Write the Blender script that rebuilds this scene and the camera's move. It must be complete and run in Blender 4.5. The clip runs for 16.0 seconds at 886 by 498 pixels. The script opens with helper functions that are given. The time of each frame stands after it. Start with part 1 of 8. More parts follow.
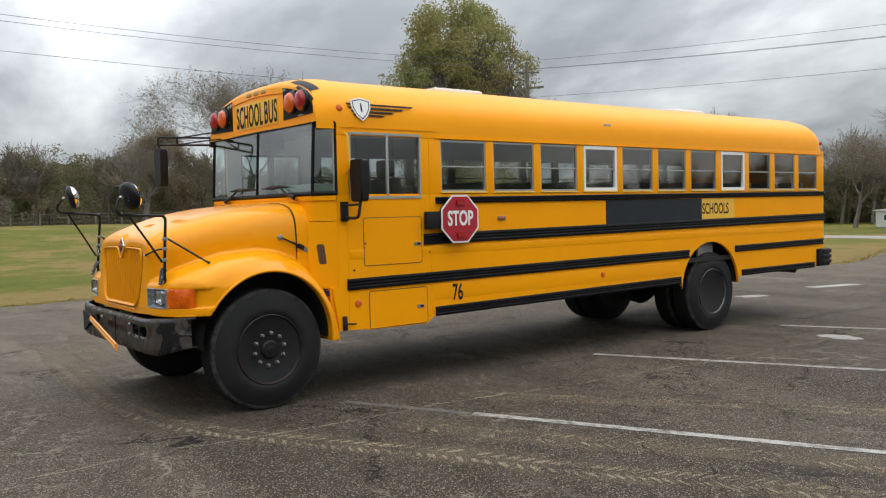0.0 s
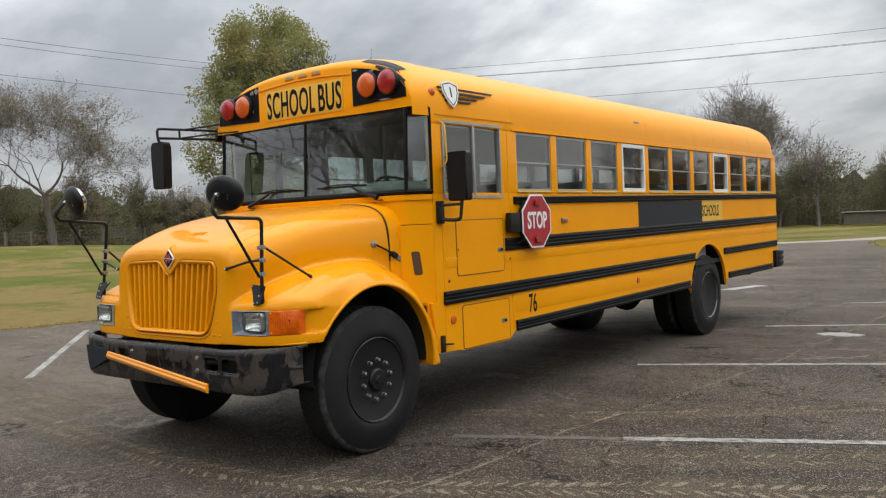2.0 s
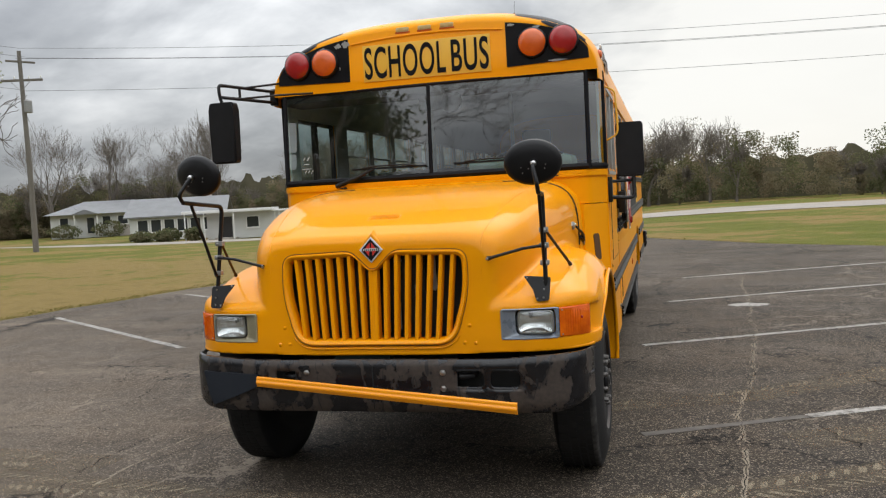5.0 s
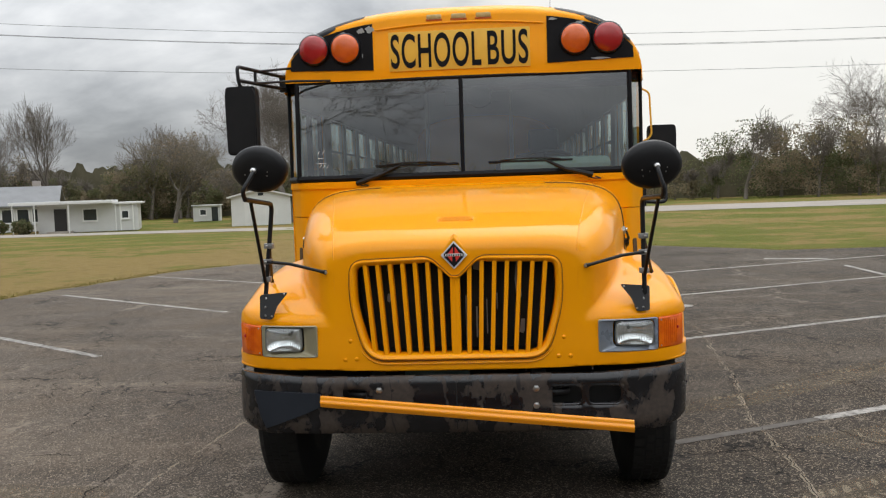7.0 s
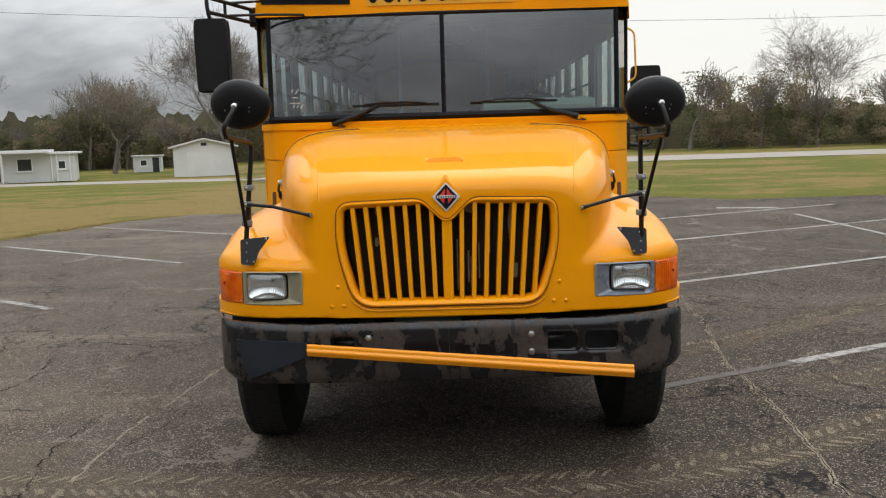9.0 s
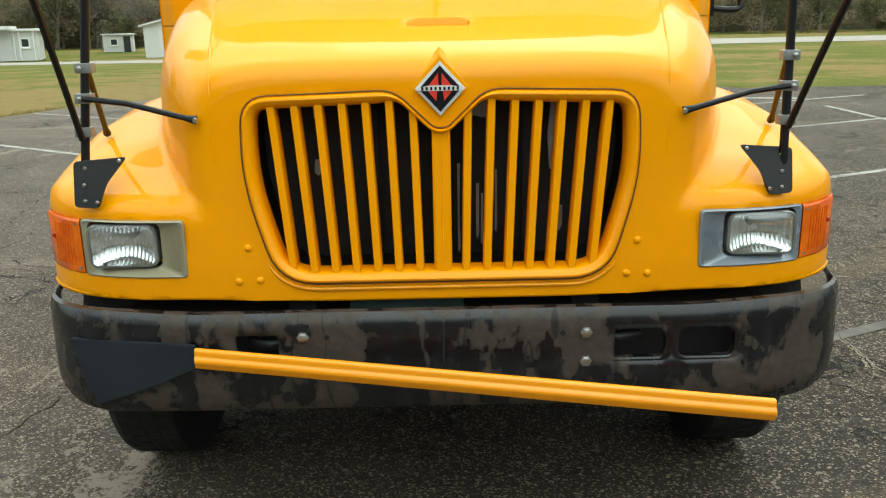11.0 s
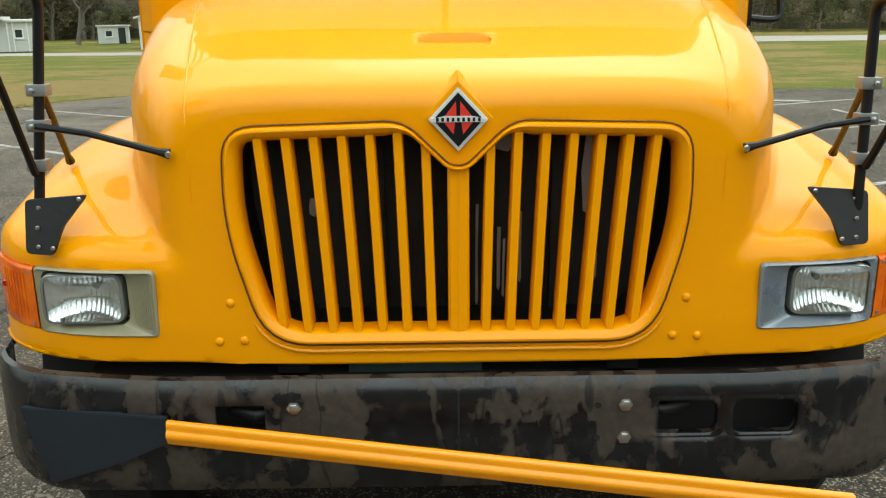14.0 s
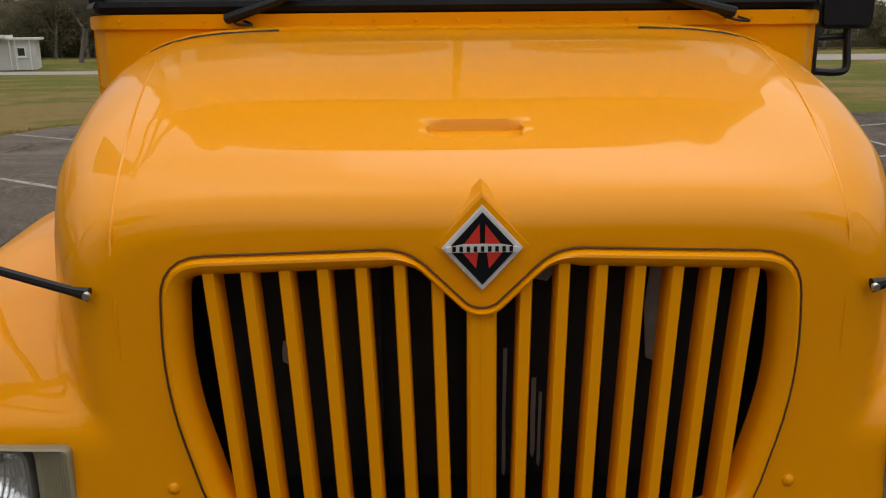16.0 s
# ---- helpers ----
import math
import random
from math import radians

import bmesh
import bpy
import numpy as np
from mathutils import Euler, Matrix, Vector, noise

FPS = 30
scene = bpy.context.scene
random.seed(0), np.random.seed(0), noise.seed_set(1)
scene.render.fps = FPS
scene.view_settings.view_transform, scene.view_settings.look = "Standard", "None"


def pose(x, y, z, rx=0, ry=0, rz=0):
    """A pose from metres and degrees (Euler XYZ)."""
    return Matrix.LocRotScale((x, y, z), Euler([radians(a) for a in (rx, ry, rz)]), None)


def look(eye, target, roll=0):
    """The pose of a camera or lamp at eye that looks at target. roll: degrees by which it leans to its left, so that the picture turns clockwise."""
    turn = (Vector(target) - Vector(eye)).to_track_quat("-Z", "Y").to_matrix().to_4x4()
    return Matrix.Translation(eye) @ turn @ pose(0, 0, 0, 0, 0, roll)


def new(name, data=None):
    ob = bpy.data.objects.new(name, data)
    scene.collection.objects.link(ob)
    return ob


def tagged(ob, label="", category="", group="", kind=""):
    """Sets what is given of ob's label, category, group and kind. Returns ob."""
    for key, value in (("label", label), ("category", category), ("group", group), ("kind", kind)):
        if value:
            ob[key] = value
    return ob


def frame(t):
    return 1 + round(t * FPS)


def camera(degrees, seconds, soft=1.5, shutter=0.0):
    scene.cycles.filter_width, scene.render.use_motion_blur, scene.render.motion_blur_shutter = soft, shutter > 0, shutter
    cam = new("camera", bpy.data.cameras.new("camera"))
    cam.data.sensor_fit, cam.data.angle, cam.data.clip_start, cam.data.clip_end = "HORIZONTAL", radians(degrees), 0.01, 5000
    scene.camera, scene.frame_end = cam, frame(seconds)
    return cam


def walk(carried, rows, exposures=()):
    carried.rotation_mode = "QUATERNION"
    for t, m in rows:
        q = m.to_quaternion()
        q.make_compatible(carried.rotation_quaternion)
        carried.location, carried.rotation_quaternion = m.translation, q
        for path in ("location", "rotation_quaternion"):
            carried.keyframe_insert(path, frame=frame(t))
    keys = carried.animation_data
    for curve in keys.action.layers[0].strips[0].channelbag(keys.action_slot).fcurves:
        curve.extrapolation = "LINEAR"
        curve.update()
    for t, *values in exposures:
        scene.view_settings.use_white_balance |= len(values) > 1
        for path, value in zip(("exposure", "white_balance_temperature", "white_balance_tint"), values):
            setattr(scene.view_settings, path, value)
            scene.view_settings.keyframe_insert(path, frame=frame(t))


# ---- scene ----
cam = camera(55.3, 16.0, 1.2)
PATH = [
    (0, (7.974, -2.313, 1.684), (6.4, -1.083, 1.596), -1.4),
    (0.5, (7.364, -2.686, 1.628), (5.828, -1.407, 1.558), -1.7),
    (1, (6.705, -2.959, 1.625), (5.221, -1.621, 1.559), -1.8),
    (1.5, (6.023, -3.232, 1.647), (4.671, -1.761, 1.569), -1.6),
    (2, (5.378, -3.458, 1.631), (4.144, -1.885, 1.568), -2.4),
    (2.5, (4.695, -3.687, 1.659), (3.576, -2.031, 1.584), -2.3),
    (3, (4.051, -3.896, 1.68), (3.071, -2.155, 1.6), -2.0),
    (3.5, (3.374, -4.069, 1.698), (2.545, -2.252, 1.602), -1.9),
    (4, (2.785, -4.297, 1.713), (2.075, -2.43, 1.61), -2.5),
    (4.2, (2.549, -4.343, 1.699), (1.868, -2.466, 1.59), -3.0),
    (6.3, (0.464, -4.329, 1.778), (0.291, -2.341, 1.646), -2.0),
    (6.5, (0.366, -4.295, 1.784), (0.222, -2.305, 1.645), -2.1),
    (7, (0.252, -4.184, 1.793), (0.111, -2.194, 1.649), -1.9),
    (7.5, (0.148, -4.182, 1.797), (0.065, -2.189, 1.659), -2.0),
    (8, (0.096, -4.182, 1.798), (0.048, -2.187, 1.662), -1.9),
    (8.5, (0.065, -4.176, 1.785), (0.028, -2.183, 1.624), -1.8),
    (9, (0.011, -4.017, 1.736), (-0.005, -2.034, 1.475), -1.7),
    (9.2, (0.003, -3.861, 1.711), (-0.016, -1.885, 1.404), -1.6),
    (11.3, (-0.027, -2.009, 1.628), (-0.006, -0.087, 1.074), -0.9),
    (11.5, (-0.038, -1.93, 1.636), (-0.014, -0.014, 1.061), -0.8),
    (12, (-0.017, -1.838, 1.623), (0.004, 0.071, 1.026), -0.9),
    (12.5, (-0.009, -1.835, 1.617), (-0.006, 0.078, 1.034), -1.1),
    (13, (-0.015, -1.834, 1.63), (-0.013, 0.081, 1.053), -0.9),
    (13.5, (-0.036, -1.84, 1.629), (-0.018, 0.079, 1.068), -0.5),
    (14, (-0.063, -1.802, 1.682), (-0.038, 0.124, 1.145), -0.5),
    (14.5, (-0.06, -1.631, 1.752), (-0.043, 0.305, 1.248), -0.7),
    (15, (-0.035, -1.403, 1.798), (-0.052, 0.539, 1.322), -0.9),
    (15.5, (-0.087, -1.287, 1.799), (-0.089, 0.653, 1.313), -0.7),
    (16, (-0.08, -1.229, 1.803), (-0.061, 0.707, 1.302), -0.5),
]
EXPOSURE = [(0, 0.03, 6400, 7), (3.5, 0.04, 6500, 9), (7.5, -0.04, 6500, 9), (9.2, 0.03, 6500, 9), (11.3, 0.50, 6450, -8), (13.6, 0.50, 6450, -8), (14, 0.38, 6500, -6), (14.4, 0.18, 6600, 4),
            (14.7, -0.10, 6700, 9), (15, -0.37, 6900, 13), (16, -0.58, 6900, 13)]
walk(cam, [(t, look(eye, target, roll)) for t, eye, target, roll in PATH], EXPOSURE)

# ---- sky and light ----
SUN_AZ, SUN_EL = 24.0, 48.0          # degrees right of +y, and up
sun_dir = Vector((math.sin(radians(SUN_AZ)) * math.cos(radians(SUN_EL)),
                  math.cos(radians(SUN_AZ)) * math.cos(radians(SUN_EL)), math.sin(radians(SUN_EL))))


GAP_DIR = (0.395, 0.887, 0.24)        # thin bright break in the clouds, low behind the bus


class Nodes:
    """Short names for building a node tree."""

    def __init__(self, tree):
        self.tree, self.n, self.l = tree, tree.nodes, tree.links
        self.n.clear()

    def add(self, kind, **values):
        node = self.n.new(kind)
        for k, v in values.items():
            if k == "op":
                node.operation = v
            elif k == "blend":
                node.data_type, node.blend_type = "RGBA", v
            elif k == "bands":
                while len(node.color_ramp.elements) < len(v):
                    node.color_ramp.elements.new(0.5)
                for e, (p, c) in zip(node.color_ramp.elements, v):
                    e.position, e.color = p, (c, c, c, 1) if isinstance(c, (int, float)) else (*c, 1)
            else:
                node.inputs[int(k[1:]) if k[0] == "i" and k[1:].isdigit() else k].default_value = v
        return node

    def link(self, a, b, out=0, inp=0):
        self.l.new(a.outputs[out], b.inputs[inp])
        return b

    def math(self, op, a, b=None, c=None):
        node = self.n.new("ShaderNodeMath")
        node.operation = op
        for k, v in enumerate((a, b, c)):
            if v is None:
                continue
            if isinstance(v, (int, float)):
                node.inputs[k].default_value = v
            else:
                self.l.new(v, node.inputs[k])
        return node.outputs[0]

    def mix(self, fac, a, b, blend="MIX"):
        node = self.n.new("ShaderNodeMix")
        node.data_type, node.blend_type = "RGBA", blend
        for k, v in ((0, fac), (6, a), (7, b)):
            if isinstance(v, (int, float)):
                node.inputs[k].default_value = v
            elif isinstance(v, tuple):
                node.inputs[k].default_value = (*v, 1)
            else:
                self.l.new(v, node.inputs[k])
        return node.outputs[2]

    def noise(self, vec, scale, detail=3.0, rough=0.55, distort=0.0):
        node = self.add("ShaderNodeTexNoise", Scale=scale, Detail=detail, Roughness=rough, Distortion=distort)
        if vec is not None:
            self.l.new(vec, node.inputs["Vector"])
        return node.outputs["Fac"]

    def ramp(self, fac, bands):
        node = self.add("ShaderNodeValToRGB", bands=bands)
        self.l.new(fac, node.inputs[0])
        return node.outputs[0]


world = bpy.data.worlds.new("overcast_sky")
world.use_nodes = True
scene.world = world
w = Nodes(world.node_tree)
coord = w.add("ShaderNodeTexCoord")
sep = w.add("ShaderNodeSeparateXYZ")
w.link(coord, sep)
up = w.math("MAXIMUM", sep.outputs[2], 0.0)
lift = w.math("ADD", up, 0.42)
flat = w.add("ShaderNodeCombineXYZ")
w.l.new(w.math("DIVIDE", sep.outputs[0], lift), flat.inputs[0])
w.l.new(w.math("DIVIDE", sep.outputs[1], lift), flat.inputs[1])
stretch = w.add("ShaderNodeMapping", Scale=(0.8, 1.15, 1.0), Rotation=(0, 0, 0.4), Location=(2.3, 0.7, 0.0))
w.link(flat, stretch)
big = w.noise(stretch.outputs[0], 1.1, 5.0, 0.55, 0.3)
small = w.noise(stretch.outputs[0], 3.2, 6.0, 0.6, 0.2)
cloud = w.math("ADD", w.math("MULTIPLY", big, 0.7), w.math("MULTIPLY", small, 0.3))
clouds = w.ramp(cloud, [(0.38, (0.36, 0.375, 0.405)), (0.455, (0.50, 0.517, 0.545)), (0.52, (0.74, 0.758, 0.785)), (0.60, (1.08, 1.09, 1.105))])
# brighter overhead than at the horizon, and brightest round the veiled sun
rise = w.math("ADD", 0.57, w.math("MULTIPLY", w.math("POWER", up, 1.5), 4.3))
dotp = w.add("ShaderNodeVectorMath", op="DOT_PRODUCT", i1=GAP_DIR)
w.link(coord, dotp)
near = w.math("MULTIPLY", w.math("SUBTRACT", w.math("ADD", dotp.outputs["Value"], w.math("MULTIPLY", cloud, 0.30)), 0.998), 13.0)
near = w.math("MINIMUM", w.math("MAXIMUM", near, 0.0), 1.0)
# thinner cloud towards the field
west = w.add("ShaderNodeVectorMath", op="DOT_PRODUCT", i1=(-0.87, 0.46, 0.18))
w.link(coord, west)
thin = w.math("ADD", 1.0, w.math("MULTIPLY", w.math("POWER", w.math("MAXIMUM", west.outputs["Value"], 0.0), 6.0), 0.42))
lit = w.mix(1.0, clouds, w.math("MULTIPLY", rise, thin), "MULTIPLY")
lit = w.mix(w.math("MULTIPLY", near, 0.9), lit, (1.12, 1.10, 1.05))
nishita = w.add("ShaderNodeTexSky")
nishita.sky_type, nishita.sun_disc = "NISHITA", False
nishita.sun_elevation, nishita.sun_rotation = radians(SUN_EL), radians(SUN_AZ)
scaled = w.mix(1.0, nishita.outputs[0], (0.1, 0.1, 0.1), "MULTIPLY")
both = w.mix(0.93, scaled, lit)
back = w.add("ShaderNodeBackground", Strength=0.92)
w.l.new(both, back.inputs[0])
w.link(back, w.add("ShaderNodeOutputWorld"))

sun = new("sun", bpy.data.lights.new("sun", "SUN"))
sun.data.energy, sun.data.angle, sun.data.color = 0.55, radians(45), (1.0, 0.96, 0.9)
sun.matrix_world = look(sun_dir * 50, (0, 0, 0))

# ---- materials ----


def surface(name, base, rough=0.5, metal=0.0, second=None, amount=0.35, scale=6.0, fine=60.0, fine_amount=0.15,
            bump=0.0, bump_scale=None, coat=0.0, spec=0.5, rough_var=0.12):
    """A painted, metal or rubber surface with two scales of wear."""
    m = bpy.data.materials.new(name)
    m.use_nodes = True
    g = Nodes(m.node_tree)
    c = g.add("ShaderNodeTexCoord")
    pos = c.outputs["Object"]
    coarse = g.noise(pos, scale, 4.0, 0.6)
    grain = g.noise(pos, fine, 2.0, 0.6)
    second = second or tuple(v * 0.7 for v in base)
    col = g.mix(g.math("MULTIPLY", g.ramp(coarse, [(0.38, 0.0), (0.68, 1.0)]), amount), base, second)
    col = g.mix(g.math("MULTIPLY", grain, fine_amount), col, tuple(v * 0.55 for v in base))
    p = g.add("ShaderNodeBsdfPrincipled", Metallic=metal)
    p.inputs["Coat Weight"].default_value, p.inputs["Coat Roughness"].default_value = coat, 0.03
    p.inputs["Specular IOR Level"].default_value = spec
    g.l.new(col, p.inputs["Base Color"])
    g.l.new(g.math("ADD", rough - rough_var / 2, g.math("MULTIPLY", coarse, rough_var)), p.inputs["Roughness"])
    if bump:
        b = g.add("ShaderNodeBump", Strength=bump, Distance=0.004)
        g.l.new(g.noise(pos, bump_scale or fine, 3.0), b.inputs["Height"])
        g.link(b, p, 0, p.inputs.find("Normal"))
    g.link(p, g.add("ShaderNodeOutputMaterial"))
    return m


def glass(name, tint, ior=1.45, gloss=0.02):
    m = bpy.data.materials.new(name)
    m.use_nodes = True
    g = Nodes(m.node_tree)
    lw = g.add("ShaderNodeLayerWeight")
    f0 = ((ior - 1) / (ior + 1)) ** 2
    f = g.math("ADD", f0, g.math("MULTIPLY", 1 - f0, g.math("POWER", lw.outputs["Facing"], 4.2)))
    lw.inputs[0].default_value = 0.5
    a = g.add("ShaderNodeBsdfTransparent", Color=(*tint, 1))
    b = g.add("ShaderNodeBsdfGlossy", Color=(1, 1, 1, 1), Roughness=gloss)
    mx = g.add("ShaderNodeMixShader")
    g.l.new(f, mx.inputs[0])
    g.link(a, mx, 0, 1)
    g.link(b, mx, 0, 2)
    g.link(mx, g.add("ShaderNodeOutputMaterial"))
    return m


YELLOW = surface("school_bus_yellow_paint", (0.89, 0.345, 0.001), 0.36, 0, (0.84, 0.31, 0.001), 0.5, 1.3, 40, 0.03, coat=0.10, spec=0.1, rough_var=0.1)
HOODY = surface("hood_yellow_paint", (0.84, 0.315, 0.001), 0.36, 0, (0.79, 0.30, 0.001), 0.5, 2.0, 60, 0.02, coat=0.46, spec=0.05, rough_var=0.06)
BRIGHT = surface("bright_yellow_paint", (0.86, 0.30, 0.001), 0.30, 0, None, 0.15, 5, 80, 0.05, coat=0.3)
PALEY = surface("faded_yellow_reflective", (0.80, 0.46, 0.045), 0.45, 0, (0.72, 0.38, 0.03), 0.5, 9, 90, 0.08)
BLACK = surface("black_rail_paint", (0.005, 0.005, 0.0065), 0.45, 0, (0.016, 0.016, 0.018), 0.6, 5, 50, 0.2, bump=0.1, spec=0.14)
SATIN = surface("satin_black_plastic", (0.006, 0.006, 0.007), 0.45, 0, (0.012, 0.012, 0.013), 0.4, 12, 120, 0.2, bump=0.15, spec=0.3)
PANELB = surface("matt_blue_black_paint", (0.012, 0.015, 0.021), 0.55, 0, (0.022, 0.026, 0.034), 0.5, 4, 30, 0.2, spec=0.25)
SCUFF = surface("scuffed_tyre_edge", (0.016, 0.016, 0.016), 0.85, 0, (0.095, 0.09, 0.084), 0.75, 11, 60, 0.5, bump=0.4, spec=0.2)
RUBBER = surface("tyre_rubber", (0.006, 0.006, 0.007), 0.7, 0, (0.017, 0.0165, 0.016), 0.7, 4, 70, 0.35, bump=0.3, spec=0.3)
TREAD = surface("dusty_tyre_tread", (0.012, 0.012, 0.012), 0.85, 0, (0.030, 0.028, 0.026), 0.6, 7, 60, 0.4, bump=0.4, spec=0.25)
RIM = surface("worn_black_steel_rim", (0.009, 0.008, 0.008), 0.42, 0.3, (0.042, 0.022, 0.018), 0.8, 7, 60, 0.4, bump=0.2)
BUMPER = surface("chipped_black_bumper", (0.014, 0.014, 0.015), 0.34, 0, (0.06, 0.044, 0.034), 0.95, 5.5, 35, 0.4, bump=0.25, bump_scale=25)
STEEL = surface("bright_steel", (0.62, 0.62, 0.62), 0.3, 1.0, (0.35, 0.33, 0.3), 0.5, 30, 200, 0.3)
ALU = surface("aluminium_window_frame", (0.40, 0.40, 0.385), 0.45, 0.6, (0.28, 0.28, 0.27), 0.5, 10, 90, 0.2)
WHITEP = surface("white_plastic", (0.78, 0.78, 0.76), 0.4, 0, (0.66, 0.66, 0.62), 0.5, 6, 80, 0.1)
REDS = surface("stop_sign_red", (0.38, 0.008, 0.022), 0.4, 0, (0.32, 0.007, 0.02), 0.5, 8, 90, 0.1)
REDL = surface("red_lens", (0.36, 0.010, 0.010), 0.22, 0, (0.28, 0.008, 0.008), 0.4, 30, 120, 0.2, bump=0.35, bump_scale=160, coat=0.3)
AMBL = surface("amber_lens", (0.66, 0.115, 0.008), 0.22, 0, (0.55, 0.085, 0.006), 0.5, 30, 120, 0.2, bump=0.35, bump_scale=160, coat=0.3)
TURNL = surface("bright_amber_lens", (0.60, 0.080, 0.001), 0.15, 0, (0.86, 0.185, 0.002), 0.7, 14, 60, 0.1, bump=0.5, bump_scale=90, coat=0.15, spec=0.25)
AGED = surface("yellowed_lamp_plastic", (0.50, 0.34, 0.11), 0.5, 0, (0.62, 0.50, 0.28), 0.8, 30, 120, 0.3)
NUT = surface("grimy_steel", (0.22, 0.21, 0.20), 0.4, 0.8, (0.08, 0.07, 0.065), 0.7, 40, 200, 0.3)
FLUTED = bpy.data.materials.new("fluted_lens_glass")
FLUTED.use_nodes = True
g = Nodes(FLUTED.node_tree)
pos = g.add("ShaderNodeTexCoord").outputs["Object"]
wave = g.add("ShaderNodeTexWave", Scale=26.0, Distortion=0.4)
g.l.new(pos, wave.inputs["Vector"])
swell = g.noise(pos, 14.0, 2.0)
b = g.add("ShaderNodeBump", Strength=0.4, Distance=0.004)
g.l.new(g.math("ADD", wave.outputs["Fac"], g.math("MULTIPLY", swell, 2.5)), b.inputs["Height"])
shine = g.add("ShaderNodeBsdfGlossy", Color=(0.86, 0.88, 0.90, 1), Roughness=0.13)
g.l.new(b.outputs[0], shine.inputs["Normal"])
clear = g.add("ShaderNodeBsdfTransparent", Color=(0.93, 0.95, 0.95, 1))
mx = g.add("ShaderNodeMixShader", Fac=0.16)
g.link(clear, mx, 0, 1)
g.link(shine, mx, 0, 2)
g.link(mx, g.add("ShaderNodeOutputMaterial"))
BOWL = surface("silvered_reflector", (0.92, 0.93, 0.93), 0.13, 1.0, (0.62, 0.63, 0.62), 0.6, 16, 90, 0.1, bump=0.25, bump_scale=45)
LAMPGLASS = surface("moulded_lamp_glass", (0.30, 0.31, 0.30), 0.15, 0.5, (0.18, 0.18, 0.17), 0.6, 20, 90, 0.1, coat=0.5)
BEZEL = surface("cloudy_lamp_bezel", (0.20, 0.235, 0.285), 0.28, 0.25, (0.30, 0.31, 0.31), 0.6, 8, 90, 0.2, coat=0.4)
BEZELOLD = surface("yellowed_lamp_bezel", (0.33, 0.29, 0.175), 0.32, 0.1, (0.25, 0.24, 0.18), 0.6, 8, 90, 0.2, coat=0.3)
CORE = surface("radiator_core", (0.005, 0.0055, 0.0065), 0.6, 0.2, (0.014, 0.016, 0.018), 0.8, 9, 120, 0.4, bump=0.5, bump_scale=220)
GREYMET = surface("bare_grey_metal", (0.33, 0.33, 0.32), 0.5, 0.6, (0.2, 0.2, 0.2), 0.6, 15, 90, 0.3)
WORNLIP = surface("scuffed_bare_rim_edge", (0.03, 0.028, 0.027), 0.35, 0.5, (0.22, 0.21, 0.2), 0.9, 5, 40, 0.5, bump=0.2)
UNDER = surface("dark_underbody", (0.006, 0.006, 0.006), 0.8, 0, (0.016, 0.014, 0.012), 0.7, 6, 40, 0.3, bump=0.2)
SEATM = surface("dark_vinyl_seat", (0.022, 0.028, 0.026), 0.5, 0, (0.04, 0.045, 0.042), 0.4, 6, 90, 0.2, bump=0.1)
LINING = surface("pale_interior_panel", (0.40, 0.43, 0.40), 0.5, 0, (0.32, 0.35, 0.32), 0.4, 4, 60, 0.1)
DASH = surface("grey_green_dashboard", (0.24, 0.29, 0.26), 0.55, 0, (0.18, 0.22, 0.20), 0.5, 5, 80, 0.2, bump=0.1)
CHROME = surface("polished_badge_metal", (0.85, 0.85, 0.84), 0.25, 0.35, (0.7, 0.7, 0.7), 0.3, 30, 200, 0.1)
BADGER = surface("badge_red_enamel", (0.62, 0.03, 0.02), 0.3, 0, None, 0.2, 30, 100, 0.1, coat=0.4)
GLASS = glass("tinted_window_glass", (0.70, 0.74, 0.74), 1.85)
SCREEN = glass("windshield_glass", (0.70, 0.84, 0.80), 2.75)
MIRROR = surface("mirror_glass", (0.85, 0.86, 0.86), 0.02, 1.0, None, 0.0, 5, 50, 0.0, rough_var=0.0)

# ---- mesh helpers ----


def finish(ob, sharp=38):
    me = ob.data
    me.polygons.foreach_set("use_smooth", [True] * len(me.polygons))
    me.set_sharp_from_angle(angle=radians(sharp))
    return ob


def part(name, bm, material, parent=None, label="", sharp=38):
    """Links a bmesh as one mesh object under a thing or a part."""
    me = bpy.data.meshes.new(name)
    bmesh.ops.recalc_face_normals(bm, faces=bm.faces)
    bm.to_mesh(me)
    bm.free()
    me.materials.append(material)
    ob = finish(new(name, me), sharp)
    if parent:
        ob.parent = parent
        ob.matrix_parent_inverse = parent.matrix_basis.inverted() if parent.parent is None else (parent.parent.matrix_basis @ parent.matrix_basis).inverted()
    if label:
        tagged(ob, label)
    return ob


def raw(name, verts, faces, material, parent=None, label="", sharp=38):
    me = bpy.data.meshes.new(name)
    me.from_pydata([tuple(v) for v in verts], [], [tuple(int(i) for i in f) for f in faces])
    me.materials.append(material)
    me.update()
    ob = finish(new(name, me), sharp)
    if parent:
        ob.parent = parent
    if label:
        tagged(ob, label)
    return ob


def empty(name, at=(0, 0, 0)):
    ob = new(name)
    ob.location = at
    ob.empty_display_size = 0.3
    return ob


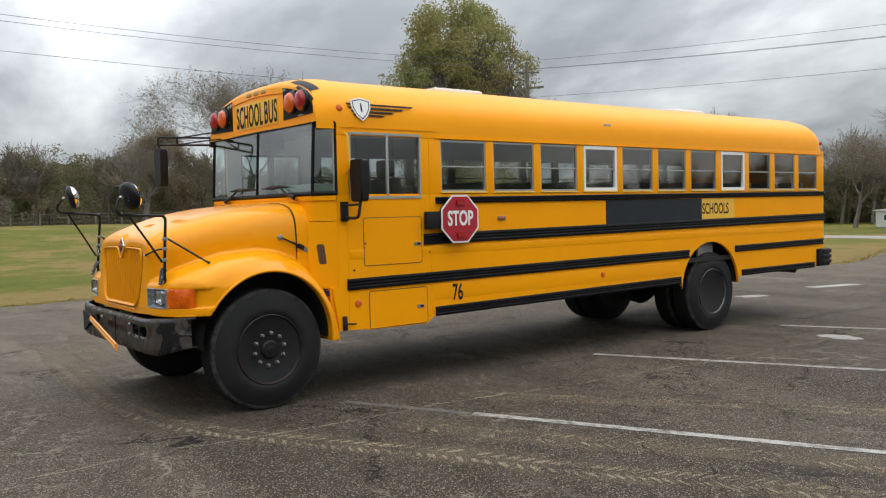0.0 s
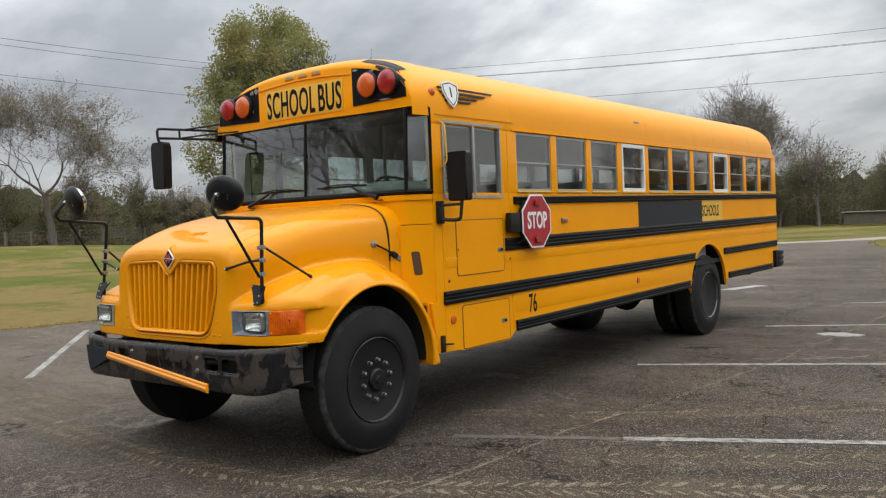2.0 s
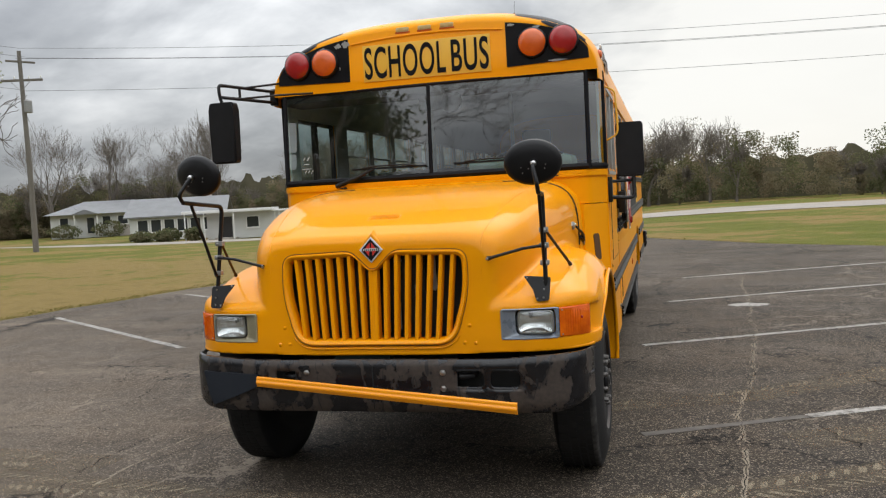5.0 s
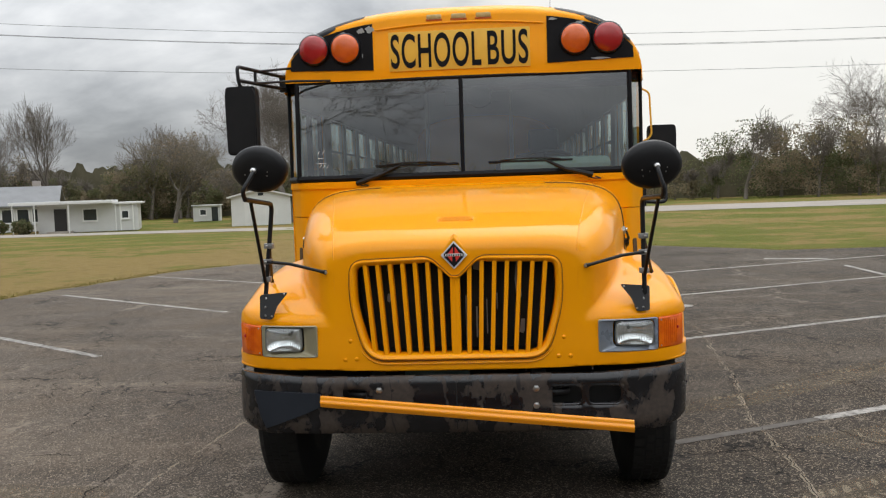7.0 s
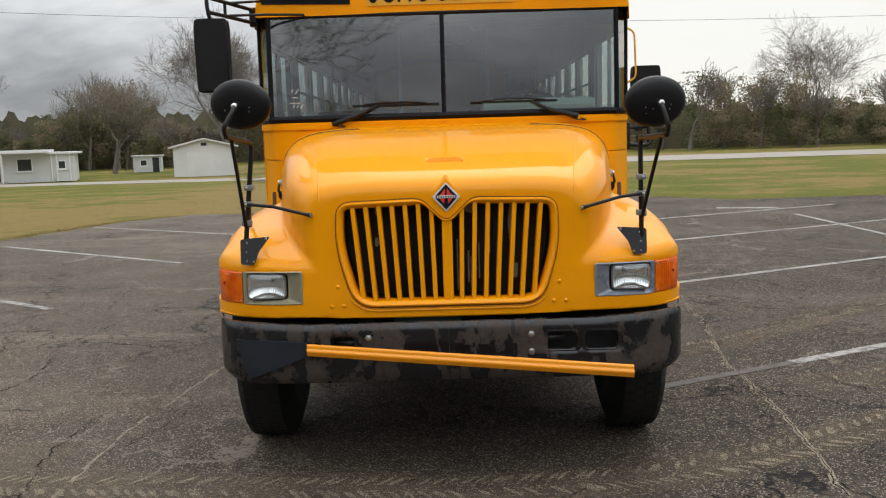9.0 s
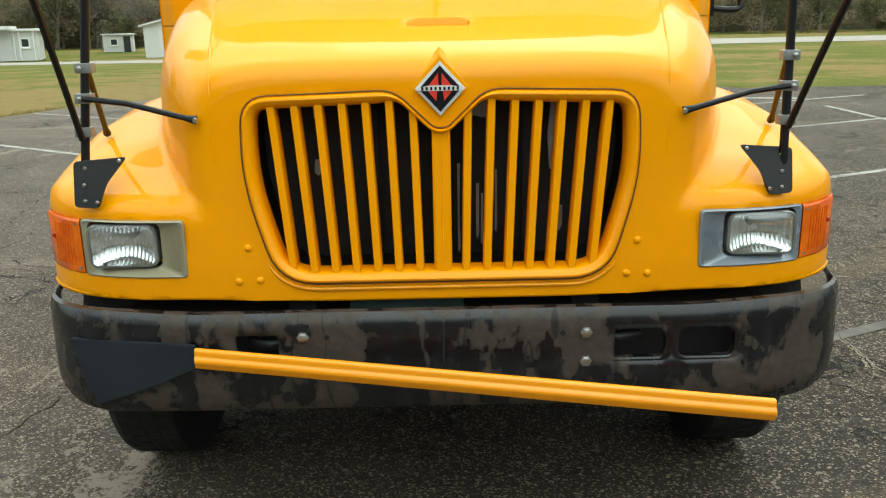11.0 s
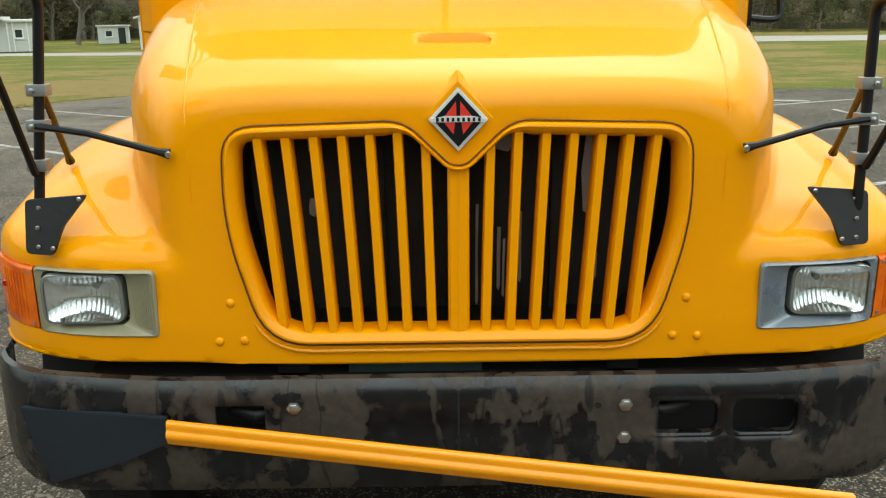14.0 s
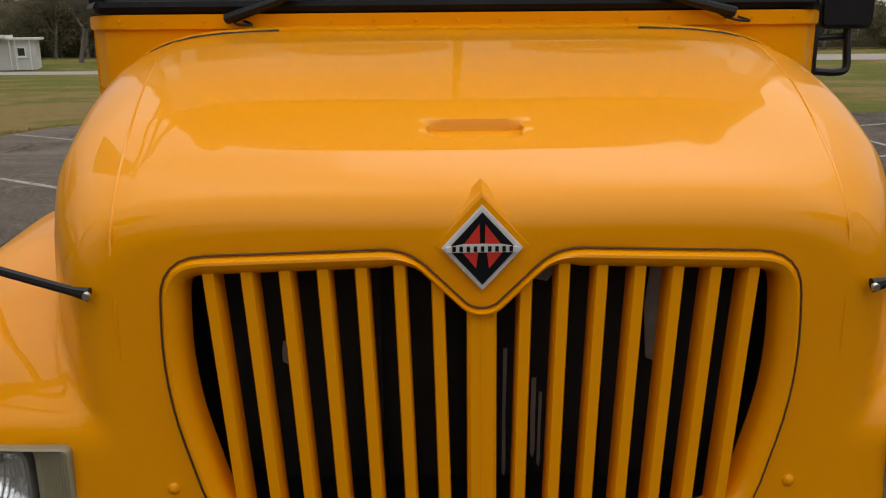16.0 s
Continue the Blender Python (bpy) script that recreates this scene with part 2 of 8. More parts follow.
def add_box(bm, lo, hi, bevel=0.0, m=None):
    lo, hi = [min(a, b) for a, b in zip(lo, hi)], [max(a, b) for a, b in zip(lo, hi)]
    v = [bm.verts.new((x, y, z)) for x in (lo[0], hi[0]) for y in (lo[1], hi[1]) for z in (lo[2], hi[2])]
    f = [bm.faces.new([v[i] for i in q]) for q in ((0, 1, 3, 2), (4, 6, 7, 5), (0, 4, 5, 1), (2, 3, 7, 6), (0, 2, 6, 4), (1, 5, 7, 3))]
    if bevel:
        e = list({e for q in f for e in q.edges})
        r = bmesh.ops.bevel(bm, geom=e, offset=bevel, segments=2, affect="EDGES", profile=0.6)
        v = list({x for q in r["faces"] for x in q.verts} | {x for x in v if x.is_valid})
    if m is not None:
        bmesh.ops.transform(bm, matrix=m, verts=v)
    return bm


def box(lo, hi, bevel=0.0, m=None):
    return add_box(bmesh.new(), lo, hi, bevel, m)


def add_tube(bm, pts, radius, sides=10, cap=True):
    """A round bar along the points; a radius or one for each point."""
    pts = [Vector(p) for p in pts]
    rad = radius if isinstance(radius, (list, tuple)) else [radius] * len(pts)
    rings, side = [], None
    for i, p in enumerate(pts):
        d = (pts[min(i + 1, len(pts) - 1)] - pts[max(i - 1, 0)]).normalized()
        if side is None:
            side = d.cross(Vector((0, 0, 1)) if abs(d.z) < 0.9 else Vector((1, 0, 0))).normalized()
        side = (side - d * side.dot(d)).normalized()
        other = d.cross(side)
        rings.append([bm.verts.new(p + rad[i] * (math.cos(a) * side + math.sin(a) * other)) for a in [2 * math.pi * k / sides for k in range(sides)]])
    for a, b in zip(rings, rings[1:]):
        for k in range(sides):
            bm.faces.new((a[k], a[(k + 1) % sides], b[(k + 1) % sides], b[k]))
    if cap:
        bm.faces.new(rings[0][::-1])
        bm.faces.new(rings[-1])
    return bm


def tube(pts, radius, sides=10):
    return add_tube(bmesh.new(), pts, radius, sides)


def bend(pts, r=0.04, steps=4):
    """The polyline with its inner corners rounded."""
    pts, out = [Vector(p) for p in pts], []
    for i, p in enumerate(pts):
        if i in (0, len(pts) - 1):
            out.append(p)
            continue
        a, b = (pts[i - 1] - p), (pts[i + 1] - p)
        q = min(r, a.length * 0.45, b.length * 0.45)
        a, b = p + a.normalized() * q, p + b.normalized() * q
        out += [a.lerp(p, t).lerp(p.lerp(b, t), t) for t in [k / steps for k in range(steps + 1)]]
    return out


def rounded(pts, radius, steps=5):
    """A closed 2D outline with rounded corners; a radius or one for each corner."""
    out, n = [], len(pts)
    pts = [Vector(p) for p in pts]
    for i, p in enumerate(pts):
        r = radius[i] if isinstance(radius, (list, tuple)) else radius
        a, b = pts[i - 1] - p, pts[(i + 1) % n] - p
        q = min(r, a.length * 0.48, b.length * 0.48)
        if q < 1e-4:
            out.append(p)
            continue
        a, b = p + a.normalized() * q, p + b.normalized() * q
        out += [a.lerp(p, t).lerp(p.lerp(b, t), t) for t in [k / steps for k in range(steps + 1)]]
    return out


def add_prism(bm, outline, axis, lo, hi, bevel=0.0):
    """A flat outline given a thickness along an axis (0 x, 1 y, 2 z)."""
    def at(p, d):
        c = [p[0], p[1]]
        c.insert(axis, d)
        return c
    a = [bm.verts.new(at(p, lo)) for p in outline]
    b = [bm.verts.new(at(p, hi)) for p in outline]
    n = len(a)
    fa, fb = bm.faces.new(a[::-1]), bm.faces.new(b)
    for k in range(n):
        bm.faces.new((a[k], a[(k + 1) % n], b[(k + 1) % n], b[k]))
    if bevel:
        bmesh.ops.bevel(bm, geom=list(fa.edges) + list(fb.edges), offset=bevel, segments=2, affect="EDGES")
    return bm


def prism(outline, axis, lo, hi, bevel=0.0):
    return add_prism(bmesh.new(), outline, axis, lo, hi, bevel)


def add_ring(bm, outer, inner, axis, lo, hi):
    """A frame between two outlines of the same count, with depth."""
    def at(p, d):
        c = [p[0], p[1]]
        c.insert(axis, d)
        return c
    loops = [[bm.verts.new(at(p, d)) for p in o] for o, d in ((outer, lo), (outer, hi), (inner, hi), (inner, lo))]
    n = len(outer)
    for a, b in zip(loops, loops[1:] + loops[:1]):
        for k in range(n):
            bm.faces.new((a[k], a[(k + 1) % n], b[(k + 1) % n], b[k]))
    return bm


def lathe(profile, centre, axis="x", sides=40, bm=None):
    """Profile of (along, radius) turned about an axis through centre."""
    bm = bm or bmesh.new()
    c, rings = Vector(centre), []
    for d, r in profile:
        ring = []
        for k in range(sides):
            a = 2 * math.pi * k / sides
            u, v = r * math.cos(a), r * math.sin(a)
            ring.append(bm.verts.new(c + Vector({"x": (d, u, v), "y": (u, d, v), "z": (u, v, d)}[axis])))
        rings.append(ring)
    for a, b in zip(rings, rings[1:]):
        for k in range(sides):
            bm.faces.new((a[k], a[(k + 1) % sides], b[(k + 1) % sides], b[k]))
    bm.faces.new(rings[0][::-1])
    bm.faces.new(rings[-1])
    return bm


def rect(x0, y0, x1, y1):
    return [(x0, y0), (x1, y0), (x1, y1), (x0, y1)]


def lettering(name, text, material, parent, size, m, width=1.0, depth=0.002, bold=0.0, spacing=1.0, label=""):
    """Words as a flat mesh; the text's own plane is xy of m, centred."""
    cu = bpy.data.curves.new(name, "FONT")
    cu.body, cu.size, cu.extrude, cu.offset = text, size, depth, bold
    cu.align_x, cu.align_y, cu.space_character = "CENTER", "CENTER", spacing
    tmp = new(name + "_curve", cu)
    bpy.context.view_layer.update()
    me = bpy.data.meshes.new_from_object(tmp.evaluated_get(bpy.context.evaluated_depsgraph_get()))
    bpy.data.objects.remove(tmp)
    bpy.data.curves.remove(cu)
    me.transform(m @ Matrix.Diagonal((width, 1, 1, 1)))
    me.materials.clear()
    me.materials.append(material)
    ob = new(name, me)
    ob.parent = parent
    if label:
        tagged(ob, label)
    return ob


def smooth01(v):
    v = np.clip(v, 0.0, 1.0)
    return v * v * (3 - 2 * v)


def curve_of(xs, ys, sigma=0.03):
    """A smooth curve through a few values."""
    t = np.linspace(xs[0] - 0.3, xs[-1] + 0.3, 1200)
    v = np.interp(t, xs, ys)
    k = np.exp(-0.5 * (np.arange(-150, 151) * (t[1] - t[0]) / sigma) ** 2)
    v = np.convolve(np.pad(v, 150, mode="edge"), k / k.sum(), mode="valid")
    return lambda q: np.interp(q, t, v)


def net(f, lo, hi, step):
    """The surface f = 0 of a solid (f < 0 inside) as vertices and quads."""
    ax = [np.arange(a, b + step, step) for a, b in zip(lo, hi)]
    grid = np.meshgrid(*ax, indexing="ij")
    val = f(*grid)
    s = val < 0
    nx, ny, nz = [n - 1 for n in val.shape]
    cnt = np.zeros((nx, ny, nz), int)
    acc = np.zeros((nx, ny, nz, 3))
    edges = np.zeros((nx, ny, nz), int)
    corner = [(i, j, k) for i in (0, 1) for j in (0, 1) for k in (0, 1)]

    def cut(c):
        return tuple(slice(o, o + n) for o, n in zip(c, (nx, ny, nz)))
    for c in corner:
        cnt += s[cut(c)]
        for a in range(3):
            if c[a]:
                continue
            d = list(c)
            d[a] = 1
            v0, v1 = val[cut(c)], val[cut(d)]
            hit = (v0 < 0) != (v1 < 0)
            t = np.where(hit, v0 / np.where(hit, v0 - v1, 1), 0)
            p = np.array(c, float)[None, None, None] * np.ones((nx, ny, nz, 1))
            p[..., a] += t
            acc += np.where(hit[..., None], p, 0)
            edges += hit
    live = (cnt > 0) & (cnt < 8)
    ids = -np.ones((nx, ny, nz), int)
    ids[live] = np.arange(live.sum())
    base = np.stack(np.nonzero(live), -1)
    verts = np.array(lo) + (base + acc[live] / edges[live][:, None]) * step
    quads = []
    for a in range(3):
        b, c = (a + 1) % 3, (a + 2) % 3
        sl0, sl1 = [slice(1, n) for n in (nx, ny, nz)], [slice(1, n) for n in (nx, ny, nz)]
        sl0[a], sl1[a] = slice(0, (nx, ny, nz)[a]), slice(1, (nx, ny, nz)[a] + 1)
        s0, s1 = s[tuple(sl0)], s[tuple(sl1)]
        idx = np.stack(np.nonzero(s0 != s1), -1)
        flip = s0[tuple(idx.T)]
        off = np.array([1 if k != a else 0 for k in range(3)])
        idx = idx + off
        eb, ec = np.eye(3, dtype=int)[b], np.eye(3, dtype=int)[c]
        q = np.stack([ids[tuple((idx - db * eb - dc * ec).T)] for db, dc in ((1, 1), (0, 1), (0, 0), (1, 0))], 1)
        q[~flip] = q[~flip][:, ::-1]
        quads.append(q)
    quads = np.concatenate(quads)
    e = 0.002
    for _ in range(4):
        g = np.stack([(f(*(verts + e * d).T) - f(*(verts - e * d).T)) / (2 * e) for d in np.eye(3)], -1)
        h = f(*verts.T)
        verts = verts - np.clip(h / np.maximum((g * g).sum(-1), 0.05), -step / 2, step / 2)[:, None] * g * 0.8
    return verts, quads[(quads >= 0).all(1)]


def from_net(name, f, lo, hi, step, material, parent, label="", sharp=50):
    v, q = net(f, lo, hi, step)
    return raw(name, v, q, material, parent, label, sharp)


def chipped():
    """Black bumper paint with patches worn to brown primer."""
    g = Nodes(BUMPER.node_tree)
    pos = g.add("ShaderNodeTexCoord").outputs["Object"]
    streak = g.add("ShaderNodeMapping", Scale=(1.0, 1.0, 0.7))
    g.l.new(pos, streak.inputs[0])
    a = g.noise(streak.outputs[0], 9.5, 6.0, 0.58, 0.25)
    b = g.noise(pos, 2.2, 2.0)
    mask = g.ramp(g.math("ADD", g.math("MULTIPLY", a, 0.75), g.math("MULTIPLY", b, 0.25)), [(0.474, 0.0), (0.504, 1.0)])
    drip = g.ramp(g.noise(streak.outputs[0], 30.0, 3.0), [(0.45, 0.0), (0.7, 1.0)])
    col = g.mix(drip, (0.005, 0.005, 0.0065), (0.014, 0.0145, 0.017))
    col = g.mix(mask, col, g.mix(g.ramp(g.noise(pos, 40.0, 4.0, 0.7), [(0.4, 0.0), (0.65, 1.0)]), (0.034, 0.025, 0.0195), (0.055, 0.040, 0.031)))
    # a few thin black runs of paint
    runs = g.add("ShaderNodeMapping", Scale=(7.0, 1.0, 1.3))
    g.l.new(pos, runs.inputs[0])
    off = g.math("ABSOLUTE", g.math("SUBTRACT", g.noise(runs.outputs[0], 1.0, 3.0, 0.5), 0.56))
    col = g.mix(g.ramp(off, [(0.0, 0.9), (0.007, 0.8), (0.011, 0.0)]), col, (0.004, 0.004, 0.005))
    p = g.add("ShaderNodeBsdfPrincipled")
    g.l.new(col, p.inputs["Base Color"])
    g.l.new(g.math("ADD", 0.26, g.math("MULTIPLY", mask, 0.34)), p.inputs["Roughness"])
    bb = g.add("ShaderNodeBump", Strength=0.35, Distance=0.004)
    g.l.new(g.math("SUBTRACT", g.noise(pos, 6.0, 2.0), g.math("MULTIPLY", mask, 0.15)), bb.inputs["Height"])
    g.link(bb, p, 0, p.inputs.find("Normal"))
    g.link(p, g.add("ShaderNodeOutputMaterial"))


chipped()

# ---- ground ----


def terrain(x, y):
    """Level round the bus, falling gently away behind it and rising towards the field's far side."""
    x, y = np.asarray(x, float), np.asarray(y, float)
    rise = 1.3 * smooth01((-x - 34.0) / 40.0) * smooth01((75.0 - y) / 40.0)
    return -0.018 - 1.1 * smooth01((y - 18.0) / 60.0) * smooth01((8.0 - x) / 24.0) + rise


def tz(x, y):
    return float(terrain(x, y))


def ground_material(name, cols, scales, bump, rough=0.9):
    m = bpy.data.materials.new(name)
    m.use_nodes = True
    g = Nodes(m.node_tree)
    pos = g.add("ShaderNodeTexCoord").outputs["Object"]
    a = g.ramp(g.noise(pos, scales[0], 4.0, 0.6), [(0.35, 0.0), (0.65, 1.0)])
    b = g.noise(pos, scales[1], 4.0, 0.7)
    c = g.noise(pos, scales[2], 3.0, 0.7)
    col = g.mix(a, cols[0], cols[1])
    col = g.mix(g.ramp(b, [(0.42, 0.0), (0.66, 1.0)]), col, cols[2])
    col = g.mix(g.ramp(c, [(0.45, 0.0), (0.75, 0.8)]), col, cols[3])
    p = g.add("ShaderNodeBsdfPrincipled", Roughness=rough)
    p.inputs["Specular IOR Level"].default_value = 0.2
    g.l.new(col, p.inputs["Base Color"])
    bm_ = g.add("ShaderNodeBump", Strength=bump, Distance=0.05)
    g.l.new(c, bm_.inputs["Height"])
    g.link(bm_, p, 0, p.inputs.find("Normal"))
    g.link(p, g.add("ShaderNodeOutputMaterial"))
    return m


def grass_material():
    """Green and straw in drawn-out patches, more straw by the lot."""
    m = bpy.data.materials.new("winter_grass")
    m.use_nodes = True
    g = Nodes(m.node_tree)
    pos = g.add("ShaderNodeTexCoord").outputs["Object"]
    drawn = g.add("ShaderNodeMapping", Scale=(0.8, 1.0, 1.0), Rotation=(0, 0, 0.3))
    g.l.new(pos, drawn.inputs[0])
    sep = g.add("ShaderNodeSeparateXYZ")
    g.l.new(pos, sep.inputs[0])
    wide = g.noise(drawn.outputs[0], 0.11, 4.0, 0.6)
    mid = g.noise(drawn.outputs[0], 0.38, 8.0, 0.78)
    fine = g.noise(pos, 2.2, 7.0, 0.8)
    hair = g.noise(pos, 38.0, 3.0, 0.7)
    # dry strip along the lot's left edge
    x, y = sep.outputs[0], sep.outputs[1]
    off_x = g.math("MULTIPLY", g.math("ADD", x, 9.0), -0.11)
    off_y = g.math("MULTIPLY", g.math("SUBTRACT", y, 17.0), 0.055)
    away = g.math("MAXIMUM", g.math("MULTIPLY", off_x, 1.0), off_y)
    dry = g.math("SUBTRACT", 1.0, g.math("MINIMUM", g.math("MAXIMUM", away, 0.0), 1.0))
    left_side = g.math("MINIMUM", g.math("MAXIMUM", g.math("MULTIPLY", g.math("SUBTRACT", 6.0, x), 0.09), 0.0), 1.0)
    dry = g.math("MULTIPLY", dry, left_side)
    k = g.math("ADD", g.math("MULTIPLY", wide, 1.1), g.math("ADD", g.math("MULTIPLY", g.math("SUBTRACT", mid, 0.12), 1.05), g.math("MULTIPLY", dry, 0.2)))
    col = g.ramp(k, [(0.72, (0.084, 0.104, 0.016)), (0.92, (0.122, 0.124, 0.024)), (1.08, (0.165, 0.135, 0.040)), (1.24, (0.205, 0.147, 0.054))])
    col = g.mix(g.ramp(fine, [(0.5, 0.0), (0.78, 0.75)]), col, (0.075, 0.06, 0.02))
    col = g.mix(g.ramp(hair, [(0.5, 0.0), (0.75, 0.2)]), col, (0.30, 0.24, 0.10))
    p = g.add("ShaderNodeBsdfPrincipled", Roughness=0.95)
    p.inputs["Specular IOR Level"].default_value = 0.1
    g.l.new(col, p.inputs["Base Color"])
    b = g.add("ShaderNodeBump", Strength=0.8, Distance=0.05)
    g.l.new(g.math("ADD", fine, hair), b.inputs["Height"])
    g.link(b, p, 0, p.inputs.find("Normal"))
    g.link(p, g.add("ShaderNodeOutputMaterial"))
    return m


GRASS = grass_material()
ROADM = ground_material("pale_road_surface", [(0.30, 0.27, 0.235), (0.25, 0.23, 0.2), (0.34, 0.3, 0.26), (0.2, 0.18, 0.16)], (0.05, 0.4, 6.0), 0.2)


def asphalt_material():
    m = bpy.data.materials.new("worn_asphalt")
    m.use_nodes = True
    g = Nodes(m.node_tree)
    pos = g.add("ShaderNodeTexCoord").outputs["Object"]
    patch = g.ramp(g.noise(pos, 0.22, 5.0, 0.6, 0.4), [(0.36, 0.0), (0.64, 1.0)])
    stain = g.ramp(g.noise(pos, 1.1, 5.0, 0.65), [(0.45, 0.0), (0.7, 1.0)])
    col = g.mix(patch, (0.035, 0.0285, 0.0225), (0.064, 0.0515, 0.0405))
    col = g.mix(g.math("MULTIPLY", stain, 0.4), col, (0.094, 0.075, 0.058))
    # dusty bands drawn out across the lot
    drawn = g.add("ShaderNodeMapping", Scale=(0.12, 0.75, 1.0), Rotation=(0, 0, -0.35))
    g.l.new(pos, drawn.inputs[0])
    dust = g.ramp(g.noise(drawn.outputs[0], 1.0, 5.0, 0.6, 0.6), [(0.48, 0.0), (0.62, 1.0)])
    col = g.mix(g.math("MULTIPLY", dust, 0.6), col, (0.115, 0.092, 0.070))
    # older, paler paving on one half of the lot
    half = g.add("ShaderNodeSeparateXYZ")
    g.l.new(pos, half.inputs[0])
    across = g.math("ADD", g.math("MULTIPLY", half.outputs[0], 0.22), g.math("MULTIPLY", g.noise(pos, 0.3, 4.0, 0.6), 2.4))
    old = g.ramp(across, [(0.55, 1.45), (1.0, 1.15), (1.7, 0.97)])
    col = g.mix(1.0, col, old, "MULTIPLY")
    # oil-darkened bays where buses park, deepened to stand in for the bus's shade
    oily_shade = g.ramp(g.math("SUBTRACT", across, 1.0), [(0.25, 1.0), (0.85, 0.72)])
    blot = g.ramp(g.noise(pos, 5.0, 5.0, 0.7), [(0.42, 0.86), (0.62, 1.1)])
    col = g.mix(1.0, g.mix(1.0, col, oily_shade, "MULTIPLY"), blot, "MULTIPLY")
    stones = g.add("ShaderNodeTexVoronoi", Scale=130.0)
    g.l.new(pos, stones.inputs["Vector"])
    bw = g.add("ShaderNodeSeparateColor")
    g.l.new(stones.outputs["Color"], bw.inputs[0])
    col = g.mix(g.ramp(bw.outputs[0], [(0.72, 0.0), (0.99, 0.85)]), col, (0.30, 0.245, 0.185))
    col = g.mix(g.ramp(bw.outputs[1], [(0.6, 0.0), (0.95, 0.6)]), col, (0.010, 0.009, 0.009))
    # scattered pale grit
    grit = g.add("ShaderNodeTexVoronoi", Scale=21.0)
    g.l.new(pos, grit.inputs["Vector"])
    gb = g.add("ShaderNodeSeparateColor")
    g.l.new(grit.outputs["Color"], gb.inputs[0])
    spot = g.math("MULTIPLY", g.math("LESS_THAN", grit.outputs[0], 0.22), g.math("GREATER_THAN", gb.outputs[0], 0.86))
    col = g.mix(g.math("MULTIPLY", spot, 0.6), col, (0.26, 0.22, 0.18))
    # cracks: warped cells, broken, some dark and some filled with sand
    warp = g.add("ShaderNodeTexNoise", Scale=0.8, Detail=6.0, Roughness=0.72)
    g.l.new(pos, warp.inputs["Vector"])
    off = g.add("ShaderNodeVectorMath", op="MULTIPLY_ADD", i1=(1.7, 1.7, 0.0))
    g.l.new(warp.outputs["Color"], off.inputs[0])
    g.l.new(pos, off.inputs[2])
    crack = None
    for sc, wd, lo in ((0.36, 0.007, 0.38), (1.0, 0.0125, 0.46), (2.7, 0.022, 0.53)):
        v = g.add("ShaderNodeTexVoronoi", Scale=sc)
        v.feature = "DISTANCE_TO_EDGE"
        g.l.new(off.outputs[0], v.inputs["Vector"])
        line = g.ramp(v.outputs[0], [(0.0, 1.0), (wd * 0.5, 0.9), (wd, 0.0)])
        gate = g.ramp(g.noise(pos, 0.45 + 0.2 * sc, 2.0), [(lo, 0.0), (lo + 0.08, 1.0)])
        line = g.math("MULTIPLY", line, gate)
        crack = line if crack is None else g.math("MAXIMUM", crack, line)
    sandy = g.ramp(g.noise(pos, 0.35, 2.0), [(0.47, 0.0), (0.56, 1.0)])
    col = g.mix(crack, col, g.mix(sandy, (0.008, 0.0075, 0.007), (0.17, 0.14, 0.11)))
    p = g.add("ShaderNodeBsdfPrincipled")
    p.inputs["Specular IOR Level"].default_value = 0.09
    g.l.new(col, p.inputs["Base Color"])
    g.l.new(g.math("ADD", 0.70, g.math("MULTIPLY", stain, 0.2)), p.inputs["Roughness"])
    h = g.math("SUBTRACT", g.math("MULTIPLY", stones.outputs[0], 0.5), g.math("MULTIPLY", crack, 1.5))
    b = g.add("ShaderNodeBump", Strength=0.5, Distance=0.006)
    g.l.new(h, b.inputs["Height"])
    g.link(b, p, 0, p.inputs.find("Normal"))
    g.link(p, g.add("ShaderNodeOutputMaterial"))
    return m


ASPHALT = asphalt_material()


def sheet(name, xs, ys, material, lift=0.0, label=""):
    """A grid over the terrain; xs may be a function of y giving left and right."""
    verts, faces = [], []
    for y in ys:
        row = xs(y) if callable(xs) else xs
        for x in row:
            verts.append((x, y, tz(x, y) + lift))
    n = len(row)
    for j in range(len(ys) - 1):
        for i in range(n - 1):
            faces.append((j * n + i, j * n + i + 1, (j + 1) * n + i + 1, (j + 1) * n + i))
    return tagged(raw(name, verts, faces, material), label, kind="structure")


far = [-2500, -900, -400] + list(range(-240, 241, 6)) + [400, 900, 2500]
sheet("ground", far, far, GRASS, -0.02, "patchy winter grass field, green and straw")


def wob(y, k, a=0.35):
    return a * noise.noise(Vector((y * 0.45, k, 0.3))) + 0.5 * a * noise.noise(Vector((y * 1.7, k + 5, 0.3)))


left_edge = curve_of((-40, 0, 3, 6, 9, 11, 12.5, 14.6, 16, 17.2), (-11.3, -11.0, -10.9, -10.2, -9.6, -9.2, -8.85, -8.15, -7.5, -6.4), 0.5)


def lot_row(y):
    l = float(left_edge(y)) + wob(y, 1.0)
    return [l + (46 - l) * t for t in [k / 30 for k in range(31)]]


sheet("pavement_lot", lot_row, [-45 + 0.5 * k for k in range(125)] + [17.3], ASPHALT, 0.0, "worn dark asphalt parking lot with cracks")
drive_l = curve_of((17.2, 20.5, 30, 56), (-5.0, -3.4, -6.2, -14.5), 0.8)
drive_r = curve_of((17.2, 19.7, 25, 40, 56), (7.5, 4.7, 1.0, -3.4, -5.5), 0.8)


def drive_row(y):
    l, r = float(drive_l(y)) + wob(y, 2.0, 0.25), float(drive_r(y)) + wob(y, 3.0, 0.25)
    return [l + (r - l) * t for t in [k / 10 for k in range(11)]]


